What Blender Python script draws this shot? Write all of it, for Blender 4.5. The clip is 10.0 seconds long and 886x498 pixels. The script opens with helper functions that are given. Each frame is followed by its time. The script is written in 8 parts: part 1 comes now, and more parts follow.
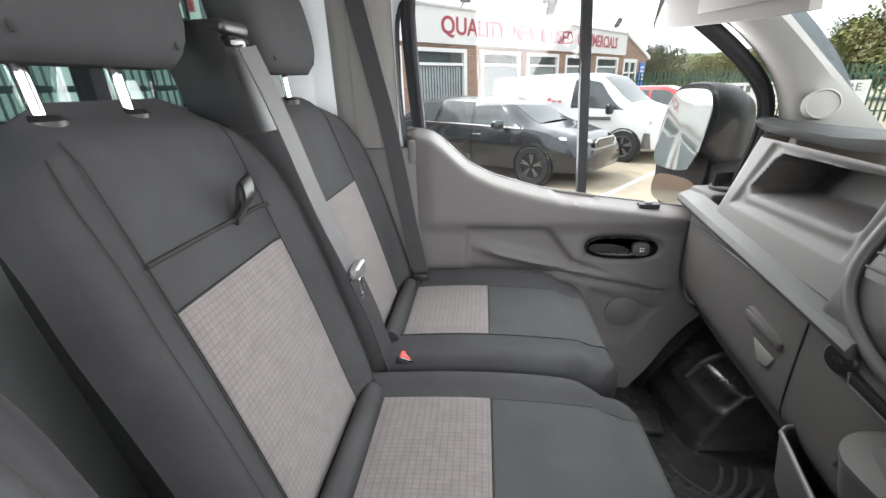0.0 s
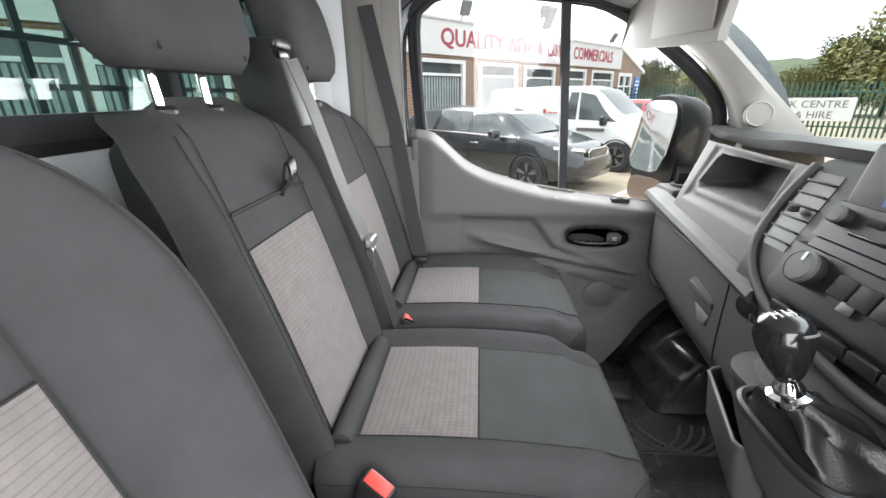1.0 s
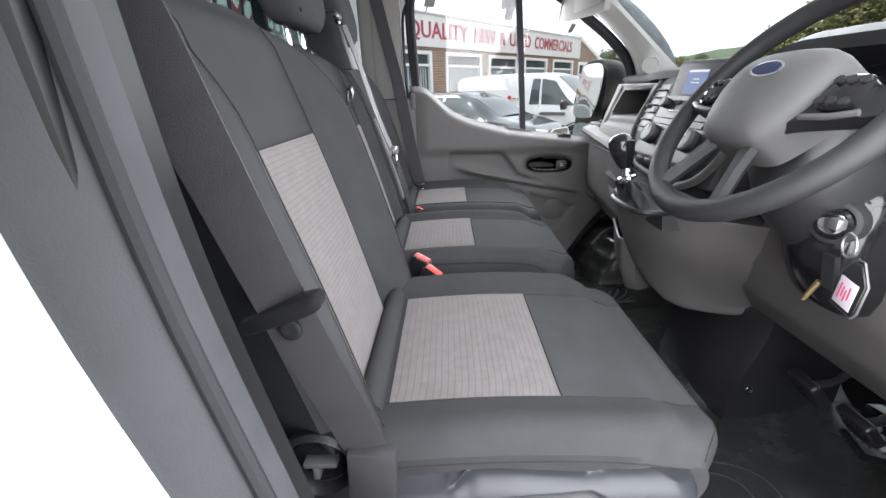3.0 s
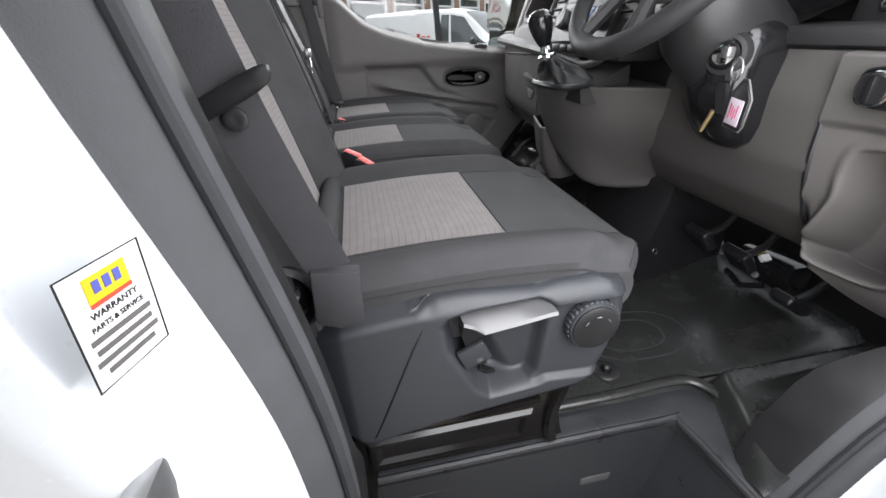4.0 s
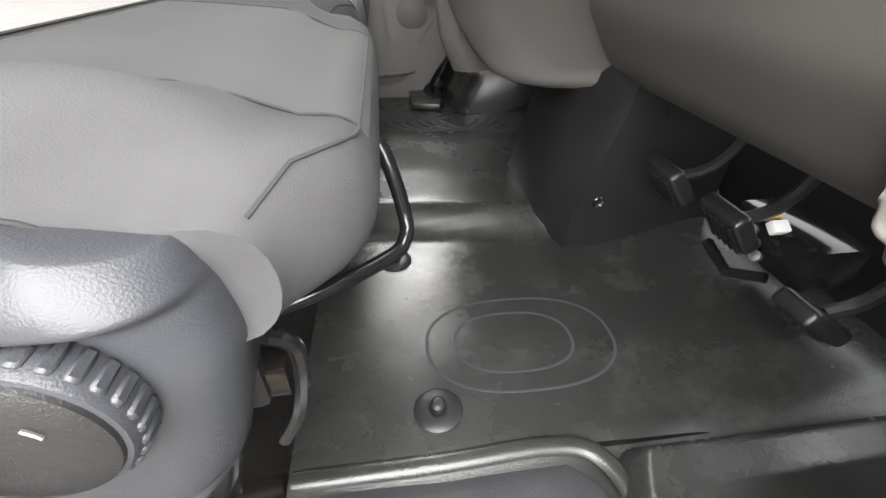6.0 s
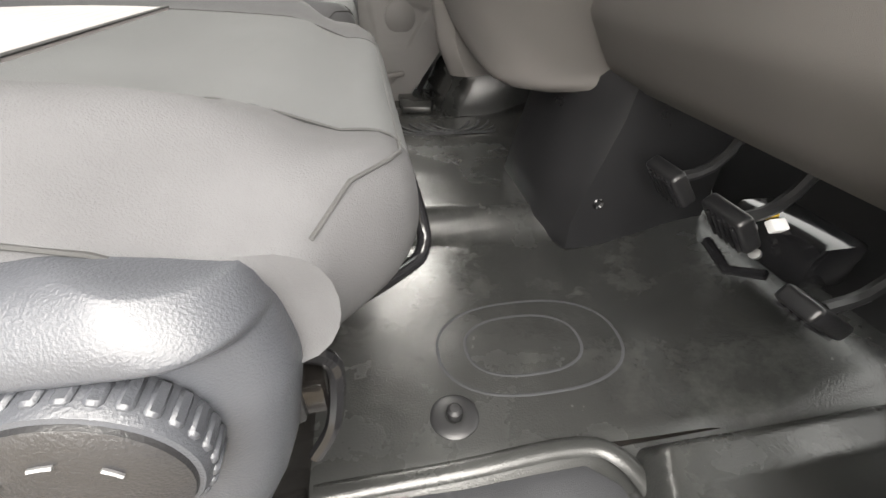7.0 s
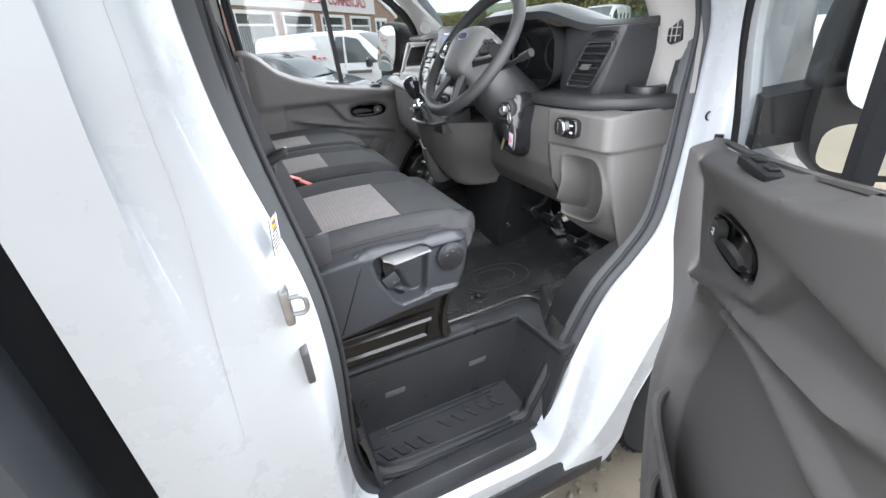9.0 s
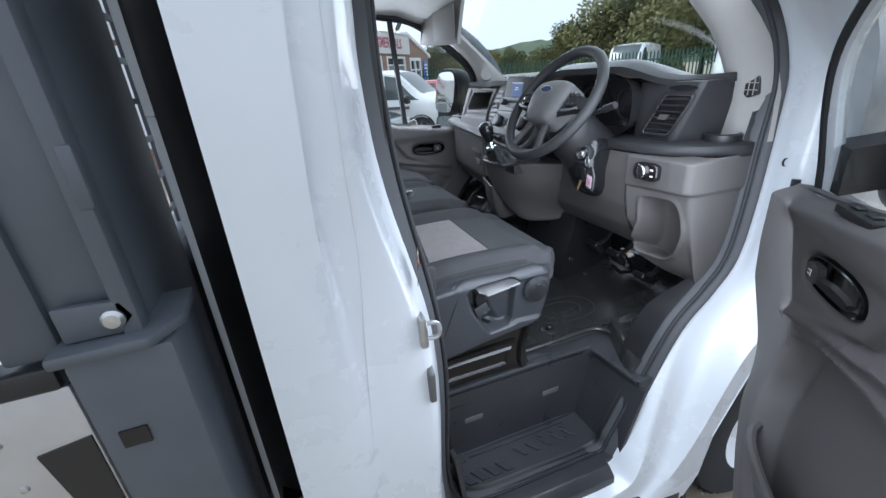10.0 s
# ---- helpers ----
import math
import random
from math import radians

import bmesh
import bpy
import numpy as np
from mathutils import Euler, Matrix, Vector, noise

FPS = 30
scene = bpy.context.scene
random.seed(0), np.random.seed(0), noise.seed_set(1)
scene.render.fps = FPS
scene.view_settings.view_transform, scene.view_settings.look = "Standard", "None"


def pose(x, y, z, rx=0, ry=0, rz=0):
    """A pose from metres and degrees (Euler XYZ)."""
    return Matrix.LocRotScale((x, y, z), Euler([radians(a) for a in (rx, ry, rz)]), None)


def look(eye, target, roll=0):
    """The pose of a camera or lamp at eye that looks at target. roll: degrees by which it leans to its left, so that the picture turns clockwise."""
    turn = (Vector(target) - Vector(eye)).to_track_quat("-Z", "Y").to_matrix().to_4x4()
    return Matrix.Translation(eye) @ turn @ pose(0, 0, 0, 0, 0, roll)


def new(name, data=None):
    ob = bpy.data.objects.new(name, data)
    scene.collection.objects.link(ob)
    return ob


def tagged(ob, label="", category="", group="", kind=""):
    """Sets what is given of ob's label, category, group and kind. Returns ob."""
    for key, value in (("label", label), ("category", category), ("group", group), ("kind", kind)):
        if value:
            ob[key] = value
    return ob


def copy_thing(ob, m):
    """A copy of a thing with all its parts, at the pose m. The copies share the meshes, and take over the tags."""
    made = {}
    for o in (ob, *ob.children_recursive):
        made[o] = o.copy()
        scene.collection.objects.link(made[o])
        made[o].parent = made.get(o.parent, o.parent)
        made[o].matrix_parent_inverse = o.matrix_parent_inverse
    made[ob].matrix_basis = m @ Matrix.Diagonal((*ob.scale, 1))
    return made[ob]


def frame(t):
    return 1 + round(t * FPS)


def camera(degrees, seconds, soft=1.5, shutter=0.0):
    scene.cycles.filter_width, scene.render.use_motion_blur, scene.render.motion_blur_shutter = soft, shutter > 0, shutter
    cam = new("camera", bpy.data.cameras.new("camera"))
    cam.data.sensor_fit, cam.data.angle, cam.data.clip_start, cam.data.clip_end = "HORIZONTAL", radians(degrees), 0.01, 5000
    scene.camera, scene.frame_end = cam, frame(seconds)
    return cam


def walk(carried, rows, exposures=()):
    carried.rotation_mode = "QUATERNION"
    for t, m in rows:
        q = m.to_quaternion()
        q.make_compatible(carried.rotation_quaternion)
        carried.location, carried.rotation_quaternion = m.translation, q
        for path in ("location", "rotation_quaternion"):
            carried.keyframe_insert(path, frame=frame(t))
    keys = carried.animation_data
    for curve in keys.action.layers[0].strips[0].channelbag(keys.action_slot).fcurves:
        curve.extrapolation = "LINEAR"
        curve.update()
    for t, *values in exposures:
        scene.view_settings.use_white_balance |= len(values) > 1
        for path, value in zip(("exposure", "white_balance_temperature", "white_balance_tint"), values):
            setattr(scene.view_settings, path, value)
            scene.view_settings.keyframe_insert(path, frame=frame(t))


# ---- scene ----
cam = camera(94.3, 10.0)
PATH = [
    (0, (0.383, -0.345, 1.658), (0.194, 1.505, 0.922), -1.9),
    (0.5, (0.389, -0.416, 1.654), (0.174, 1.438, 0.935), -1.3),
    (1, (0.395, -0.529, 1.651), (0.224, 1.338, 0.954), -0.8),
    (1.5, (0.365, -0.671, 1.626), (0.275, 1.2, 0.925), -0.8),
    (2, (0.345, -0.835, 1.595), (0.3, 1.036, 0.889), -0.8),
    (3.3, (0.317, -1.117, 1.517), (0.299, 0.738, 0.77), -2.7),
    (3.5, (0.303, -1.131, 1.503), (0.328, 0.711, 0.724), -2.9),
    (4, (0.288, -1.147, 1.394), (0.599, 0.589, 0.452), -2.6),
    (4.5, (0.377, -1.158, 1.282), (0.992, 0.393, 0.18), -0.8),
    (5, (0.537, -1.082, 1.216), (1.127, 0.454, 0.079), -0.7),
    (5.5, (0.679, -0.946, 1.172), (1.025, 0.635, -0.003), -0.7),
    (5.7, (0.716, -0.889, 1.162), (0.977, 0.705, -0.018), -0.4),
    (6.8, (0.719, -0.789, 1.153), (0.914, 0.829, -0.006), 1.5),
    (7, (0.685, -0.821, 1.162), (0.981, 0.774, -0.008), 0.9),
    (7.2, (0.628, -0.889, 1.194), (0.995, 0.707, 0.046), 0.2),
    (7.5, (0.499, -1.001, 1.231), (0.988, 0.585, 0.115), -0.7),
    (8, (0.326, -1.187, 1.312), (0.93, 0.397, 0.252), -2.2),
    (8.5, (0.229, -1.398, 1.436), (0.867, 0.211, 0.435), -3.7),
    (9, (0.176, -1.634, 1.548), (0.859, 0.007, 0.63), -4.1),
    (9.5, (0.125, -1.647, 1.569), (0.837, 0.015, 0.714), -4.0),
    (10, (-0.021, -1.639, 1.608), (0.584, 0.102, 0.831), -4.4),
]
EXPOSE = [(0.0, 1.05, 6350, 10), (2.0, 1.1, 6350, 10), (3.5, 0.45, 6100, 12), (4.0, 0.35, 6300, 12), (4.5, 0.4, 6650, 12), (5.0, 0.75, 6400, 10), (5.5, 1.25, 6500, 10), (6.8, 1.88, 6900, 10), (7.5, 1.88, 7100, 10), (8.0, 1.5, 6700, 10), (8.5, 1.0, 6400, 10), (9.0, 0.62, 6050, 10), (9.5, 0.10, 5500, 9), (10.0, 0.05, 5500, 9)]
walk(cam, [(t, look(eye, target, roll)) for t, eye, target, roll in PATH], EXPOSE)

# ---- world, sun, exposure ----
world = bpy.data.worlds.new("sky")
scene.world = world
world.use_nodes = True
wn, wl = world.node_tree.nodes, world.node_tree.links
wn.clear()
sky = wn.new("ShaderNodeTexSky")
sky.sky_type, sky.sun_disc = "NISHITA", False
sky.sun_elevation, sky.sun_rotation = radians(58), radians(302)
sky.air_density, sky.dust_density, sky.ozone_density = 1.0, 6.0, 1.0
pale = wn.new("ShaderNodeHueSaturation")
pale.inputs["Saturation"].default_value = 0.12
even = wn.new("ShaderNodeMix")
even.data_type = "RGBA"
even.inputs["Factor"].default_value = 0.75
even.inputs[7].default_value = (10.5, 10.8, 11.0, 1)
bg = wn.new("ShaderNodeBackground")
bg.inputs["Strength"].default_value = 0.13
wout = wn.new("ShaderNodeOutputWorld")
wl.new(sky.outputs[0], pale.inputs["Color"])
wl.new(pale.outputs[0], even.inputs[6])
wl.new(even.outputs[2], bg.inputs["Color"])
wl.new(bg.outputs[0], wout.inputs[0])
sun_data = bpy.data.lights.new("sun", "SUN")
sun_data.energy, sun_data.angle, sun_data.color = 1.5, radians(20), (1.0, 0.96, 0.9)
sun = new("sun", sun_data)
sun.matrix_world = look((0.0, 0.0, 40.0), (13.0, -8.0, 15.0))


def opening_light(name, at, aim, wide, high, watts):
    """Sky light entering by an opening of the cab."""
    d = bpy.data.lights.new(name, "AREA")
    d.shape, d.size, d.size_y, d.energy, d.color = "RECTANGLE", wide, high, watts, (1.0, 0.99, 0.98)
    o = new(name, d)
    o.matrix_world = look(at, aim)
    return o


opening_light("door_opening_light", (0.68, -0.995, 1.47), (0.67, 0.0, 1.03), 0.68, 0.92, 11.8)
opening_light("windscreen_light", (1.22, 0.0, 1.80), (0.5, 0.0, 1.2), 1.3, 0.5, 6.2)
opening_light("side_window_light", (0.62, 0.90, 1.62), (0.5, -0.3, 1.2), 0.75, 0.45, 5.5)

# ---- materials ----
def mat(name, color, rough=0.6, metal=0.0, vary=0.25, scale=6.0, grain=0.0, grain_scale=900.0, spec=0.5,
        coat=0.0, spots=None, spot_scale=3.0, island=False):
    """A painted, moulded or woven surface: colour drifting at two scales, roughness drift and fine relief."""
    m = bpy.data.materials.new(name)
    m.use_nodes = True
    nt = m.node_tree
    n, l = nt.nodes, nt.links
    b = n["Principled BSDF"]
    co = n.new("ShaderNodeTexCoord")
    big = n.new("ShaderNodeTexNoise")
    big.inputs["Scale"].default_value, big.inputs["Detail"].default_value = scale, 6.0
    big.inputs["Roughness"].default_value = 0.65
    l.new(co.outputs["Object"], big.inputs["Vector"])
    ramp = n.new("ShaderNodeMapRange")
    ramp.inputs["From Min"].default_value, ramp.inputs["From Max"].default_value = 0.3, 0.7
    ramp.inputs["To Min"].default_value, ramp.inputs["To Max"].default_value = 1 - vary, 1 + vary
    l.new(big.outputs["Fac"], ramp.inputs["Value"])
    mul = n.new("ShaderNodeMix")
    mul.data_type, mul.blend_type = "RGBA", "MULTIPLY"
    mul.inputs["Factor"].default_value = 1.0
    mul.inputs[6].default_value = (*color, 1)
    l.new(ramp.outputs[0], mul.inputs[7])
    out = mul.outputs[2]
    if spots:
        sp = n.new("ShaderNodeTexNoise")
        sp.inputs["Scale"].default_value, sp.inputs["Detail"].default_value = spot_scale, 9.0
        sp.inputs["Roughness"].default_value = 0.75
        l.new(co.outputs["Object"], sp.inputs["Vector"])
        sr = n.new("ShaderNodeMapRange")
        sr.inputs["From Min"].default_value, sr.inputs["From Max"].default_value = 0.52, 0.72
        l.new(sp.outputs["Fac"], sr.inputs["Value"])
        sm = n.new("ShaderNodeMix")
        sm.data_type = "RGBA"
        l.new(sr.outputs[0], sm.inputs["Factor"])
        l.new(out, sm.inputs[6])
        sm.inputs[7].default_value = (*spots, 1)
        out = sm.outputs[2]
    l.new(out, b.inputs["Base Color"])
    rr = n.new("ShaderNodeMapRange")
    rr.inputs["From Min"].default_value, rr.inputs["From Max"].default_value = 0.25, 0.75
    rr.inputs["To Min"].default_value, rr.inputs["To Max"].default_value = max(0.02, rough - 0.1), min(1, rough + 0.1)
    l.new(big.outputs["Fac"], rr.inputs["Value"])
    l.new(rr.outputs[0], b.inputs["Roughness"])
    b.inputs["Metallic"].default_value = metal
    b.inputs["Specular IOR Level"].default_value = spec
    b.inputs["Coat Weight"].default_value = coat
    if grain:
        fine = n.new("ShaderNodeTexNoise")
        fine.inputs["Scale"].default_value, fine.inputs["Detail"].default_value = grain_scale, 2.0
        l.new(co.outputs["Object"], fine.inputs["Vector"])
        bump = n.new("ShaderNodeBump")
        bump.inputs["Strength"].default_value, bump.inputs["Distance"].default_value = grain, 0.001
        l.new(fine.outputs["Fac"], bump.inputs["Height"])
        l.new(bump.outputs[0], b.inputs["Normal"])
    return m


def cloth(name, color, dark, pitch_a, pitch_b, fine=1.0):
    """Woven seat cloth: thin darker lines across and along, with a small weave relief."""
    m = mat(name, color, 0.95, 0, 0.12, 40.0, 0, spec=0.15)
    n, l = m.node_tree.nodes, m.node_tree.links
    b = n["Principled BSDF"]
    co = n.new("ShaderNodeTexCoord")
    sep = n.new("ShaderNodeSeparateXYZ")
    l.new(co.outputs["Object"], sep.inputs[0])
    add = n.new("ShaderNodeMath")
    add.operation = "SUBTRACT"
    l.new(sep.outputs[0], add.inputs[0])
    l.new(sep.outputs[2], add.inputs[1])
    lines = []
    for src, pitch, width in ((sep.outputs[1], pitch_a, 0.82), (add.outputs[0], pitch_b, 0.78)):
        if not pitch:
            continue
        f = n.new("ShaderNodeMath")
        f.operation, f.inputs[1].default_value = "MULTIPLY", 1 / pitch
        l.new(src, f.inputs[0])
        g = n.new("ShaderNodeMath")
        g.operation = "FRACT"
        l.new(f.outputs[0], g.inputs[0])
        h = n.new("ShaderNodeMath")
        h.operation, h.inputs[1].default_value = "GREATER_THAN", width
        l.new(g.outputs[0], h.inputs[0])
        lines.append(h.outputs[0])
    mx = n.new("ShaderNodeMath")
    mx.operation = "MAXIMUM"
    l.new(lines[0], mx.inputs[0])
    l.new(lines[-1], mx.inputs[1])
    amt = n.new("ShaderNodeMath")
    amt.operation, amt.inputs[1].default_value = "MULTIPLY", 0.55 * fine
    l.new(mx.outputs[0], amt.inputs[0])
    old = b.inputs["Base Color"].links[0].from_socket
    mix = n.new("ShaderNodeMix")
    mix.data_type = "RGBA"
    l.new(amt.outputs[0], mix.inputs["Factor"])
    l.new(old, mix.inputs[6])
    mix.inputs[7].default_value = (*dark, 1)
    l.new(mix.outputs[2], b.inputs["Base Color"])
    fz = n.new("ShaderNodeTexNoise")
    fz.inputs["Scale"].default_value = 700
    l.new(co.outputs["Object"], fz.inputs["Vector"])
    sub = n.new("ShaderNodeMath")
    sub.operation = "SUBTRACT"
    l.new(fz.outputs["Fac"], sub.inputs[0])
    l.new(mx.outputs[0], sub.inputs[1])
    bump = n.new("ShaderNodeBump")
    bump.inputs["Strength"].default_value, bump.inputs["Distance"].default_value = 0.5, 0.0008
    l.new(sub.outputs[0], bump.inputs["Height"])
    l.new(bump.outputs[0], b.inputs["Normal"])
    b.inputs["Sheen Weight"].default_value = 0.15
    return m


def glass(name, tint=(0.93, 0.96, 0.95), gloss=1.0):
    m = bpy.data.materials.new(name)
    m.use_nodes = True
    n, l = m.node_tree.nodes, m.node_tree.links
    n.remove(n["Principled BSDF"])
    tr = n.new("ShaderNodeBsdfTransparent")
    tr.inputs[0].default_value = (*tint, 1)
    gl = n.new("ShaderNodeBsdfGlossy")
    gl.inputs["Roughness"].default_value = 0.01
    lw = n.new("ShaderNodeLayerWeight")
    lw.inputs[0].default_value = 0.5
    pw = n.new("ShaderNodeMath")
    pw.operation, pw.inputs[1].default_value = "POWER", 5.0
    l.new(lw.outputs["Facing"], pw.inputs[0])
    sc = n.new("ShaderNodeMath")
    sc.operation, sc.use_clamp = "MULTIPLY_ADD", True
    sc.inputs[1].default_value, sc.inputs[2].default_value = 0.9 * gloss, 0.055 * gloss
    l.new(pw.outputs[0], sc.inputs[0])
    mx = n.new("ShaderNodeMixShader")
    l.new(sc.outputs[0], mx.inputs[0])
    l.new(tr.outputs[0], mx.inputs[1])
    l.new(gl.outputs[0], mx.inputs[2])
    l.new(mx.outputs[0], n["Material Output"].inputs[0])
    return m


def emit(name, color, power):
    m = bpy.data.materials.new(name)
    m.use_nodes = True
    b = m.node_tree.nodes["Principled BSDF"]
    b.inputs["Base Color"].default_value = (0.02, 0.02, 0.02, 1)
    b.inputs["Emission Color"].default_value = (*color, 1)
    b.inputs["Emission Strength"].default_value = power
    b.inputs["Roughness"].default_value = 0.4
    b.inputs["Specular IOR Level"].default_value = 0.1
    return m


M = {
    "seat_dark": mat("seat_dark_cloth", (0.046, 0.046, 0.048), 0.9, 0, 0.18, 9, 0.35, 1100, 0.2),
    "seat_mid": mat("seat_plain_cloth", (0.052, 0.054, 0.055), 0.9, 0, 0.18, 9, 0.35, 1100, 0.2),
    "insert": cloth("seat_insert_cloth", (0.170, 0.155, 0.151), (0.060, 0.045, 0.045), 0.0080, 0.0110, 0.5),
    "insert_line": cloth("seat_lined_cloth", (0.170, 0.156, 0.152), (0.070, 0.052, 0.052), None, 0.0100, 0.5),
    "seam": mat("seam_thread", (0.018, 0.018, 0.018), 0.9),
    "trim": mat("door_trim_plastic", (0.128, 0.121, 0.118), 0.6, 0, 0.08, 5, 0.25, 1300, 0.4),
    "dash": mat("dash_grey_plastic", (0.082, 0.077, 0.074), 0.6, 0, 0.07, 5, 0.3, 1300, 0.35),
    "dash_dark": mat("dash_dark_plastic", (0.021, 0.021, 0.022), 0.55, 0, 0.12, 6, 0.3, 1200, 0.35),
    "strip": mat("dash_strip_plastic", (0.060, 0.059, 0.058), 0.56, 0.0, 0.05, 6, 0.1, 1300, 0.4),
    "silver": mat("satin_silver_plastic", (0.130, 0.130, 0.132), 0.42, 0.3, 0.06, 8),
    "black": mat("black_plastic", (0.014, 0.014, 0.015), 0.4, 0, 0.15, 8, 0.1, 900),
    "black_gloss": mat("gloss_black_plastic", (0.010, 0.010, 0.011), 0.12, 0, 0.1, 8),
    "black_metal": mat("black_painted_steel", (0.010, 0.009, 0.0085), 0.16, 0.0, 0.3, 7, 0.0),
    "rubber": mat("rubber_seal", (0.032, 0.033, 0.036), 0.7, 0, 0.15, 20, 0.3, 600, 0.3),
    "seal": mat("grey_rubber_flange", (0.060, 0.062, 0.066), 0.6, 0, 0.12, 20, 0.3, 600, 0.3),
    "mat": mat("rubber_floor_mat", (0.021, 0.0215, 0.021), 0.24, 0, 0.25, 4, 0.35, 420, 0.6, spots=(0.040, 0.041, 0.039), spot_scale=9),
    "well": mat("step_well_plastic", (0.034, 0.035, 0.038), 0.34, 0, 0.15, 8, 0.4, 700, 0.5),
    "duct": mat("duct_plastic", (0.012, 0.012, 0.013), 0.34, 0, 0.12, 8, 0.3, 800, 0.5),
    "seat_base": mat("seat_base_plastic", (0.034, 0.036, 0.041), 0.36, 0, 0.1, 6, 0.3, 900, 0.4),
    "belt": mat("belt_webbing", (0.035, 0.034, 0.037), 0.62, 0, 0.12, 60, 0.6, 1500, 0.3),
    # the same webbing, lightened for the sheen on the middle belt
    "belt_lit": mat("belt_webbing_lit", (0.085, 0.082, 0.084), 0.5, 0, 0.12, 60, 0.6, 1500, 0.4),
    "chrome": mat("chrome", (0.75, 0.75, 0.76), 0.12, 1.0, 0.03),
    "steel": mat("zinc_steel", (0.5, 0.5, 0.5), 0.35, 0.9, 0.15, 30),
    "red": mat("red_release_button", (0.62, 0.06, 0.05), 0.4, 0, 0.08),
    "paint": mat("white_body_paint", (0.68, 0.705, 0.735), 0.28, 0, 0.03, 3, 0.0, coat=0.6),
    "paint_in": mat("white_inner_paint", (0.76, 0.78, 0.80), 0.4, 0, 0.04, 4),
    "pale_trim": mat("pale_pillar_trim", (0.23, 0.222, 0.212), 0.75, 0, 0.06, 6, 0.2, 1000, 0.3),
    "mid_trim": mat("grey_pillar_trim", (0.22, 0.21, 0.20), 0.75, 0, 0.06, 6, 0.2, 1000, 0.3),
    "lining": mat("headlining_cloth", (0.62, 0.62, 0.61), 0.95, 0, 0.05, 12, 0.3, 900, 0.1),
    "anthracite": mat("anthracite_paint", (0.085, 0.094, 0.108), 0.45, 0.1, 0.12, 5, 0.15, 500),
    "alu": mat("aluminium_sheet", (0.50, 0.50, 0.50), 0.42, 0.65, 0.10, 7),
    "glass": glass("clear_glass"),
    "screen_glass": glass("windscreen_glass", (0.93, 0.96, 0.95), 0.15),
    "pad_grey": mat("airbag_pad_plastic", (0.082, 0.081, 0.080), 0.6, 0, 0.08, 6, 0.35, 1200, 0.35),
    "car_glass": mat("car_window_glass", (0.045, 0.055, 0.058), 0.06, 0, 0.3, 2, 0, spec=0.9),
    "mirror": mat("mirror_glass", (0.86, 0.88, 0.88), 0.02, 1.0, 0.01),
    "screen": emit("lit_screen", (0.14, 0.26, 0.60), 0.30),
    "white": mat("white_print", (0.8, 0.8, 0.8), 0.5, 0, 0.03),
    "key_tag": mat("key_tag_paper", (0.70, 0.62, 0.70), 0.4, 0, 0.05),
    "pinkred": mat("print_pink", (0.65, 0.10, 0.20), 0.5),
    "yellow": mat("yellow_plastic", (0.85, 0.55, 0.02), 0.45),
    "blue": mat("blue_print", (0.008, 0.016, 0.06), 0.25),
    "brass": mat("brass_key", (0.55, 0.42, 0.22), 0.3, 0.9),
}

# ---- building blocks ----
ROOT = {}


def thing(name, label, category, base=(0, 0, 0), group="", kind="", m=None):
    """A top-level Empty. With m, its parts are given in its own frame; else in the world's."""
    e = new(name)
    e.empty_display_size = 0.1
    e.matrix_basis = m if m is not None else Matrix.Translation(base)
    ROOT[e.name] = Matrix.Identity(4) if m is not None else Matrix.Translation(base).inverted()
    return tagged(e, label, category, group, kind)


def solid(name, bm, material, smooth=True, angle=38):
    me = bpy.data.meshes.new(name)
    bm.normal_update()
    bm.to_mesh(me)
    bm.free()
    for mm in (material if isinstance(material, (list, tuple)) else [material]):
        me.materials.append(mm)
    if smooth:
        me.shade_smooth()
        me.set_sharp_from_angle(angle=radians(angle))
    return me


def part(name, bm, material, parent, label="", smooth=True, angle=38, kind=""):
    """One mesh object under a thing or under a part."""
    o = new(name, solid(name, bm, material, smooth, angle))
    o.parent = parent
    if parent.name in ROOT:
        o.matrix_parent_inverse = ROOT[parent.name]
    return tagged(o, label, "", "", kind)


def lone(name, bm, material, label, category, kind="", group="", smooth=True, angle=38):
    """A top-level thing that is one mesh."""
    return tagged(new(name, solid(name, bm, material, smooth, angle)), label, category, group, kind)


def merge(*bms):
    out = bms[0]
    for b in bms[1:]:
        me = bpy.data.meshes.new("tmp")
        b.to_mesh(me)
        out.from_mesh(me)
        bpy.data.meshes.remove(me)
        b.free()
    return out


def xform(bm, m):
    bmesh.ops.transform(bm, matrix=m, verts=bm.verts)
    if m.to_3x3().determinant() < 0:
        bmesh.ops.reverse_faces(bm, faces=bm.faces)
    return bm


def rounded(bm, r, seg=2, angle=30):
    if r > 0:
        es = [e for e in bm.edges if len(e.link_faces) == 2 and e.calc_face_angle(0) > radians(angle)]
        bmesh.ops.bevel(bm, geom=es, offset=r, segments=seg, profile=0.5, affect="EDGES", clamp_overlap=True)
    return bm


def box(x0, x1, y0, y1, z0, z1, r=0.0, seg=2):
    bm = bmesh.new()
    bmesh.ops.create_cube(bm, size=1)
    for v in bm.verts:
        v.co = Vector(((x0 + x1) / 2 + v.co.x * (x1 - x0), (y0 + y1) / 2 + v.co.y * (y1 - y0), (z0 + z1) / 2 + v.co.z * (z1 - z0)))
    return rounded(bm, r, seg)


def put3(axis, a, b, c):
    """Point with c along axis, and a, b along the other two in order."""
    return {"x": (c, a, b), "y": (a, c, b), "z": (a, b, c)}[axis]


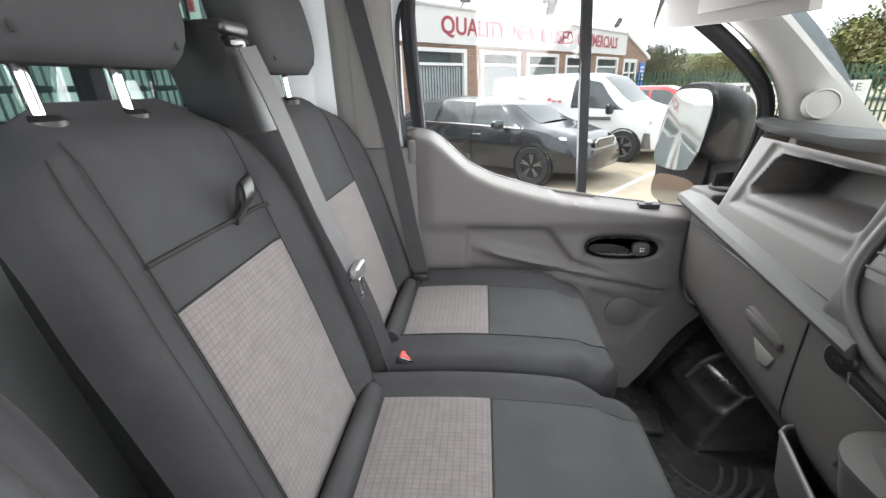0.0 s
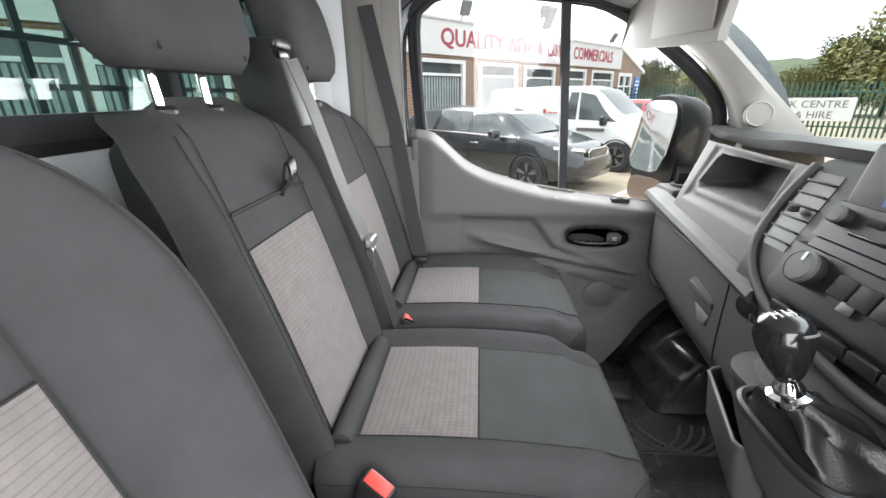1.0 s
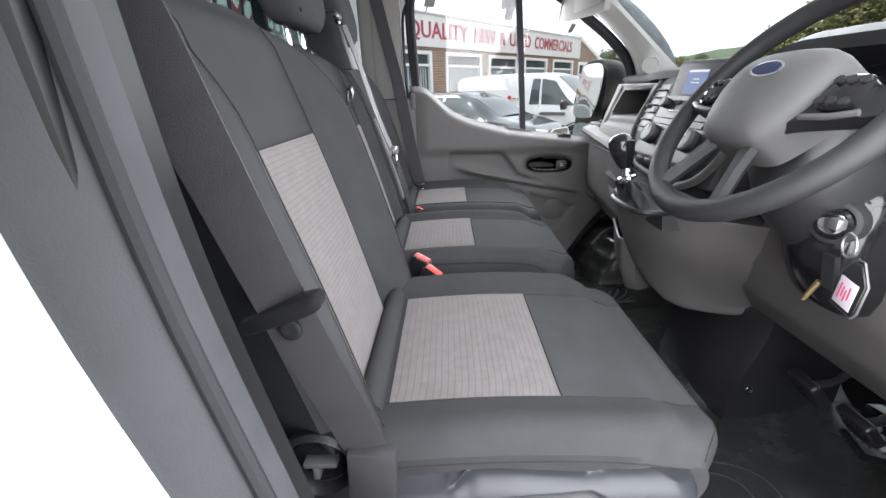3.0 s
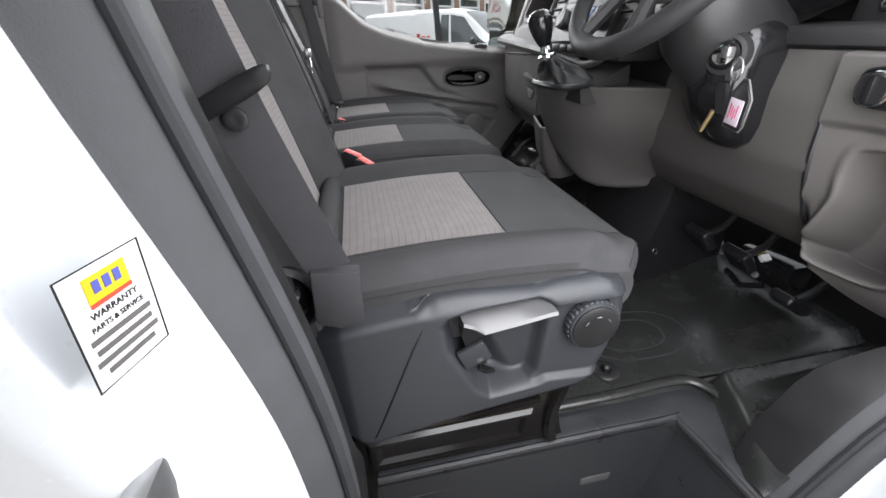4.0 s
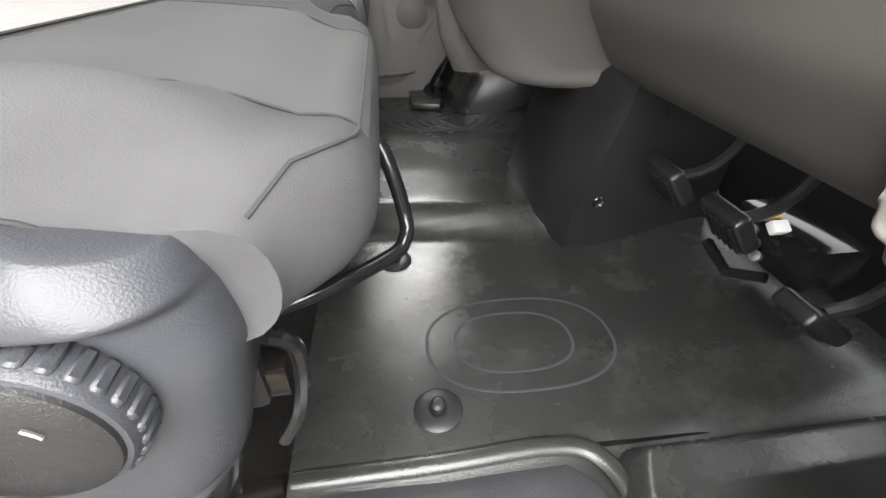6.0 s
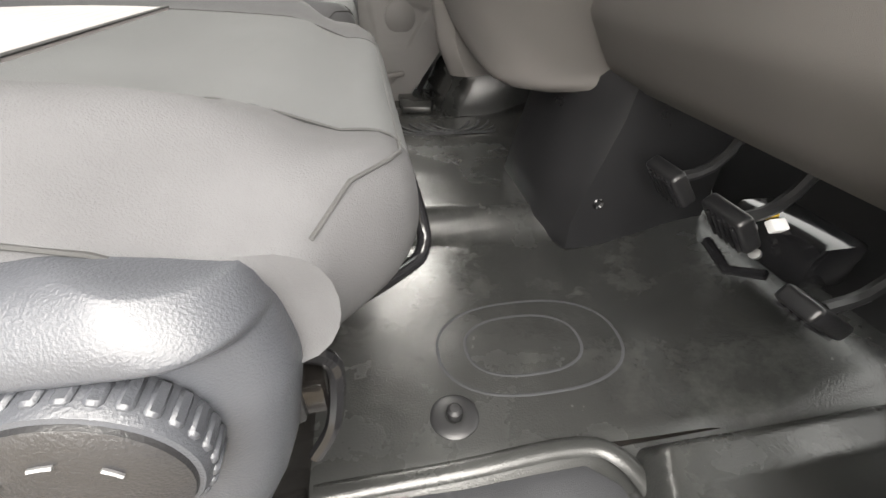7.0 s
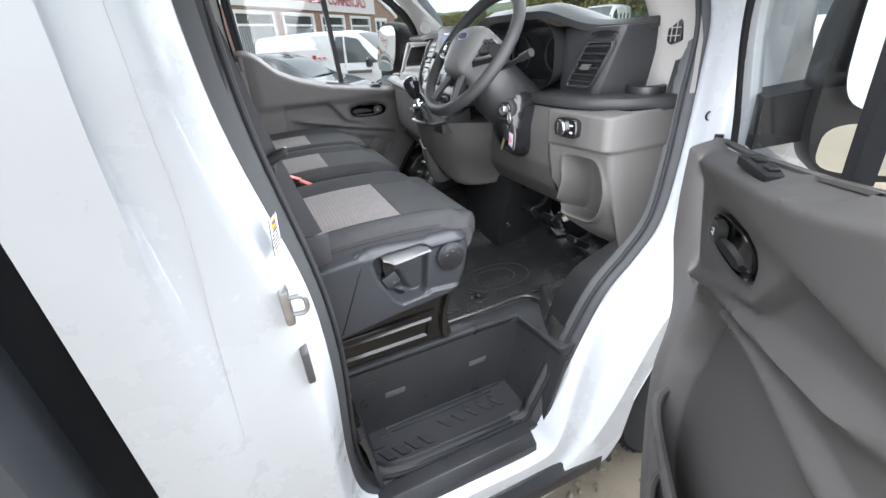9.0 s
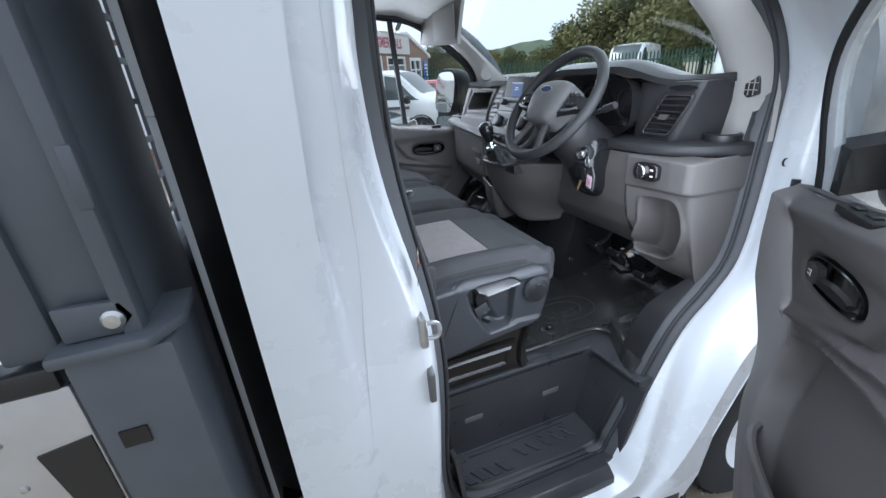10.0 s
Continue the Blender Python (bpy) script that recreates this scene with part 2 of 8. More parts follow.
def prism(pts, axis, lo, hi, r=0.0, seg=2):
    """A polygon in the plane across axis, drawn out from lo to hi."""
    bm = bmesh.new()
    a = [bm.verts.new(put3(axis, *p, lo)) for p in pts]
    b = [bm.verts.new(put3(axis, *p, hi)) for p in pts]
    bm.faces.new(a)
    bm.faces.new(b[::-1])
    n = len(pts)
    for i in range(n):
        bm.faces.new((a[i], b[i], b[(i + 1) % n], a[(i + 1) % n]))
    bmesh.ops.recalc_face_normals(bm, faces=bm.faces)
    return rounded(bm, r, seg)


def smooth_path(pts, sub=6, closed=False):
    """Catmull-Rom through the points."""
    P = [Vector(p) for p in pts]
    n = len(P)
    out = []
    for i in range(n if closed else n - 1):
        p0 = P[(i - 1) % n] if closed or i > 0 else P[0]
        p1, p2 = P[i], P[(i + 1) % n]
        p3 = P[(i + 2) % n] if closed or i + 2 < n else P[-1]
        for k in range(sub):
            t = k / sub
            out.append(0.5 * (2 * p1 + (p2 - p0) * t + (2 * p0 - 5 * p1 + 4 * p2 - p3) * t * t + (3 * p1 - p0 - 3 * p2 + p3) * t ** 3))
    if not closed:
        out.append(P[-1])
    return out


def loft(loops, cap=True, closed=True, ring=False):
    """A skin over loops of equal length."""
    bm = bmesh.new()
    rows = [[bm.verts.new(p) for p in lp] for lp in loops]
    n = len(rows[0])
    pairs = list(zip(rows, rows[1:])) + ([(rows[-1], rows[0])] if ring else [])
    for ra, rb in pairs:
        for i in range(n if closed else n - 1):
            j = (i + 1) % n
            bm.faces.new((ra[i], ra[j], rb[j], rb[i]))
    if cap and not ring and closed:
        bm.faces.new(rows[0][::-1])
        bm.faces.new(rows[-1])
    bmesh.ops.recalc_face_normals(bm, faces=bm.faces)
    return bm


def tube(pts, r, n=10, closed=False, flat=1.0, up=(0, 0, 1)):
    """A round bar along a path; r may be a list."""
    P = [Vector(p) for p in pts]
    loops = []
    m = len(P)
    side = None
    for i, p in enumerate(P):
        a = P[(i - 1) % m] if closed or i > 0 else p
        b = P[(i + 1) % m] if closed or i < m - 1 else p
        d = (b - a).normalized()
        if side is None:
            ref = Vector(up)
            if abs(d.dot(ref)) > 0.95:
                ref = Vector((1, 0, 0)) if abs(d.x) < 0.9 else Vector((0, 1, 0))
            side = d.cross(ref).normalized()
        side = (side - d * side.dot(d)).normalized()
        nn = side.cross(d)
        rr = r[i] if isinstance(r, (list, tuple)) else r
        loops.append([p + side * math.cos(2 * math.pi * k / n) * rr + nn * math.sin(2 * math.pi * k / n) * rr * flat for k in range(n)])
    return loft(loops, cap=not closed, ring=closed)


def cyl(p0, p1, r0, r1=None, n=28, r=0.0):
    """A turned bar from p0 to p1."""
    p0, p1 = Vector(p0), Vector(p1)
    r1 = r0 if r1 is None else r1
    d = (p1 - p0)
    L = d.length
    return lathe([(r0 - r, 0), (r0, r), (r1, L - r), (r1 - r, L)] if r else [(r0, 0), (r1, L)], p0, d, n)


def lathe(profile, origin, axis, n=32, cap=True):
    """A profile of (radius, height) turned about axis from origin."""
    q = Vector(axis).normalized().to_track_quat("Z", "Y").to_matrix()
    o = Vector(origin)
    loops = [[o + q @ Vector((rad * math.cos(2 * math.pi * k / n), rad * math.sin(2 * math.pi * k / n), h)) for k in range(n)] for rad, h in profile]
    return loft(loops, cap=cap)


def sheet(fn, nu, nv, thick=0.0, us=None, vs=None):
    """A grid fn(u, v) over the unit square, thickened against its normals."""
    bm = bmesh.new()
    us = us or [i / nu for i in range(nu + 1)]
    vs = vs or [j / nv for j in range(nv + 1)]
    g = [[bm.verts.new(fn(u, v)) for v in vs] for u in us]
    for i in range(len(us) - 1):
        for j in range(len(vs) - 1):
            bm.faces.new((g[i][j], g[i + 1][j], g[i + 1][j + 1], g[i][j + 1]))
    bm.normal_update()
    if thick:
        top = list(bm.faces)
        low = {v: bm.verts.new(v.co - v.normal * thick) for v in list(bm.verts)}
        for f in top:
            bm.faces.new([low[v] for v in f.verts][::-1])
        for e in [e for e in bm.edges if len(e.link_faces) == 1 and e.verts[0] in low and e.verts[1] in low]:
            a, b = e.verts
            bm.faces.new((a, b, low[b], low[a]))
        bmesh.ops.recalc_face_normals(bm, faces=bm.faces)
    return bm


def band(pts, wide, thick=0.0012, twist=None):
    """A strap along pts; wide is its half width as a vector, or one for each point."""
    P = [Vector(p) for p in pts]
    W = [Vector(w) for w in wide] if isinstance(wide[0], (tuple, list, Vector)) else [Vector(wide)] * len(P)
    loops = []
    for i, p in enumerate(P):
        d = (P[min(i + 1, len(P) - 1)] - P[max(i - 1, 0)]).normalized()
        nrm = d.cross(W[i]).normalized() * thick
        loops.append([p - W[i] - nrm, p + W[i] - nrm, p + W[i] + nrm, p - W[i] + nrm])
    return loft(loops)


def lerp(a, b, t):
    return a + (b - a) * t


def step(x, a, b):
    """0 below a, 1 above b, smooth between."""
    t = min(1, max(0, (x - a) / (b - a)))
    return t * t * (3 - 2 * t)


def curve(x, pts):
    """A piecewise smooth curve through (x, y) knots."""
    if x <= pts[0][0]:
        return pts[0][1]
    for (x0, y0), (x1, y1) in zip(pts, pts[1:]):
        if x <= x1:
            t = (x - x0) / (x1 - x0)
            return lerp(y0, y1, t)
    return pts[-1][1]


def soft(x, pts, w=0.02):
    return (curve(x - w, pts) + 2 * curve(x, pts) + curve(x + w, pts)) / 4


def sd(px, pz, poly):
    """Signed distance to a polygon, positive inside."""
    best, inside = 1e9, False
    n = len(poly)
    for i in range(n):
        (ax, az), (bx, bz) = poly[i], poly[(i + 1) % n]
        dx, dz = bx - ax, bz - az
        t = min(1, max(0, ((px - ax) * dx + (pz - az) * dz) / (dx * dx + dz * dz)))
        best = min(best, math.hypot(px - ax - t * dx, pz - az - t * dz))
        if (az > pz) != (bz > pz) and px < (bx - ax) * (pz - az) / (bz - az) + ax:
            inside = not inside
    return best if inside else -best


def pool(cx, cz, rx, rz, n=24, power=2.0, rot=0.0):
    """A rounded outline (superellipse) as (a, b) pairs."""
    out = []
    for k in range(n):
        t = 2 * math.pi * k / n
        c, s = math.cos(t), math.sin(t)
        a = rx * math.copysign(abs(c) ** (2 / power), c)
        b = rz * math.copysign(abs(s) ** (2 / power), s)
        out.append((cx + a * math.cos(rot) - b * math.sin(rot), cz + a * math.sin(rot) + b * math.cos(rot)))
    return out


def words(text, size, m, depth=0.001, spacing=1.0, shear=0.0, bold=0.0):
    """Letters as a mesh, written along m's x axis, facing its z axis, centred."""
    c = bpy.data.curves.new("letters", "FONT")
    c.body, c.size, c.extrude, c.align_x, c.align_y = text, size, depth, "CENTER", "CENTER"
    c.space_character, c.shear, c.offset = spacing, shear, bold
    c.resolution_u = 3
    o = bpy.data.objects.new("letters", c)
    me = bpy.data.meshes.new_from_object(o)
    bm = bmesh.new()
    bm.from_mesh(me)
    bpy.data.objects.remove(o)
    bpy.data.meshes.remove(me)
    bpy.data.curves.remove(c)
    return xform(bm, m)


def axes(o, x, y, z):
    """A matrix with the given origin and axes."""
    return Matrix((( x[0], y[0], z[0], o[0]), (x[1], y[1], z[1], o[1]), (x[2], y[2], z[2], o[2]), (0, 0, 0, 1)))

# ---- cab shell ----
FLOOR = 0.70
# door opening: x, z and the way to the outer skin
OPEN = [(0.148, 1.70, -0.14, 0), (0.150, 1.57, -0.15, 0), (0.164, 1.41, -0.17, 0), (0.206, 1.16, -0.21, 0), (0.220, 1.00, -0.22, 0), (0.218, 0.85, -0.22, 0),
        (0.205, 0.62, -0.21, -0.01), (0.225, 0.48, -0.16, -0.10), (0.32, 0.43, -0.02, -0.10), (0.52, 0.42, 0, -0.10), (0.725, 0.42, 0, -0.10),
        (0.775, 0.475, 0.07, -0.10), (0.845, 0.60, 0.11, -0.09), (0.97, 0.835, 0.12, -0.06), (1.08, 0.945, 0.12, -0.05), (1.155, 1.04, 0.12, -0.03), (1.183, 1.20, 0.12, 0),
        (1.193, 1.43, 0.12, 0), (1.187, 1.56, 0.10, 0.04), (1.110, 1.695, 0.05, 0.05), (0.965, 1.805, 0.03, 0.05), (0.775, 1.888, 0.02, 0.06),
        (0.5, 1.93, 0, 0.10), (0.28, 1.93, -0.05, 0.10), (0.165, 1.86, -0.13, 0.09)]


def ring(f, yb, ya, s, extra=0.0):
    """The opening's outline, moved by the share f towards the skin; its distance out is yb at the rear pillar and ya at the front one."""
    pts = []
    f0 = f
    for x, z, dx, dz in OPEN:
        L = math.hypot(dx, dz)
        f = f0 * (1 + 1.6 * step(z, 1.20, 1.55) * (1 - f0)) if x < 0.3 and f0 > 0 else f0 * (0.35 if x < 0.3 and z > 0.6 else 1.0)
        pts.append((x + dx * f + dx / L * extra, s * lerp(yb, ya, step(x, 0.74, 0.95)), z + dz * f + dz / L * extra))
    return smooth_path(pts, 5, closed=True)


def cab_side(s, name):
    sh = thing(name, "white painted van cab side with door opening", "wall", (0.5, s * 0.95, 0.3), kind="structure")
    loops = [ring(f, yb, ya, s) for f, yb, ya in ((-0.02, 0.862, 0.862), (0.03, 0.872, 0.872), (0.08, 0.893, 0.882), (0.15, 0.935, 0.886), (0.22, 0.975, 0.888), (0.27, 0.989, 0.890), (0.33, 0.991, 0.892), (0.5, 0.993, 0.895), (0.75, 0.996, 0.905), (0.86, 0.999, 0.935), (0.91, 1.004, 0.97), (0.95, 1.014, 0.995), (1.0, 1.021, 1.018))] + [ring(1.0, 1.026, 1.026, s, 0.05)]
    outer = []
    for i, (x, y, z) in enumerate(ring(1.0, 1.03, 1.03, s, 0.05)):
        outer.append((max(-0.125, min(1.62, x + (-0.2 if x < 0.1 else 0.3 * (1 - step(z, 1.30, 1.50)) * step(z, 0.95, 1.12) if x > 0.85 else 0))), s * 1.03, max(0.30, z + (0.25 * (1 - step(x, 0.5, 0.8)) if z > 1.75 else -0.1 if z < 0.5 else 0))))
    back = [(lerp(x, 0.4, 0.02), s * 0.86, z) for x, y, z in outer]
    part("side_panel", loft(loops + [outer, back], cap=False), M["paint"], sh, angle=50)
    band_ = [ring(f, yb, ya, s) for f, yb, ya in ((-0.16, 0.835, 0.835), (-0.15, 0.856, 0.856), (-0.09, 0.868, 0.868), (-0.02, 0.872, 0.870), (0.03, 0.890, 0.882), (0.08, 0.898, 0.893), (0.092, 0.902, 0.893), (0.097, 0.880, 0.875))]
    def slim(loop):
        """Draws a seal loop outwards along the windscreen pillar."""
        out = []
        for p, q in zip(loop, ring(0.0, 0.87, 0.87, s)):
            w = 0.70 * step(p[2], 1.36, 1.48) * step(p[0], 0.85, 1.05)
            out.append((lerp(p[0], q[0], w), p[1], lerp(p[2], q[2], w)))
        return out
    band_ = [slim(b) for b in band_[:3]] + band_[3:]
    part("door_seal", loft(band_, cap=False), M["seal"], sh, "dark grey rubber door seal", angle=70)
    edge = [ring(f, y, y, s) for f, y in ((-0.15, 0.850), (-0.17, 0.835), (-0.18, 0.765))]
    edge[2] = [(p[0], s * lerp(0.832, 0.765, step(p[2], 0.66, 0.72) * (1 - step(p[2], 0.85, 1.02))), p[2]) for p in edge[2]]
    edge = [slim(e) for e in edge]
    part("sill_trim", loft(edge, cap=False), M["black"], sh, "black inner sill trim", angle=60)
    if s < 0:
        part("panel_seam", tube(smooth_path([(0.056, -0.9950, 1.76), (0.055, -0.9954, 1.57), (0.053, -0.9954, 1.485), (0.052, -0.9956, 1.335), (0.036, -0.9982, 1.14), (0.018, -1.0042, 0.90), (0.006, -1.008, 0.74)], 6), 0.0006, 6), M["lining"], sh, "fine sealed panel seam")
    part("seal_bead", tube(slim(ring(-0.10, 0.872, 0.872, s)), 0.006, 8, closed=True), M["rubber"], sh)
    return sh


cab_side(-1, "wall_east")
cab_side(1, "wall_west")

# latch striker, wiring contact and swage on the driver's B-pillar
def striker(z):
    t = thing("door_striker", "zinc steel door striker loop on white pillar", "striker", (0.16, -0.98, z))
    part("plate", box(0.142, 0.158, -1.004, -0.968, z - 0.036, z + 0.032, 0.005), M["steel"], t)
    part("loop", tube(smooth_path([(0.152, -0.996, z - 0.016), (0.176, -1.000, z - 0.016), (0.182, -1.001, z), (0.176, -1.000, z + 0.016), (0.152, -0.996, z + 0.016)], 4), 0.0045, 8), M["steel"], t)
    return t


striker(1.160)
chk = thing("door_contact_plate", "grey striker wedge plate with steel screws", "striker", (0.165, -0.97, 1.01))
part("plate", prism([(-1.000, 0.985), (-0.958, 0.975), (-0.950, 1.035), (-0.985, 1.072), (-1.005, 1.060)], "x", 0.150, 0.164, 0.004), M["silver"], chk)
for zz in (1.000, 1.035):
    part("screw", cyl((0.163, -0.972, zz), (0.168, -0.972, zz), 0.007, 0.006, 12, 0.001), M["steel"], chk)

# blind grommets, hinge and check strap on the front jamb
for x, y, z, r in ((1.266, -0.896, 1.318, 0.013), (1.338, -0.899, 1.360, 0.017), (1.322, -0.897, 1.515, 0.014), (1.318, -0.898, 1.580, 0.012), (1.352, -0.900, 1.262, 0.012)):
    gm = thing("grommet", "small round black rubber grommet in white jamb", "grommet", (x, y, z), group="jamb grommets")
    part("plug", lathe([(r, -0.006), (r, 0.003), (r * 0.8, 0.0045), (r * 0.55, 0.001), (0.0, 0.001)], (x, y, z), (0, -1, 0), 20, cap=False), M["rubber"], gm)
hg = thing("hinge_set", "white painted upper hinge bolted to the jamb", "hinge", (1.30, -0.91, 1.24))
part("leaf", box(1.285, 1.335, -0.910, -0.894, 1.215, 1.262, 0.004), M["paint"], hg)
part("knuckle", cyl((1.285, -0.925, 1.205), (1.285, -0.925, 1.272), 0.011, n=18, r=0.002), M["black"], hg)
part("bolt", lathe([(0.009, 0), (0.009, 0.006), (0.0, 0.007)], (1.318, -0.910, 1.240), (0, -1, 0), 6, cap=False), M["steel"], hg)

# floor, tunnel and rear wall
floor = thing("floor", "cab floor pan under the rubber mat", "floor", (0.5, 0, FLOOR), kind="structure")
part("floor_pan", merge(box(-0.2, 1.5, -0.608, 0.86, 0.62, FLOOR), box(-0.2, 0.235, -0.86, -0.61, 0.62, FLOOR), box(0.237, 0.587, -0.654, -0.61, 0.62, FLOOR), box(0.86, 1.5, -0.86, -0.61, 0.62, 0.656)), M["black_metal"], floor)
part("toe_board", prism([(1.30, 0.70), (1.56, 1.05), (1.62, 1.05), (1.62, 0.62), (1.30, 0.62)], "y", -0.87, 0.87), M["black"], floor)
part("tunnel", prism([(-0.085, 0.66), (-0.04, 0.742), (0.13, 0.742), (0.175, 0.66)], "x", 0.9, 1.5, 0.02), M["mat"], floor)

RW = -0.19
rear = thing("wall_south", "white painted cab rear wall with window opening", "wall", (RW, 0, 0.5), kind="structure")
WY, WZ0, WZ1 = 0.75, 1.60, 1.92
part("lower_panel", box(RW - 0.04, RW, -0.80, 0.80, 0.62, WZ0 - 0.02, 0.004), M["paint_in"], rear)
part("upper_panel", box(RW - 0.04, RW, -0.86, 0.86, WZ1 + 0.02, 2.02, 0.004), M["lining"], rear)
for s in (-1, 1):
    part("corner_panel", box(RW - 0.04, RW, *sorted((s * 0.80, s * (WY + 0.02))), WZ0 - 0.02, WZ1 + 0.02), M["paint_in"], rear)
    # driver-side quarter panel blackened: the shade behind the pillar is in its colour
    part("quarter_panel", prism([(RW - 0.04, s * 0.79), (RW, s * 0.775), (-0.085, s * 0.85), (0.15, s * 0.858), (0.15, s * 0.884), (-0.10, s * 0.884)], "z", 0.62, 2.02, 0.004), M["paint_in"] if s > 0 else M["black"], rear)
win = thing("window_1", "cab rear window with tinted glass and black surround", "window", (RW, 0, WZ0), kind="structure")
surround = pool(0, (WZ0 + WZ1) / 2, WY, (WZ1 - WZ0) / 2, 56, 9)
inner = pool(0, (WZ0 + WZ1) / 2, WY - 0.035, (WZ1 - WZ0) / 2 - 0.035, 56, 9)
part("window_frame", loft([[(RW - 0.01, a, b) for a, b in pool(0, (WZ0 + WZ1) / 2, WY + 0.025, (WZ1 - WZ0) / 2 + 0.025, 56, 9)], [(RW + 0.012, a, b) for a, b in surround], [(RW + 0.012, a, b) for a, b in inner], [(RW - 0.02, a, b) for a, b in inner]], cap=False), M["rubber"], win)
pane = part("pane", prism([(a, b) for a, b in surround], "x", RW - 0.024, RW - 0.019), glass("rear_glass", (0.60, 0.74, 0.70), 1.3), win, "green-tinted rear glass", smooth=False)
pane.visible_shadow = False
for s in (-1, 1):
    part("divider", box(RW - 0.028, RW + 0.004, s * 0.27 - 0.014, s * 0.27 + 0.014, WZ0, WZ1, 0.004), M["rubber"], win)

ceil = thing("ceiling", "pale cloth headlining over the cab", "ceiling", (0.4, 0, 1.97), kind="structure")
part("headlining", sheet(lambda u, v: (lerp(-0.2, 0.86, u), lerp(-0.88, 0.88, v), 1.955 + 0.05 * (1 - (2 * v - 1) ** 4) - 0.06 * step(u, 0.8, 1)), 12, 20, 0.03), M["lining"], ceil)
part("roof_skin", sheet(lambda u, v: (lerp(-0.25, 0.95, u), lerp(-0.98, 0.98, v), 2.05 + 0.09 * (1 - (2 * v - 1) ** 4) - 0.08 * step(u, 0.7, 1)), 12, 20, 0.01), M["paint"], ceil)

# windscreen and A-pillars
scr = thing("window_2", "clear raked windscreen", "windscreen", (1.3, 0, 1.5), kind="structure")
def screen(u, v, off=0.0):
    y = lerp(-0.80, 0.80, v)
    bow = (y / 0.8) ** 2
    x = lerp(1.86, 0.90, u) - bow * lerp(0.42, 0.06, u)
    return (x + off, y * lerp(1.0, 0.9, u), lerp(1.44, 1.97, u) - 0.02 * bow * u)
pane = part("pane", sheet(screen, 14, 24, 0.004), M["screen_glass"], scr, "clear windscreen glass")
pane.visible_shadow = False


def a_pillar(s):
    t = thing("trim", "pale grey moulded windscreen pillar trim", "pillar trim", (1.2, s * 0.78, 1.5), kind="structure")
    loops = []
    for k in range(13):
        u = k / 12
        a = Vector((lerp(1.200, 0.84, u) + 0.09 * math.sin(math.pi * min(1, u * 1.1)), s * lerp(0.845, 0.80, u), lerp(1.46, 1.90, u)))
        b = Vector(screen(lerp(0.035, 0.90, u), 0.5 + s * (0.492 if s > 0 else 0.448)))
        a.z = b.z
        a.y = s * lerp(0.848, 0.80, u)
        if k == 0:
            a.z = b.z = 1.375
            a.x, b.x = 1.195, 1.42
        a.x -= 0.030 if s > 0 else 0.008
        w = b - a
        inward = Vector((-0.25, -s * 1.0, -0.15)).normalized() * lerp(0.070 if s > 0 else 0.095, 0.035, u)
        sec = [a, a + w * 0.02 + inward * 0.5, a + w * 0.06 + inward * 0.95, a + w * 0.3 + inward * 1.05, a + w * 0.8 + inward * 0.7, b + inward * 0.1, b - inward * 0.3, a + w * 0.5 - inward * 0.4, a - inward * 0.5]
        loops.append(sec)
    part("pillar_cover", loft(loops), M["pale_trim"], t, angle=60)
    if s > 0:
        o = Vector((1.150, 0.722, 1.592))
        ax = Vector((-0.45, -1.0, 0.15)).normalized()
        o += ax * 0.020
        part("tweeter", lathe([(0.033, -0.03), (0.033, 0.004), (0.030, 0.006), (0.028, 0.003), (0.0, 0.005)], o, ax, 28, cap=False), M["pale_trim"], t, "round speaker grille")
    else:
        part("demist_grille", prism([(-0.843, 1.502), (-0.815, 1.492), (-0.803, 1.500), (-0.800, 1.580), (-0.818, 1.594), (-0.838, 1.582)], "x", 1.176, 1.205, 0.003), M["black"], t, "black demister vent")
        for y in (-0.829, -0.815):
            part("grille_bar", box(1.1745, 1.178, y - 0.0011, y + 0.0011, 1.499, 1.586), M["pale_trim"], t)
        for z in (1.513, 1.531, 1.549, 1.567):
            part("grille_bar", box(1.1745, 1.178, -0.839, -0.803, z - 0.0011, z + 0.0011), M["pale_trim"], t)
    # dark frame between pillar and door glass
    return t


a_pillar(1)
a_pillar(-1)

# step well at the driver's door
well = thing("step_well", "black moulded plastic entry step with ribbed tread", "step", (0.5, -0.8, 0.42))
def well_wall(u, v):
    x0, x1 = lerp(0.262, 0.236, v), lerp(0.770, 0.846, v)
    return (lerp(x0, x1, u), -0.682 + 0.014 * v, lerp(0.43, 0.672, v))
part("inner_wall", sheet(well_wall, 12, 6, -0.012), M["well"], well)
part("front_wall", sheet(lambda u, v: (lerp(0.770, 0.846, v), lerp(-0.682 + 0.014 * v, -0.915, u), lerp(0.43, 0.672, v)), 6, 6, 0.012), M["well"], well)
part("rear_wall", sheet(lambda u, v: (lerp(0.262, 0.236, v), lerp(-0.682 + 0.014 * v, -0.895, u), lerp(0.43, 0.672, v)), 6, 6, -0.012), M["well"], well)
part("tread_plate", box(0.25, 0.79, -0.905, -0.675, 0.418, 0.432), M["well"], well)
part("sill_cover", prism([(-0.870, 0.432), (-0.885, 0.447), (-0.93, 0.447), (-0.958, 0.425), (-0.962, 0.36), (-0.86, 0.36)], "x", 0.235, 0.722, 0.003), M["well"], well, "black sill scuff cover")
part("running_board", prism([(-0.90, 0.36), (-1.0, 0.352), (-1.03, 0.33), (-1.03, 0.28), (-0.90, 0.26)], "x", -0.11, 0.93, 0.006), M["well"], well, "black plastic running board")
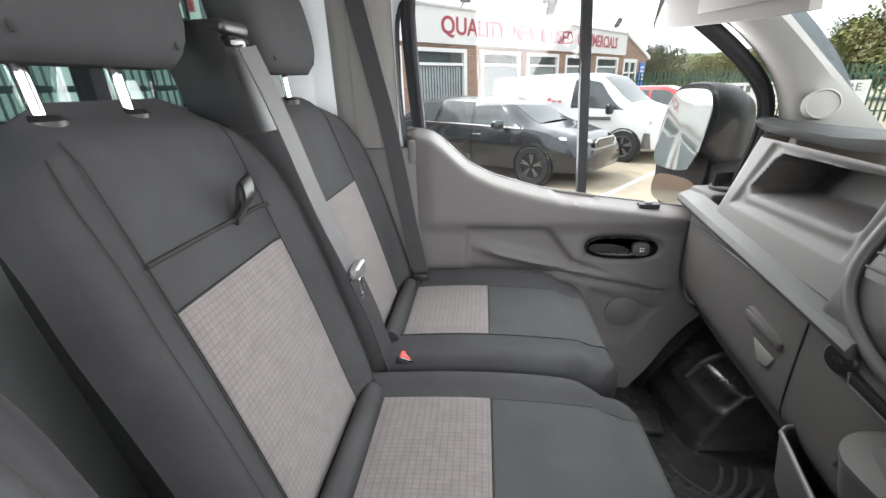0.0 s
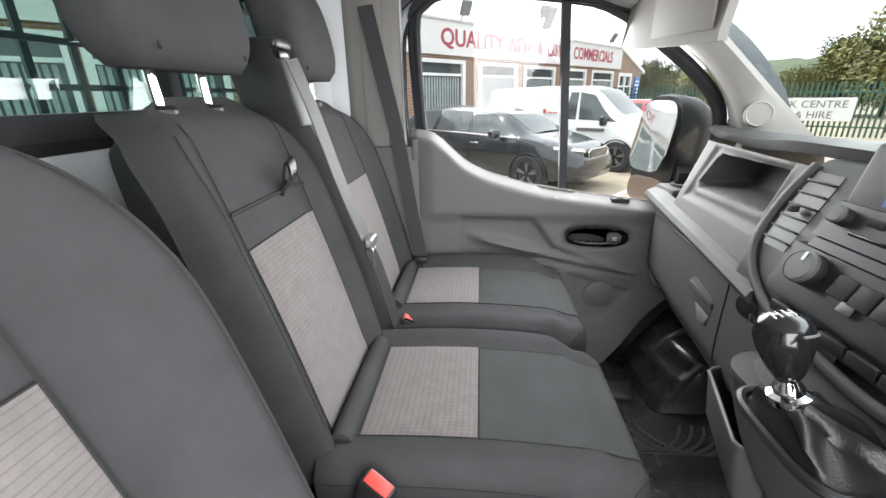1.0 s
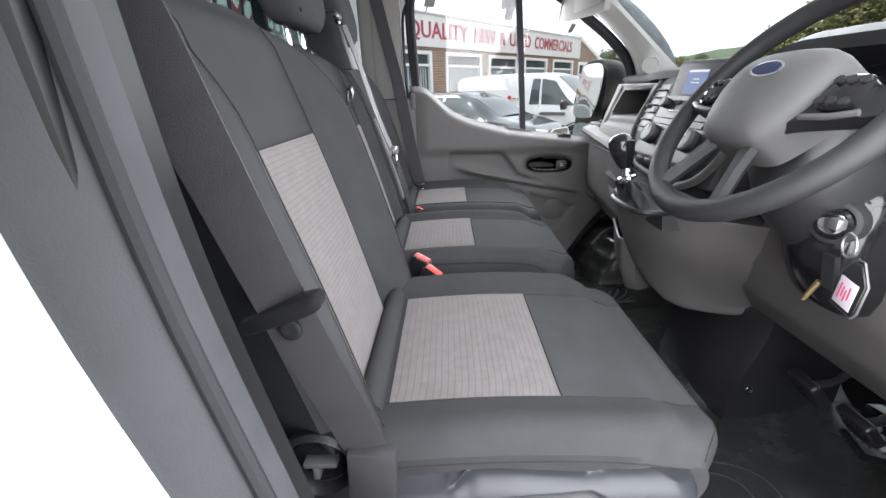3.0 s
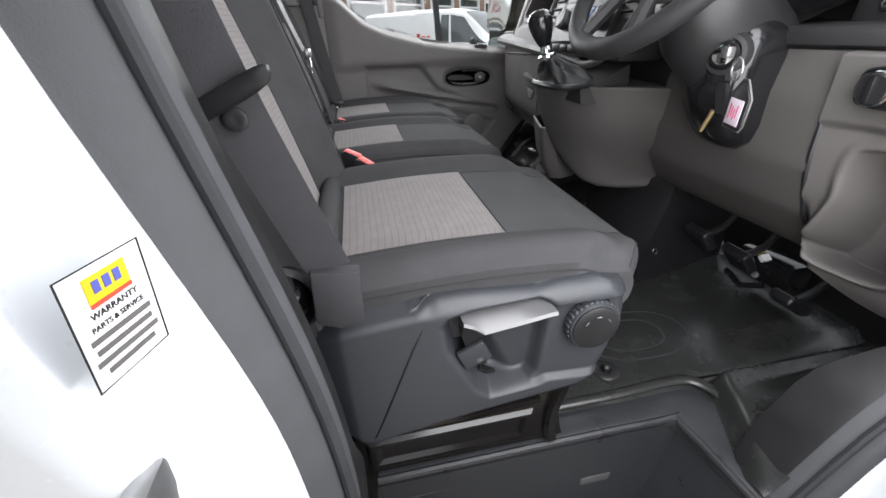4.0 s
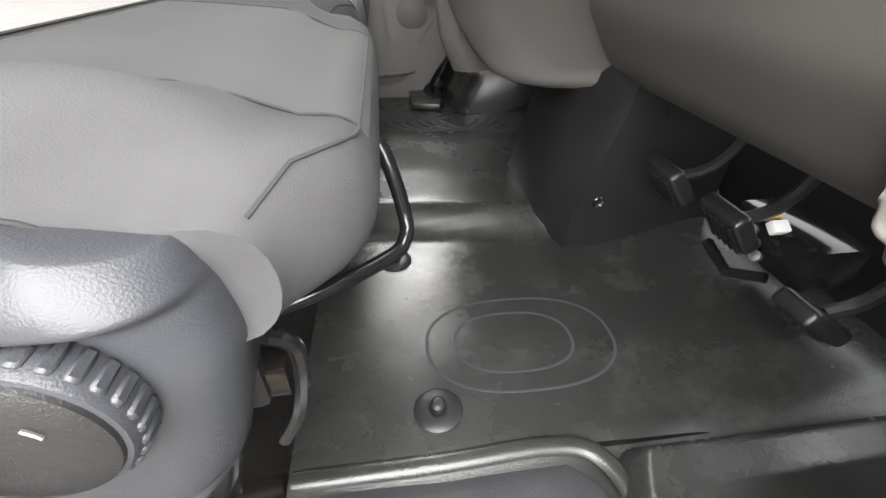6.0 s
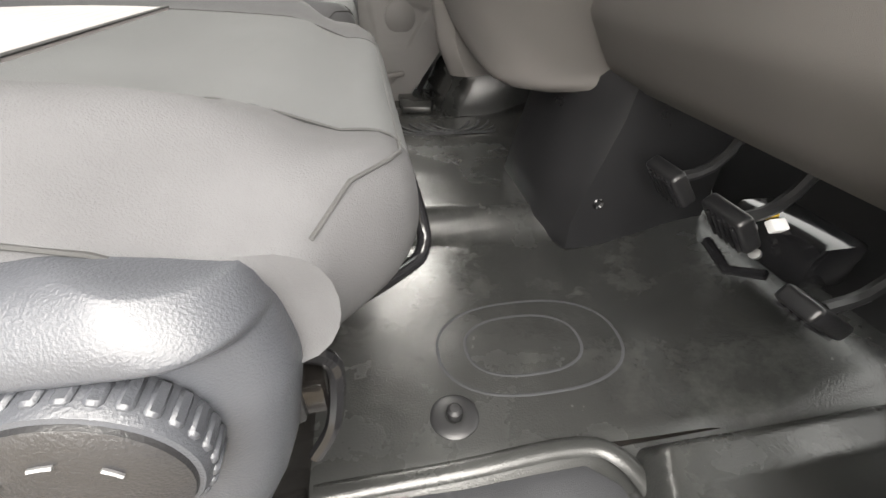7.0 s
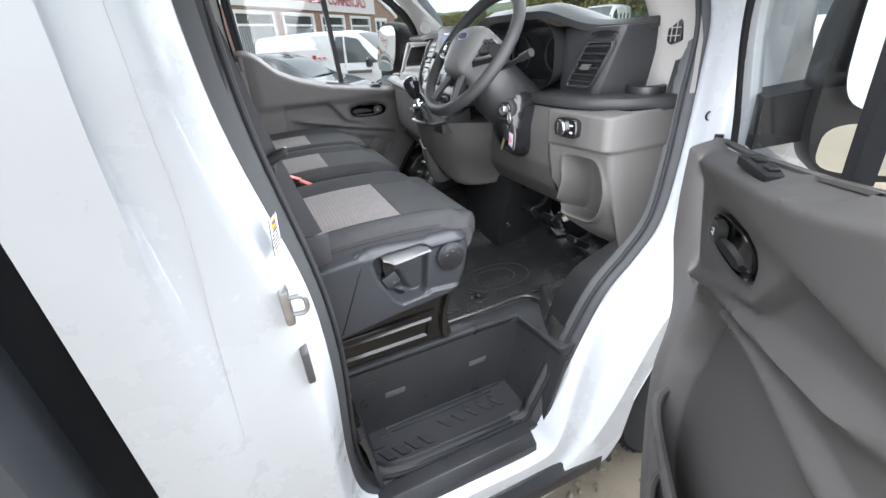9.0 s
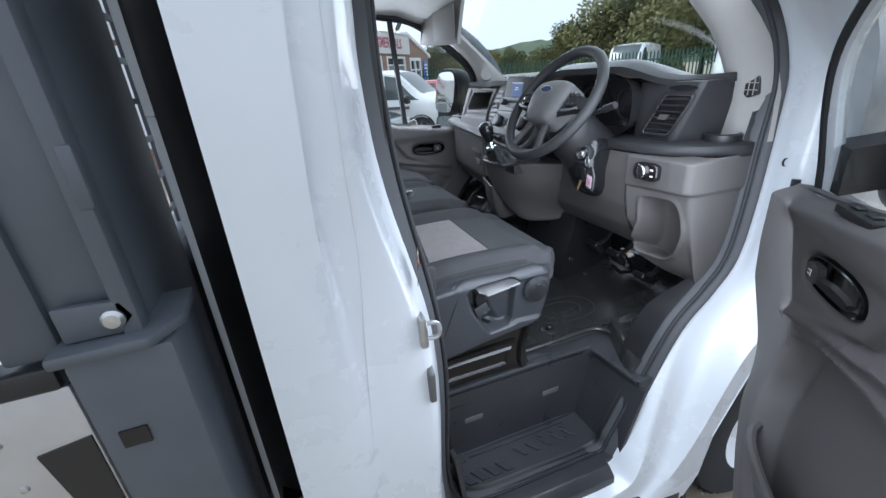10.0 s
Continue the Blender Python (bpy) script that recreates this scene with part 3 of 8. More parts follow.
for x0, x1 in ((0.335, 0.405), (0.630, 0.700)):
    bezel = part("slot", prism([(x0, 0.535), (x1 - 0.008, 0.535), (x1, 0.545), (x1 + 0.003, 0.572), (x0 + 0.006, 0.572)], "y", -0.687, -0.676, 0.003), M["silver"], well, "pale recessed slot")
part("panel_line", tube([(0.285, -0.6815, 0.628), (0.80, -0.6735, 0.643), (0.752, -0.6845, 0.47)], 0.0022, 6), M["black_gloss"], well)
# tread: raised frame, slanting ribs and long ridges
def rib(pts):
    return prism(pts, "z", 0.431, 0.438, 0.0015, 1)
part("tread_frame", rib([(0.262, -0.690), (0.745, -0.690), (0.745, -0.700), (0.322, -0.700), (0.322, -0.727), (0.300, -0.727), (0.300, -0.757), (0.262, -0.757)]), M["seat_base"], well, "raised tread frame")
part("tread_ridge", rib([(0.335, -0.713), (0.700, -0.713), (0.700, -0.719), (0.335, -0.719)]), M["seat_base"], well)
for k in range(4):
    x = 0.272 + 0.043 * k
    part("tread_rib", rib([(x, -0.770), (x + 0.028, -0.770), (x + 0.052, -0.812), (x + 0.024, -0.812)]), M["seat_base"], well)
for k in range(5):
    x = 0.480 + 0.048 * k
    part("tread_rib", rib([(x, -0.745), (x + 0.012, -0.745), (x + 0.040, -0.785), (x + 0.028, -0.785)]), M["seat_base"], well)
    if k > 1:
        part("tread_rib", rib([(x + 0.002, -0.728), (x + 0.012, -0.728), (x + 0.024, -0.742), (x + 0.014, -0.742)]), M["seat_base"], well)
for y in (-0.838, -0.856, -0.872):
    part("tread_ridge", rib([(0.275, y), (0.70, y), (0.70, y - 0.006), (0.275, y - 0.006)]), M["seat_base"], well)
# flat ledge round the well at floor height, with a raised outer ridge
part("well_ledge", prism([(0.236, -0.672), (0.800, -0.672), (0.826, -0.684), (0.836, -0.705), (0.846, -0.890), (0.938, -0.890), (0.932, -0.70), (0.920, -0.645), (0.890, -0.618), (0.590, -0.616), (0.590, -0.650), (0.236, -0.655)], "z", 0.660, 0.694, 0.004), M["well"], well, "flat rubber ledge round the step")
part("well_rim", tube(smooth_path([(0.236, -0.676, 0.688), (0.790, -0.676, 0.688), (0.830, -0.692, 0.688), (0.846, -0.885, 0.688)], 4), 0.0075, 8), M["well"], well)
part("ledge_ridge", tube(smooth_path([(0.592, -0.604, 0.700), (0.745, -0.605, 0.702), (0.880, -0.602, 0.704), (0.928, -0.622, 0.704), (0.944, -0.68, 0.704), (0.935, -0.76, 0.70), (0.93, -0.86, 0.69)], 5), 0.012, 10, flat=0.55), M["mat"], well, "rounded rubber ridge")

# rubber mat and its fixings
def mat_z(x, y):
    z = FLOOR + 0.004
    z += 0.048 * step(y + 0.10 * (x - 0.78), -0.185, -0.115) * (1 - step(y, 0.26, 0.33)) * step(x, 0.50, 0.60)
    z += 0.05 * step(x, 1.05, 1.30)
    z -= 0.012 * step(x, 0.55, 0.60) * (1 - step(y, -0.62, -0.60))
    return z + 0.002 * noise.noise((x * 9, y * 9, 0))
fm = thing("floor_mat", "worn black rubber cab floor mat with scuffs", "floor mat", (0.9, 0, FLOOR))
part("mat_sheet", sheet(lambda u, v: (lerp(-0.15, 1.34, u), lerp(-0.655, 0.83, v), mat_z(lerp(-0.15, 1.34, u), lerp(-0.655, 0.83, v))), 90, 100), M["mat"], fm)
SILL_EDGE = [(0.80, 0.66), (0.845, 0.690), (0.97, 0.828), (1.08, 0.938), (1.155, 1.00), (1.5, 1.05)]
def bolster(u, v):
    x, y = lerp(0.854, 1.45, u), lerp(-0.600, -0.852, v)
    start = 0.945 - 0.50 * max(0.0, -0.62 - y)
    target = lerp(0.746, max(0.700, soft(x, SILL_EDGE, 0.02) - 0.004), max(0.0, (-0.675 - y) / 0.177) ** 1.25)
    rise = step(x, start, start + 0.026) * step(-y, 0.604, 0.640)
    return (x, y, lerp(0.688, target, rise) + 0.0015 * noise.noise((x * 14, y * 14, 2)))
part("side_bolster", sheet(bolster, 90, 44, 0.0), M["mat"], fm, "raised rubber side pad rising to the sill", angle=70)
for y in (-0.238, -0.543):
    for xx in (0.754 if y < -0.4 else 0.712,):
        st = thing("mat_fixing", "round black plastic mat fixing stud", "fixing", (xx, y, FLOOR + 0.006), group="mat fixings")
        part("washer", lathe([(0.030, 0), (0.030, 0.003), (0.026, 0.006), (0.012, 0.006)], (xx, y, FLOOR + 0.003), (0, 0, 1), 24, cap=False), M["black"], st)
        part("stud", lathe([(0.0095, 0), (0.0095, 0.011), (0.006, 0.015), (0.0, 0.016)], (xx, y, FLOOR + 0.008), (0, 0, 1), 14, cap=False), M["black"], st)
# moulded foot-wear rings in the mat
for cx, cy, rx, ry in ((0.875, -0.445, 0.085, 0.055), (0.885, -0.445, 0.135, 0.085)):
    part("wear_ring", tube([(cx + a, cy + b, mat_z(cx + a, cy + b) + 0.0003) for a, b in pool(0, 0, rx, ry, 40, 2.4)], 0.0022, 6, closed=True, flat=0.25), M["rubber"], fm)
for k in range(6):
    part("mat_ripple", tube([(0.86 + 0.035 * k - 0.16 * math.cos(a), 0.56 - 0.16 * math.sin(a), mat_z(0.9, 0.5) + 0.0005) for a in [math.pi * (0.1 + 0.8 * q / 16) for q in range(17)]], 0.0045, 6, flat=0.4), M["rubber"], fm)

# ---- seats ----
def seat_back(parent, y0, y1, x_low, x_top, z_low, z_top, ins, m_ins="insert", side=0.036):
    """A reclined backrest with side bolsters, a cloth insert and piped seams. ins: insert's y range and z range."""
    yc, hw = (y0 + y1) / 2, (y1 - y0) / 2
    def front(u, v):
        """u across -1..1, v up 0..1; the front face."""
        z = lerp(z_low, z_top, v)
        x = lerp(x_low, x_top, v) + 0.010 * math.sin(math.pi * v)
        w = hw * (1 - 0.09 * step(v, 0.62, 1.0) - 0.22 * max(0, (v - 0.80) / 0.20) ** 2.6 - 0.05 * (1 - step(v, 0, 0.2)))
        bol = side * step(abs(u), 0.53, 0.86) * (1 - step(v, 0.72, 1.0) * 0.7)
        edge = -0.055 * step(abs(u), 0.80, 1.0) ** 2
        tuck = -0.035 * step(v, 0.90, 1.0) ** 2
        return Vector((x + bol + edge + tuck, yc + u * w, z - 0.020 * step(abs(u), 0.50, 1.0) * step(v, 0.8, 1.0)))
    us = [-1, -0.97, -0.92, -0.86, -0.8, -0.74, -0.68, -0.6, -0.52, -0.4, -0.2, 0, 0.2, 0.4, 0.52, 0.6, 0.68, 0.74, 0.8, 0.86, 0.92, 0.97, 1]
    loops = []
    for v in [k / 20 * 0.8 for k in range(20)] + [0.8 + 0.2 * k / 14 for k in range(15)]:
        f = [front(u, v) for u in us]
        dep = lerp(0.15, 0.10, v) * (1 - 0.5 * step(v, 0.9, 1.0))
        back = [Vector((lerp(x_low, x_top, v) - dep, yc + u * hw * 0.74 * (1 - 0.09 * step(v, 0.62, 1.0) - 0.22 * max(0, (v - 0.80) / 0.20) ** 2.6), front(u, v).z - 0.004)) for u in (0.95, 0.5, 0, -0.5, -0.95)]
        loops.append([*f, *back])
    part("backrest", loft(loops), M["seat_dark"], parent, "dark cloth backrest with bolsters", angle=60)
    def on(y, z, off):
        v = (z - z_low) / (z_top - z_low)
        w = hw * (1 - 0.09 * step(v, 0.62, 1.0) - 0.22 * max(0, (v - 0.80) / 0.20) ** 2.6 - 0.05 * (1 - step(v, 0, 0.2)))
        p = front((y - yc) / w, v)
        n = Vector((1, 0, 0.3)).normalized()
        return p + n * off
    a0, a1, b0, b1 = ins
    part("back_insert", sheet(lambda u, v: on(lerp(a0, a1, u), lerp(b0, b1, v), 0.0035 + 0.003 * min(1, 12 * min(u, 1 - u, v, 1 - v))), 16, 20, 0.006), M[m_ins], parent, "grey-beige woven backrest insert")
    def seam(pts, r=0.0011):
        part("seam", tube(pts, r, 6), M["seam"], parent)
    seam([on(lerp(a0, a1, k / 12), b1, 0.004) for k in range(13)])
    for a in (a0, a1):
        seam([on(a, lerp(b0, z_top - 0.03, k / 20), 0.004) for k in range(21)])
    for s in (-1, 1):
        seam([front(s * 0.83, 0.04 + 0.9 * k / 20) + Vector((0.002, 0, 0)) for k in range(21)], 0.0010)
    return on, front


def seat_cushion(parent, y0, y1, x0, x1, z, ins, drop=0.12, m_ins="insert", crown=0.0, bol=0.02):
    """A cushion with a rounded front, raised sides and a cloth insert. ins: y range and x range."""
    yc, hw = (y0 + y1) / 2, (y1 - y0) / 2
    def top(u, v):
        """u across, v from rear 0 to the front edge 1."""
        x = lerp(x0, x1, v)
        fall = step(v, 0.86, 1.0)
        zz = z + 0.012 * math.sin(math.pi * min(1, v * 1.05)) - 0.018 * fall ** 2
        zz += bol * step(abs(u), 0.60, 0.84) * (1 - 0.5 * step(v, 0.85, 1))
        zz -= 0.022 * step(abs(u), 0.86, 1.0) ** 2
        inset = 1 - 0.05 * step(v, 0.8, 1.0) ** 2
        xx = x - 0.045 * step(abs(u), 0.62, 1.0) ** 2.4 * step(v, 0.6, 1.0)
        return Vector((xx, yc + u * hw * inset, zz))
    us = [-1, -0.97, -0.93, -0.88, -0.82, -0.75, -0.67, -0.58, -0.4, -0.2, 0, 0.2, 0.4, 0.58, 0.67, 0.75, 0.82, 0.88, 0.93, 0.97, 1]
    loops = []
    for k in range(29):
        v = k / 28
        t = [top(u, v) for u in us]
        low = [Vector((p.x, yc + (p.y - yc) * 0.96, z - drop)) for p in t[::-1]]
        loops.append([*t, *low])
    for k in range(1, 11):                                   # rounded nose
        a = math.pi * 0.93 * k / 10
        sec, low = [], []
        for u in us:
            p = top(u, 1)
            q = Vector((p.x + 0.042 * max(0.0, math.sin(a)) ** 0.55, yc + (p.y - yc) * (1 - 0.02 * math.sin(a)), lerp(p.z, z - drop + 0.004, (1 - math.cos(a)) / 2)))
            sec.append(q)
            low.append(Vector((p.x - 0.01, yc + (p.y - yc) * 0.97, z - drop)))
        loops.append([*sec, *low[::-1]])
    part("cushion", loft(loops), M["seat_dark"], parent, "dark cloth seat cushion", angle=60)
    def on(x, y, off):
        v = (x - x0) / (x1 - x0)
        p = top((y - yc) / hw, v)
        return Vector((x, y, p.z + off))
    a0, a1, b0, b1 = ins
    part("seat_insert", sheet(lambda u, v: on(lerp(b0, b1, v), lerp(a1, a0, u), 0.003 + 0.003 * min(1, 12 * min(u, 1 - u, v, 1 - v))), 14, 14, 0.006), M[m_ins], parent, "grey-beige woven seat insert")
    v1 = (b1 - x0) / (x1 - x0)
    def skin(y, s, off):
        """Along the top to the front edge (s = 1), then down the nose."""
        u = (y - yc) / hw
        if s <= 1:
            p, a = top(u, s), 0.0
        else:
            a = math.pi * 0.93 * (s - 1)
            p = top(u, 1)
            p = Vector((p.x + 0.042 * max(0.0, math.sin(a)) ** 0.55, yc + (p.y - yc) * (1 - 0.02 * math.sin(a)), lerp(p.z, z - drop + 0.004, (1 - math.cos(a)) / 2)))
        return p + Vector((math.sin(min(a * 2, math.pi / 2)), 0, math.cos(min(a * 2, math.pi / 2)))) * off
    rows = [lerp(v1 + 0.004, 1, k / 9) for k in range(10)] + [1.02, 1.05, 1.1, 1.16, 1.23, 1.3]
    part("front_panel", sheet(lambda u, v: skin(lerp(a1, a0, u), v, 0.0012), 14, 0, 0.004, None, rows), M["seat_mid"], parent, "plain dark cloth front panel", angle=60)
    for a in (a0, a1):
        part("seam", tube([skin(a, v, 0.0012) for v in [0.06 + 0.94 * k / 16 for k in range(17)] + rows[11:15]], 0.0010, 6), M["seam"], parent)
    part("seam", tube([on(b1, lerp(a0, a1, k / 10), 0.004) for k in range(11)], 0.0012, 6), M["seam"], parent)
    part("seam", tube([skin(yc + hw * lerp(-0.97, 0.97, k / 24), 1.22, 0.0006) for k in range(25)], 0.0011, 6), M["seam"], parent)
    for s in (-1, 1):
        part("side_seam", tube([top(s * 0.995, 0.02 + 0.96 * k / 16) + Vector((0, s * 0.0006, -0.012)) for k in range(17)], 0.0013, 6), M["seam"], parent)
    part("rear_roll", tube([(x0 + 0.022, lerp(a0 - 0.02, a1 + 0.02, k / 8), z + 0.006) for k in range(9)], 0.020, 12), M["seat_dark"], parent)
    return on, top


def headrest(parent, yc, x, z0, z1, hw, thick):
    loops = []
    for k in range(15):
        v = k / 14
        round_ = 1 - 0.16 * abs(2 * v - 1) ** 4
        z = lerp(z0, z1, v)
        hw2 = hw * round_ * (0.97 + 0.03 * math.sin(math.pi * v))
        th = thick * (1 - 0.45 * abs(2 * v - 1) ** 5)
        xx = x - 0.055 * v - 0.012 * (2 * v - 1) ** 2
        sec = [(xx - th / 2 + a, yc + b, z) for a, b in [(p[0] + th / 2, p[1]) for p in pool(0, 0, th / 2, hw2, 36, 4.5)]]
        loops.append(sec)
    h = part("headrest", loft(loops), M["seat_dark"], parent, "dark cloth headrest", angle=60)
    for s in (-1, 1):
        part("piping", tube([Vector((x - 0.055 * (k / 14) + thick * 0.30, yc + s * hw * 0.66, lerp(z0 + 0.02, z1 - 0.02, k / 14))) for k in range(15)], 0.0018, 6), M["seam"], h)
    for dy in (-0.055, 0.055):
        post = part("headrest_post", cyl((x - 0.022, yc + dy, z0 - 0.075), (x - 0.030, yc + dy, z0 + 0.03), 0.0085, n=16), M["chrome"], parent, "chrome headrest post")
        part("collar", lathe([(0.022, 0), (0.022, 0.010), (0.016, 0.016), (0.010, 0.016)], (x - 0.022, yc + dy, z0 - 0.062), (0, 0, 1), 18, cap=False), M["black"], post)
    return h


# passenger double seat
bench = thing("passenger_bench", "double passenger bench seat in dark cloth with grey-beige inserts", "seat", (0.35, 0.33, FLOOR))
on_c, front_c = seat_back(bench, -0.080, 0.335, 0.150, -0.020, 1.07, 1.655, (0.012, 0.252, 1.105, 1.438))
on_o, front_o = seat_back(bench, 0.338, 0.815, 0.150, -0.020, 1.07, 1.645, (0.470, 0.685, 1.115, 1.438))
seat_cushion(bench, -0.082, 0.338, 0.150, 0.640, 1.105, (0.003, 0.262, 0.20, 0.401), 0.15)
seat_cushion(bench, 0.342, 0.830, 0.150, 0.640, 1.110, (0.470, 0.715, 0.20, 0.401), 0.15)
headrest(bench, 0.095, -0.028, 1.690, 1.93, 0.148, 0.105)
headrest(bench, 0.548, -0.028, 1.692, 1.93, 0.138, 0.105)
# fold-down flap of the middle backrest with its pull loop
part("flap_seam", tube([on_c(lerp(0.012, 0.256, k / 12), 1.493, 0.004) for k in range(13)], 0.003, 6), M["seam"], bench)
part("pull_loop", band(smooth_path([on_c(0.185, 1.492, 0.0), on_c(0.187, 1.510, 0.030), on_c(0.196, 1.535, 0.034), on_c(0.200, 1.530, 0.022), on_c(0.188, 1.488, 0.004)], 5), (0, 0.012, 0.004), 0.0025), M["black"], bench, "black webbing pull loop")
part("bench_frame", merge(box(0.12, 0.56, -0.08, 0.80, 0.93, 0.97, 0.01), box(0.16, 0.50, 0.05, 0.09, FLOOR + 0.004, 0.95, 0.005), box(0.16, 0.50, 0.62, 0.66, FLOOR + 0.004, 0.95, 0.005)), M["black_metal"], bench, "black steel bench frame")
# belt tower between the two headrests
tower = part("belt_tower", loft([[(0.015 + dx - 0.04 * v, 0.315 + a, lerp(1.60, 1.745, v)) for a, dx in ((-0.038, 0.0), (-0.034, 0.03), (0.034, 0.03), (0.038, 0.0), (0.034, -0.07), (-0.034, -0.07))] for v in (0, 0.3, 0.6, 0.9, 1.0)]), M["black"], bench, "black plastic belt outlet tower")
part("tower_cap", box(-0.085, 0.018, 0.279, 0.351, 1.738, 1.758, 0.008, 3), M["black"], tower)
part("belt_slot", box(0.005, 0.021, 0.285, 0.345, 1.722, 1.736, 0.003), M["black_gloss"], tower)


# driver's seat
ds = thing("driver_chair", "driver seat in dark cloth with grey-beige inserts on a plastic-clad base", "seat", (0.40, -0.44, FLOOR))
on_d, front_d = seat_back(ds, -0.715, -0.162, 0.195, 0.022, 1.055, 1.665, (-0.603, -0.318, 1.085, 1.467), m_ins="insert_line", side=0.060)
seat_cushion(ds, -0.700, -0.175, 0.185, 0.668, 1.098, (-0.598, -0.278, 0.235, 0.487), 0.10, "insert_line", bol=0.022)
headrest(ds, -0.445, -0.01, 1.72, 1.94, 0.14, 0.10)
part("gap_tray", loft([[(x, y, z + dz) for y, dz in ((-0.168, -0.02), (-0.166, 0.012), (-0.150, 0.004), (-0.108, 0.004), (-0.092, 0.012), (-0.090, -0.02))] for x, z in ((0.16, 1.035), (0.25, 1.032), (0.34, 1.030), (0.44, 1.026))]), M["mid_trim"], ds, "pale grey plastic tray between the seats", angle=50)
# base cladding: outer side cover with a raised frame round the lever recess and the knob panel
COVER_FRONT = [(0.83, 0.590), (0.90, 0.614), (0.95, 0.632), (1.01, 0.645), (1.05, 0.640), (1.09, 0.622)]
COVER_LOW = [(0.150, 0.935), (0.165, 0.900), (0.207, 0.852), (0.237, 0.824), (0.40, 0.850), (0.566, 0.870), (0.625, 0.900)]
COVER_TOP = [(0.150, 1.000), (0.185, 1.045), (0.227, 1.064), (0.322, 1.073), (0.352, 1.087), (0.40, 1.087), (0.500, 1.078), (0.522, 1.082), (0.60, 1.082), (0.645, 1.066)]
PANEL = [(0.358, 1.046), (0.368, 1.058), (0.400, 1.065), (0.495, 1.067), (0.508, 1.062), (0.520, 1.050), (0.560, 1.051), (0.80, 1.046), (0.80, 0.915), (0.603, 0.911), (0.515, 0.917), (0.500, 0.910), (0.426, 0.902), (0.404, 0.922), (0.366, 0.998)]
LEVER_BAY = [(0.364, 1.046), (0.400, 1.062), (0.495, 1.064), (0.512, 1.055), (0.516, 1.040), (0.502, 0.925), (0.490, 0.913), (0.428, 0.906), (0.409, 0.922), (0.371, 0.998)]
def edge_round(t, r):
    """How far a rounded edge has turned in, t from its brink."""
    k = max(0.0, 1 - max(0.0, t) / r)
    return r * (1 - math.sqrt(max(0.0, 1 - k * k)))
def clad_side(u, v):
    uu, vv = min(u, 1.0), min(max(v, 0.0), 1.0)
    x = lerp(0.150, 0.645, uu)
    z = lerp(soft(x, COVER_LOW, 0.006), soft(x, COVER_TOP, 0.005), vv)
    x = lerp(0.150, soft(z, COVER_FRONT, 0.01), uu)
    lo, hi, xf = soft(x, COVER_LOW, 0.006), soft(x, COVER_TOP, 0.005), soft(z, COVER_FRONT, 0.01)
    y = -0.726
    y += 0.011 * step(sd(x, z, PANEL), -0.004, 0.006)
    bay = sd(x, z, LEVER_BAY)
    y += 0.026 * step(bay, -0.003, 0.011) + 0.018 * step(bay, 0.004, 0.02) * (1 - step(x - 0.45 * (1.05 - z), 0.385, 0.415))
    y += edge_round(hi - z, lerp(0.013, 0.030, step(x, 0.322, 0.352)))
    y += edge_round(xf - x, 0.032)
    y += 0.034 * (1 - step(z - lo, 0.0, 0.034)) ** 1.5
    y += 0.055 * max(0.0, (0.228 - x) / 0.078) ** 1.25
    tu, tv = max(0.0, u - 1) / 0.2, max(0.0, v - 1) / 0.2
    shelf = 1 - step(x, 0.322, 0.340)
    return (x - 0.010 * tu, y + 0.085 * tu + 0.060 * tv, z + (0.030 * shelf - 0.004) * tv)
def spread(n):
    """Steps from 0 to 1, closer together towards both ends."""
    return [0.5 * (k / n) + 0.25 * (1 - math.cos(math.pi * k / n)) for k in range(n + 1)]
part("side_cover", sheet(clad_side, 0, 0, 0.0, spread(150) + [1.03, 1.1, 1.2], spread(96) + [1.03, 1.1, 1.2]), M["seat_base"], ds, "blue-grey plastic seat side cover", angle=70)
part("cover_inside", prism([(0.19, -0.655), (0.630, -0.655), (0.61, -0.60), (0.20, -0.60)], "z", 0.90, 1.040, 0.01), M["black"], ds)
part("cover_split", tube([(0.336, -0.7150, 1.070), (0.334, -0.7245, 1.055), (0.318, -0.7260, 1.022), (0.262, -0.7260, 0.890), (0.250, -0.7255, 0.865), (0.242, -0.7110, 0.840)], 0.0015, 6), M["black_gloss"], ds)
KC = Vector((0.577, -0.713, 1.012))
knob = part("recline_knob", lathe([(0.0385, 0), (0.0395, 0.004), (0.0395, 0.016), (0.0375, 0.020), (0.0355, 0.0205)], KC, (0, -1, 0), 48, cap=False), M["seat_base"], ds, "round ribbed lumbar knob")
part("knob_face", lathe([(0.0358, 0.019), (0.0350, 0.0225), (0.030, 0.0245), (0.015, 0.0262), (0.0, 0.0266)], KC, (0, -1, 0), 40, cap=False), M["duct"], knob, "smooth dark knob face")
part("grip_ribs", merge(*[xform(box(-0.0028, 0.0028, -0.017, -0.003, 0.0375, 0.0412, 0.0012, 1), Matrix.Translation(KC) @ pose(0, 0, 0, 0, 360 / 30 * k, 0)) for k in range(30)]), M["seat_base"], knob)
part("knob_marks", merge(*[tube([KC + Vector((0.0215 * math.sin(a + d), -0.0262, 0.0215 * math.cos(a + d))) for d in (-0.16, -0.05, 0.05, 0.16)], 0.0009, 5) for a in (-0.9, 0.0, 0.9)]), M["silver"], knob)
part("panel_marks", merge(*[box(0.6215 + 0.0035 * k, 0.6240 + 0.0035 * k, -0.7085, -0.7065, 1.022 - 0.005 * k, 1.0235 - 0.005 * k) for k in range(3)]), M["silver"], ds)
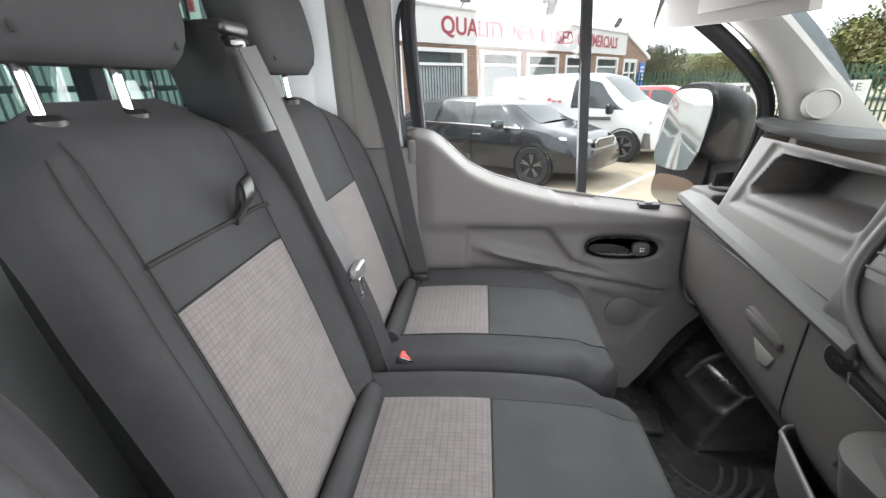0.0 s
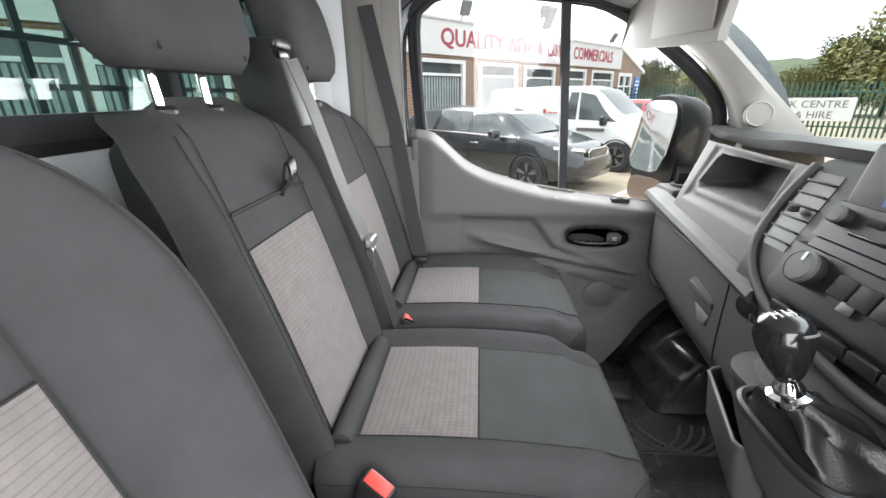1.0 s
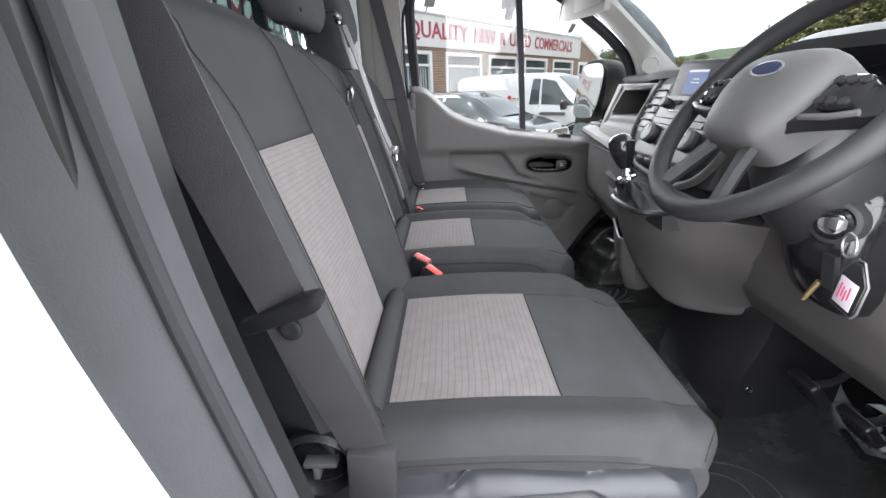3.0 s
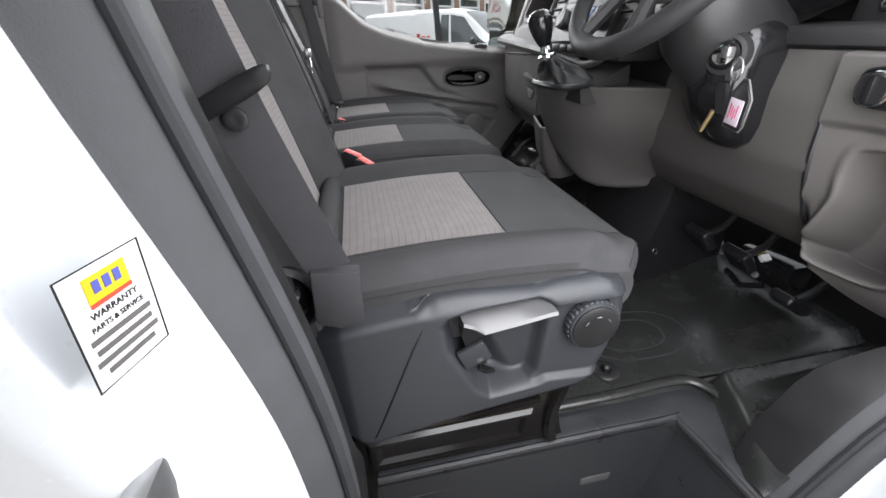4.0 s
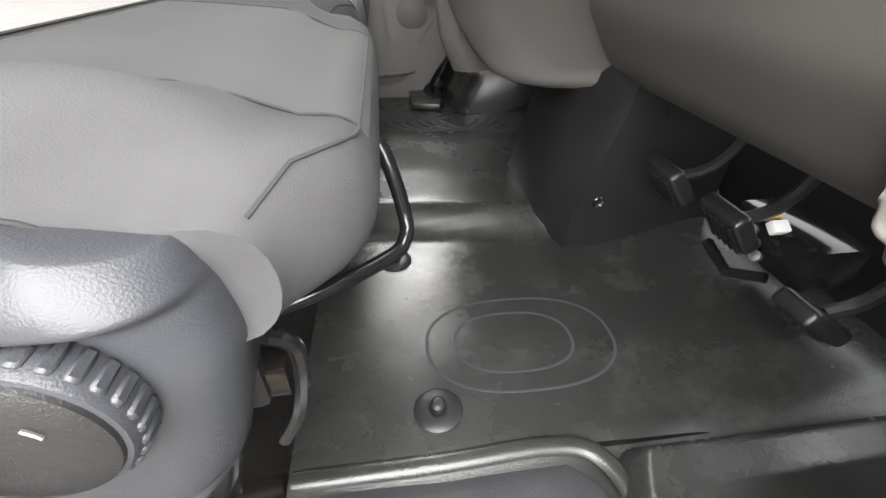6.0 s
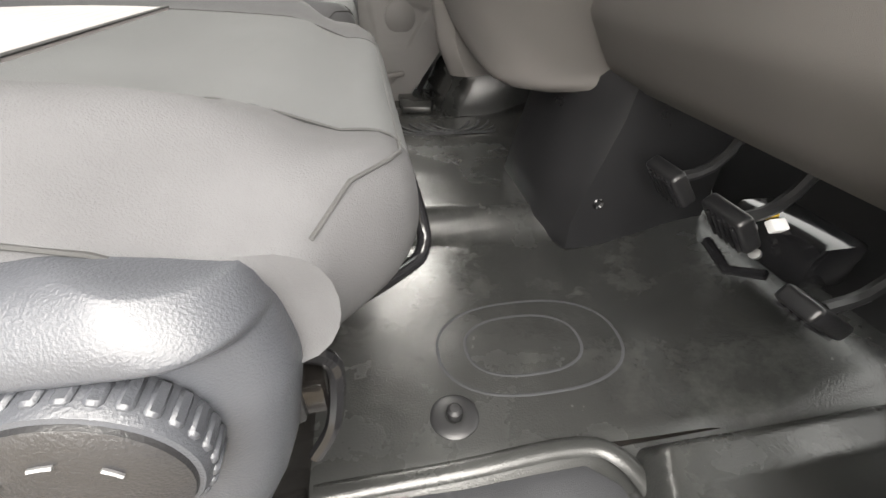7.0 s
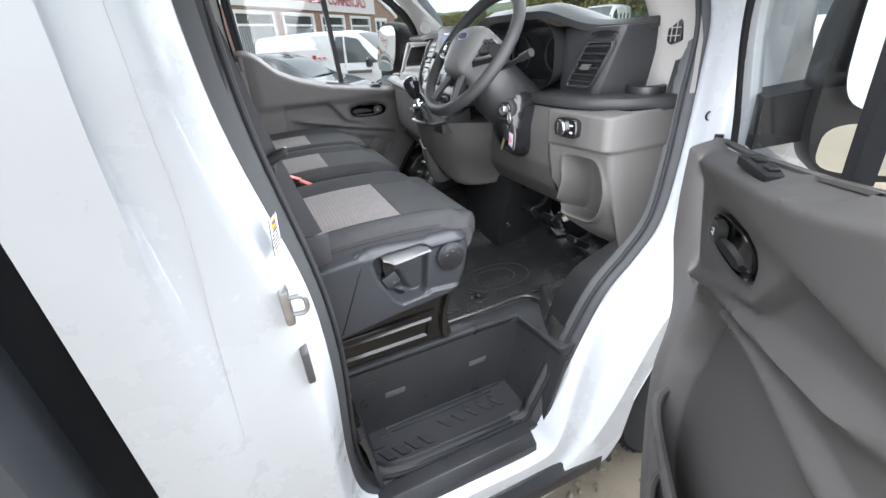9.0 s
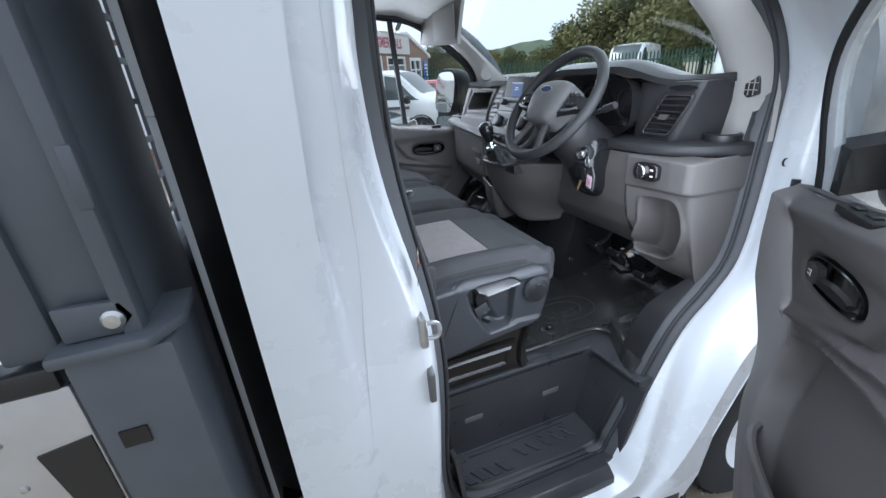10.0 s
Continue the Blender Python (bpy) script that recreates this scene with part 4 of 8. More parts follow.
part("height_lever", loft([[(x, -0.695, z1), (x, -0.715, z1 - 0.004), (x, -0.738, z1 - d), (x, -0.741, z1 - d - 0.004), (x, -0.736, z1 - d - 0.009), (x, -0.710, z1 - 0.018 - d * 0.5), (x, -0.695, z1 - 0.016)] for x, z1, d in ((0.384, 1.060, 0.0), (0.400, 1.060, 0.008), (0.412, 1.060, 0.018), (0.46, 1.061, 0.013), (0.500, 1.062, 0.008), (0.508, 1.061, 0.006), (0.514, 1.059, 0.004))]), M["silver"], ds, "satin grey pull lever", angle=30)
part("lever_arm", loft([[(x - w, y0, z), (x + w, y0, z), (x + w, y1, z), (x - w, y1, z)] for x, z, w, y0, y1 in ((0.405, 1.046, 0.018, -0.722, -0.690), (0.402, 1.015, 0.015, -0.712, -0.684), (0.408, 0.985, 0.012, -0.712, -0.680), (0.415, 0.955, 0.011, -0.708, -0.680))]), M["black"], ds, angle=30)
pad_ = part("lever_pad", xform(box(-0.021, 0.021, -0.005, 0.005, -0.017, 0.017, 0.003), Matrix.Translation((0.403, -0.716, 0.985)) @ Matrix.Rotation(radians(-24), 4, "Y")), M["seat_base"], ds)
part("pad_mark", xform(merge(box(-0.004, 0.004, -0.0056, -0.005, -0.006, -0.004), box(-0.004, 0.004, -0.0056, -0.005, -0.002, 0.0)), Matrix.Translation((0.409, -0.716, 0.980)) @ Matrix.Rotation(radians(-24), 4, "Y")), M["silver"], pad_)
part("bay_slot", prism([(0.412, 0.922), (0.440, 0.911), (0.446, 0.917), (0.420, 0.934)], "y", -0.6905, -0.680, 0.002), M["black_gloss"], ds)
# pedestal
part("pedestal", loft([[(x0, -0.668, z), (x1, -0.668, z), (x1, -0.20, z), (x0, -0.20, z)] for z, x0, x1 in ((FLOOR + 0.003, 0.20, 0.588), (0.735, 0.205, 0.580), (0.86, 0.215, 0.565), (1.0, 0.22, 0.56))]), M["black_metal"], ds, "gloss black steel seat pedestal", angle=25)
part("pressing", loft([[(x, -0.6685 - d, z) for x, z in pl] for d, pl in ((0, [(0.225, 0.716), (0.512, 0.716), (0.525, 0.789), (0.225, 0.785)]), (0.007, [(0.232, 0.722), (0.508, 0.723), (0.519, 0.783), (0.232, 0.779)]), (0.007, [(0.242, 0.728), (0.502, 0.730), (0.511, 0.777), (0.242, 0.773)]), (0.001, [(0.252, 0.736), (0.496, 0.738), (0.503, 0.771), (0.252, 0.767)]))], cap=True), M["black_metal"], ds, angle=20)
part("pressing_ridge", tube([(0.225, -0.669, 0.800), (0.40, -0.671, 0.806), (0.535, -0.670, 0.812)], [0.004, 0.008, 0.006], 8), M["black_metal"], ds)
part("front_flange", loft([[(x - 0.014, -0.676, z), (x - 0.009, -0.682, z), (x + 0.006, -0.680, z), (x + 0.012, -0.664, z), (x + 0.010, -0.640, z), (x - 0.014, -0.640, z)] for x, z in ((0.566, FLOOR + 0.004), (0.560, 0.73), (0.562, 0.78), (0.575, 0.83), (0.590, 0.87), (0.592, 0.92))]), M["black_metal"], ds, angle=25)
part("slide_rail", box(0.30, 0.640, -0.648, -0.622, 0.905, 0.935, 0.004), M["black_metal"], ds)
part("slide_catch", tube(smooth_path([(0.628, -0.640, 0.960), (0.648, -0.640, 0.945), (0.640, -0.642, 0.885), (0.622, -0.645, 0.850)], 5), 0.006, 8), M["black_gloss"], ds)
part("adjust_bar", tube(smooth_path([(0.600, -0.575, 0.915), (0.660, -0.545, 0.915), (0.712, -0.505, 0.915), (0.726, -0.490, 0.922), (0.728, -0.475, 0.940), (0.712, -0.46, 1.00), (0.690, -0.45, 1.03)], 6), 0.0075, 10), M["black_gloss"], ds, "black steel slide adjuster bar")

# ---- doors ----
HINGE = (1.28, 0.95)
SILL = [(0.165, 1.552), (0.235, 1.545), (0.265, 1.522), (0.30, 1.488), (0.345, 1.446), (0.425, 1.408), (0.56, 1.369), (0.725, 1.342), (0.985, 1.309), (1.15, 1.298)]
DLOW = [(0.165, 0.56), (0.23, 0.50), (0.70, 0.47), (0.78, 0.58), (0.86, 0.74), (1.02, 0.93), (1.13, 1.05), (1.15, 1.15)]
GLASS_TOP = [(0.185, 1.84), (0.215, 1.91), (0.30, 1.945), (0.50, 1.945), (0.76, 1.895), (0.94, 1.785), (1.07, 1.685), (1.14, 1.60), (1.155, 1.50), (1.135, 1.37)]


POCKET = [(0.885, 1.030), (0.80, 1.065), (0.62, 1.085), (0.30, 1.060), (0.245, 1.0), (0.235, 0.62), (0.30, 0.57), (0.69, 0.56), (0.77, 0.66), (0.845, 0.80), (0.885, 0.90)]


def door_trim(x, z, s=-1):
    hi, lo = soft(x, SILL), curve(x, DLOW)
    y = 0.834
    y -= 0.016 * step(z, 1.235, 1.285) * (1 - step(x, 1.0, 1.1)) * step(x, 0.17, 0.25)      # shoulder
    y += 0.050 * step(z, hi - 0.035, hi) ** 2                                              # roll over at the glass
    y += 0.022 * step(sd(x, z, [(0.335, 1.262), (0.575, 1.258), (0.605, 1.225), (0.655, 1.155), (0.80, 1.105), (0.93, 1.06), (0.93, 1.045), (0.62, 1.10), (0.335, 1.09)]), -0.006, 0.010)
    ridge = curve(x, [(0.335, 1.208), (0.55, 1.158), (0.80, 1.103), (0.95, 1.07)])
    y -= 0.030 * math.exp(-((z - ridge + 0.012) / 0.017) ** 2) * step(x, 0.335, 0.45) * (1 - step(x, 0.88, 0.97))
    y -= 0.055 * (1 - step(z, 0.70, 1.02)) * (1 - step(x, 0.90, 1.05)) * step(x, 0.18, 0.26)   # door pocket stands proud
    if s > 0:
        return y + 0.010 * step(sd(x, z, [(0.71, 1.062), (0.93, 0.995), (0.85, 0.885), (0.735, 0.88)]), -0.004, 0.008) + door_dents(x, z)
    y += 0.050 * step(sd(x, z, POCKET), -0.006, 0.040)                                       # deep open pockets
    y += 0.012 * step(sd(x, z, [(0.83, 1.035), (0.885, 1.015), (0.865, 0.87), (0.83, 0.86)]), -0.004, 0.006)
    return y + door_dents(x, z)


def door_dents(x, z):
    """Hollows of the release bowl and of the pull, and the rear edge rolling back."""
    y = 0.0
    y += 0.020 * step(sd(x, z, pool(0.795, 1.195, 0.115, 0.042, 20, 2.6, -0.02)), -0.006, 0.012)
    y += 0.030 * step(sd(x, z, [(0.55, 1.395), (0.73, 1.36), (0.72, 1.325), (0.60, 1.337)]), -0.002, 0.014)
    y += 0.03 * (1 - step(x, 0.165, 0.20)) ** 2
    return y


def make_door(s, deg, name, label):
    base = (HINGE[0], s * HINGE[1], 0.5)
    T = Matrix.Identity(4)
    if s < 0:
        T = Matrix.Translation((HINGE[0], -HINGE[1], 0)) @ Matrix.Rotation(radians(deg), 4, "Z") @ Matrix.Translation((-HINGE[0], HINGE[1], 0)) @ Matrix.Scale(-1, 4, (0, 1, 0))
    d = thing(name, label, "door", base, kind="structure")
    def add(n, bm, m, parent=d, lab="", angle=38):
        return part(n, xform(bm, T), m, parent, lab, angle=angle)
    def surf(u, v):
        x = lerp(0.165, 1.15, u)
        lo, hi = curve(x, DLOW), soft(x, SILL)
        z = lerp(lo, hi, v)
        return (x, door_trim(x, z, s), z)
    trim = add("trim_panel", sheet(surf, 120, 110, 0.0), M["trim"], d, "grey moulded door card", 55)
    # ledge under the glass
    add("glass_ledge", sheet(lambda u, v: (lerp(0.165, 1.15, u), lerp(0.884, 0.912, v), soft(lerp(0.165, 1.15, u), SILL) - 0.004 * v), 40, 2, 0.006), M["trim"])
    # outer shell with the window opening
    body = [(x, z) for x, z in [(0.02, 0.36), (0.72, 0.35), (0.84, 0.50), (0.92, 0.64), (1.10, 0.84), (1.22, 0.98), (1.26, 1.20)]]
    top = [(1.25, 1.27), (0.985, 1.265), (0.56, 1.318), (0.30, 1.42), (0.24, 1.48), (0.02, 1.49)]
    add("outer_skin", prism(body + top, "y", 0.985, 1.005, 0.006), M["paint"], d, "white painted outer skin")
    add("inner_skin", prism([(0.06, 0.42), (0.70, 0.41), (0.80, 0.53), (0.90, 0.72), (1.06, 0.91), (1.19, 1.04), (1.21, 1.26), (0.985, 1.265), (0.56, 1.318), (0.30, 1.42), (0.22, 1.49), (0.06, 1.49)], "y", 0.895, 0.985, 0.010), M["paint"], d, "white painted shut face")
    rim = smooth_path([(0.195, 0.935, 1.50)] + [(x, 0.935 - 0.06 * max(0, z - 1.3) / 0.55, z) for x, z in GLASS_TOP] + [(1.13, 0.935, 1.29)], 4)
    fr = add("window_frame", tube(rim, 0.022 if s < 0 else 0.017, 10, flat=1.2), M["paint"] if s < 0 else M["rubber"], d, "door window frame")
    add("frame_seal", tube([(x + (0.012 if x < 0.3 else -0.006), y - 0.016, z - 0.008) for x, y, z in [tuple(p) for p in rim]], 0.011, 8), M["rubber"], fr)
    gl = [(x, z) for x, z in SILL[1:]] + [(x, z) for x, z in GLASS_TOP[::-1]]
    def pane_y(z):
        return 0.932 - 0.06 * max(0, z - 1.3) / 0.55
    bm = bmesh.new()
    vs = [bm.verts.new((x, pane_y(z), z)) for x, z in gl]
    bm.faces.new(vs)
    pane = add("pane", bm, M["glass"], d, "clear door glass")
    pane.visible_shadow = False
    add("divider", loft([[(0.681 + a - 0.045 * v, 0.912 + b - 0.055 * v, lerp(1.345, 1.90, v)) for a, b in ((-0.0125, -0.012), (0.0125, -0.012), (0.0125, 0.012), (-0.0125, 0.012))] for v in (0, 0.5, 1)]), M["rubber"], d, "black window channel bar")
    # corner cover in front of the glass
    if s > 0:
        add("sail_panel", prism([(1.10, 1.302), (1.18, 1.295), (1.20, 1.46), (1.165, 1.56), (1.145, 1.52), (1.128, 1.38)], "y", 0.86, 0.905, 0.006), M["rubber"], d, "black mirror corner cover")
    # interior release
    bez = add("handle_bezel", loft([[(a, 0.842 + o, b) for a, b in pool(0.797, 1.193, 0.105 * k, 0.035 * k, 28, 2.6, -0.02)] for o, k in ((0.012, 1.0), (-0.004, 1.0), (-0.006, 0.95), (0.006, 0.88), (0.018, 0.80))], cap=True), M["black_gloss"], d, "gloss black handle bowl")
    add("door_handle", loft([[(x, 0.826 + o, z + dz) for o, dz in ((0, -h), (-0.008, -h * 0.6), (-0.008, h * 0.6), (0, h), (0.006, 0))] for x, z, h in ((0.70, 1.197, 0.006), (0.715, 1.197, 0.013), (0.76, 1.196, 0.014), (0.80, 1.193, 0.010), (0.815, 1.190, 0.004))]), M["black"], bez, "black pull handle")
    add("lock_button", loft([[(a, 0.832 + o, b) for a, b in pool(0.850, 1.192, 0.024 * k, 0.020 * k, 20, 3)] for o, k in ((0.008, 1), (-0.006, 1), (-0.008, 0.85))]), M["strip"], bez)
    add("lock_mark", merge(box(0.846, 0.8475, 0.8225, 0.824, 1.186, 1.200), box(0.850, 0.858, 0.8225, 0.824, 1.196, 1.198), box(0.850, 0.858, 0.8225, 0.824, 1.188, 1.190)), M["white"], bez)
    # window switch on the shoulder
    if s > 0:
        sw = add("window_switch", loft([[(x + a, 0.856 + b, z + 0.0) for a, b in ((-0.028, -0.016), (0.028, -0.016), (0.028, 0.016), (-0.028, 0.016))] for x, z in ((0.86, 1.312), (0.86, 1.326))]), M["black"], d, "small black window switch")
        add("rocker", box(0.850, 0.870, 0.846, 0.862, 1.325, 1.331, 0.002), M["silver"], sw)
    else:
        sw = add("switch_panel", prism([(0.74, 0.835), (0.86, 0.835), (0.87, 0.872), (0.735, 0.872)], "z", 1.318, 1.334, 0.003), M["dash_dark"], d, "oval window switch panel")
        for k in range(2):
            add("rocker", box(0.762 + 0.05 * k, 0.79 + 0.05 * k, 0.846, 0.862, 1.333, 1.338, 0.002), M["black"], sw)
    if s > 0:
        add("speaker_grille", loft([[(a, door_trim(0.815, 0.975, 1) - 0.010 + o, b) for a, b in pool(0.825, 0.975, 0.054 * k, 0.054 * k, 32)] for o, k in ((0.016, 1), (0.004, 0.99), (0.002, 0.94), (0.003, 0.0001))]), M["trim"], d, "round door speaker grille")
    add("catch_tab", box(0.173, 0.195, 0.826, 0.842, 1.455, 1.52, 0.006), M["trim"], d)
    # pocket fronts, low in the card
    for z0, z1, xa, xb in ((0.655, 0.785, 0.245, 0.845), (0.520, 0.625, 0.240, 0.745)):
        add("pocket_front", sheet(lambda u, v: (lerp(xa, xb, u), 0.772 + 0.030 * (1 - v) + 0.045 * (2 * u - 1) ** 8, lerp(z0, z1 + 0.012 * (2 * u - 1) ** 2, v)), 30, 8, 0.006), M["trim"], d, "moulded door pocket front", 60)
        add("pocket_lip", tube([(lerp(xa, xb, k / 20), 0.772 + 0.045 * (k / 10 - 1) ** 8, z1 + 0.012 * (k / 10 - 1) ** 2) for k in range(21)], 0.011, 8), M["trim"])
    # mirror
    arm = add("mirror_arm", loft([[(1.10 + a + 0.05 * u, 0.93 + 0.16 * u, 1.34 + b + 0.02 * u) for a, b in ((-0.035, -0.05), (0.06, -0.045), (0.06, 0.06), (-0.03, 0.055))] for u in (0, 0.5, 1.0)]), M["black"], d, "black mirror arm")
    rounded_shape = lambda k, o: [(1.085 + o, 1.140 + a, 1.435 + b) for a, b in pool(0, 0, 0.118 * k, 0.205 * k, 36, 3.6)]
    sh = [rounded_shape(1.0, -0.03), rounded_shape(1.03, -0.01), rounded_shape(1.0, 0.06), rounded_shape(0.86, 0.12), rounded_shape(0.4, 0.155)]
    R = Matrix.Translation((1.085, 1.14, 1.435)) @ Matrix.Rotation(radians(15 if s > 0 else 5), 4, "Z") @ Matrix.Rotation(radians(3), 4, "Y") @ Matrix.Translation((-1.085, -1.14, -1.435))
    mir = add("mirror_housing", xform(loft(sh), R), M["black"], d, "black door mirror housing", 50)
    tilt = R @ Matrix.Translation((1.05, 1.14, 1.495)) @ Matrix.Rotation(radians(7.0), 4, "Y") @ Matrix.Translation((-1.05, -1.14, -1.495))
    add("main_mirror", xform(loft([[(1.036, 1.140 + a, 1.495 + b) for a, b in pool(0, 0, 0.100, 0.128, 40, 4)]] + [[(1.030 - 0.0055 * (1 - k * k), 1.140 + a * k, 1.495 + b * k) for a, b in pool(0, 0, 0.100, 0.128, 40, 4)] for k in (1.0, 0.9, 0.8, 0.65, 0.5, 0.35, 0.2, 0.08, 0.01)]), tilt), M["mirror"], mir, "convex mirror glass", 60)
    add("wide_mirror", xform(prism([(1.140 + a, 1.296 + b) for a, b in pool(0, 0, 0.095, 0.050, 28, 3.4)], "x", 1.044, 1.051), R @ Matrix.Translation((1.05, 1.14, 1.3)) @ Matrix.Rotation(radians(6), 4, "Z") @ Matrix.Translation((-1.05, -1.14, -1.3))), M["mirror"], mir, "lower wide-angle mirror glass")
    return d


make_door(1, 0, "door_1", "closed passenger door with grey card and black mirror")
make_door(-1, 50, "door_2", "open white driver door with grey moulded card")

# ---- dashboard ----
dash = thing("dashboard", "two-tone grey plastic van dashboard", "dashboard", (1.1, 0, 1.3))
XF = [(-0.02, 0.872), (0.10, 0.872), (0.26, 0.892), (0.60, 0.930), (0.88, 0.965)]


# glovebox front
def glove(u, v):
    y = lerp(0.865, 0.20, u)
    z = lerp(1.035, 1.325, v)
    x = curve(y, XF) + 0.004 + 0.045 * (1 - step(v, 0, 0.35)) ** 1.5 + 0.012 * (v - 0.6) ** 2 + 0.03 * step(y, 0.80, 0.87)
    return (x, y, z)
part("glovebox_front", sheet(glove, 30, 22, 0.0), M["dash"], dash, "grey glovebox lid", angle=60)
part("under_panel", sheet(lambda u, v: (lerp(curve(lerp(0.865, 0.20, u), XF) + 0.05, 1.5, v), lerp(0.865, 0.20, u), 1.035 + 0.02 * v), 8, 4, 0.0), M["dash_dark"], dash)
part("lid_line", tube([(curve(y, XF) - 0.0, y, curve(y, [(0.2, 1.312), (0.8, 1.292)])) for y in [0.80 - 0.05 * k for k in range(11)]], 0.0022, 6), M["black"], dash)
part("lid_side_line", tube([glove(0.905, 0.05 + 0.9 * k / 8) for k in range(9)], 0.0022, 6), M["black"], dash)
part("end_loop", tube(smooth_path([(0.975, 0.800, 1.135), (0.972, 0.770, 1.075), (0.985, 0.745, 1.062), (1.005, 0.735, 1.085), (1.010, 0.745, 1.130)], 5), 0.008, 8), M["dash"], dash, "moulded lip at the fascia end")
gh = part("glovebox_pull", prism([(0.412, 1.242), (0.300, 1.230), (0.296, 1.218), (0.318, 1.160), (0.352, 1.156), (0.404, 1.214)], "x", 0.9005, 0.925, 0.004), M["dash"], dash, "recessed glovebox pull")
part("pull_bar", prism([(0.408, 1.238), (0.303, 1.227), (0.302, 1.211), (0.404, 1.220)], "x", 0.894, 0.906, 0.004), M["dash"], gh, "grey pull bar")
# paler than the dash: highlight on the pull's lower pad put into colour
part("pull_cup_lit", prism([(0.372, 1.196), (0.309, 1.190), (0.322, 1.163), (0.350, 1.160)], "x", 0.8985, 0.906, 0.003), M["pale_trim"], gh)
part("console_flank", sheet(lambda u, v: (curve(lerp(0.203, -0.02, u), XF) + 0.004 + 0.045 * (1 - step(v, 0, 0.35)) ** 1.5, lerp(0.203, -0.02, u), lerp(1.035, 1.325, v)), 10, 16, 0.0), M["dash"], dash, "grey panel beside the glovebox lid", angle=60)
sk = part("power_socket", lathe([(0.0245, 0), (0.0245, 0.010), (0.020, 0.015), (0.0, 0.016)], (0.889, 0.176, 1.290), (-1, -0.2, 0), 26, cap=False), M["black"], dash, "black power socket cap")
part("socket_mark", words("12V", 0.010, axes((0.8725, 0.1725, 1.290), (0.195, -0.98, 0), (0, 0, 1), (-0.98, -0.195, 0)), 0.0003), M["strip"], sk)
slot = part("coin_slot", prism([(0.150, 1.288), (0.146, 1.272), (0.040, 1.258), (0.040, 1.274)], "x", 0.8715, 0.885, 0.002), M["black"], dash, "narrow black slot beside the socket")
part("slot_lip", tube([(0.8715, 0.150, 1.286), (0.8715, 0.146, 1.271), (0.8705, 0.040, 1.257)], 0.0016, 6), M["silver"], slot)
# silver-grey ledge sweeping over the glovebox
def ledge(y):
    return Vector((curve(y, XF) - 0.016, y, curve(y, [(-0.2, 1.315), (0.12, 1.322), (0.5, 1.335), (0.88, 1.345)])))
part("ledge_strip", loft([[ledge(y) + Vector(o) for o in ((0.02, 0, -0.018), (0, 0, -0.016), (-0.006, 0, -0.004), (0, 0, 0.008), (0.04, 0, 0.022), (0.05, 0, 0.0))] for y in [0.87 - 0.045 * k for k in range(17)]]), M["strip"], dash, "lighter grey ledge strip")
# passenger upper fascia with open cubby
def upper(u, v):
    y = lerp(0.745 + 0.035 * v, 0.215, u)
    z = lerp(1.345, 1.530, v)
    x = curve(y, XF) + lerp(0.006, 0.072, v) + 0.10 * step(y, 0.655, 0.78) ** 1.5 + 0.03 * step(y, 0.72, 0.79)
    return (x, y, z)
CUBBY = [(0.580, 1.492), (0.566, 1.506), (0.292, 1.512), (0.280, 1.502), (0.280, 1.446), (0.292, 1.434), (0.590, 1.420), (0.606, 1.432)]
def fascia(u, v):
    """The fascia with the cubby sunk into it, its brink rolled over and a sloping shelf at its foot."""
    x, y, z = upper(u, v)
    d = sd(y, z, CUBBY)
    x -= 0.004 * math.exp(-((d + 0.010) / 0.010) ** 2)
    x += 0.010 * step(sd(y, z, [(0.615, 1.525), (0.27, 1.525), (0.27, 1.395), (0.64, 1.385)]), -0.004, 0.012)
    return (x + 0.115 * step(d, -0.002, 0.006), y, z)
part("upper_fascia", sheet(fascia, 120, 70, 0.0), M["dash"], dash, "grey fascia with open cubby", angle=70)
part("cup_ring_left", lathe([(0.042, -0.03), (0.045, 0.0), (0.045, 0.008), (0.038, 0.010), (0.036, 0.0), (0.034, -0.03)], (1.045, 0.815, 1.375), (0, 0, 1), 28, cap=False), M["dash_dark"], dash, "cup holder ring")
part("cup_tray_left", prism([(0.98, 0.76), (1.10, 0.76), (1.12, 0.875), (0.975, 0.875)], "z", 1.345, 1.375, 0.010), M["dash"], dash)
# dash top pad with instrument hood
XR = [(-0.88, 1.24), (-0.78, 1.155), (-0.68, 1.05), (-0.60, 1.010), (-0.45, 0.985), (-0.30, 0.985), (-0.18, 1.000), (-0.08, 1.012), (0.2, 1.000), (0.35, 1.000), (0.6, 1.045), (0.80, 1.085), (0.88, 1.13)]
def pad(u, v):
    y = lerp(-0.782, 0.875, u)
    x = lerp(soft(y, XR, 0.03), 1.80 - 0.42 * (y / 0.8) ** 2, v)
    hood = 0.055 * step(y, -0.70, -0.52) * (1 - step(y, -0.24, -0.02)) * (1 - step(v, 0.05, 0.6)) * (1 - 0.18 * (1 - step(v, 0, 0.08)))
    z = 1.540 + hood - 0.05 * v - 0.012 * step(v, 0.7, 1.0) - 0.010 * (1 - step(v, 0, 0.04)) + 0.012 * step(y, -0.2, 0.2) * (1 - step(y, 0.3, 0.5)) * (1 - v)
    return (x, y, z)
part("top_pad", sheet(pad, 70, 26, 0.022), M["dash_dark"], dash, "dark grey dash top pad", angle=60)
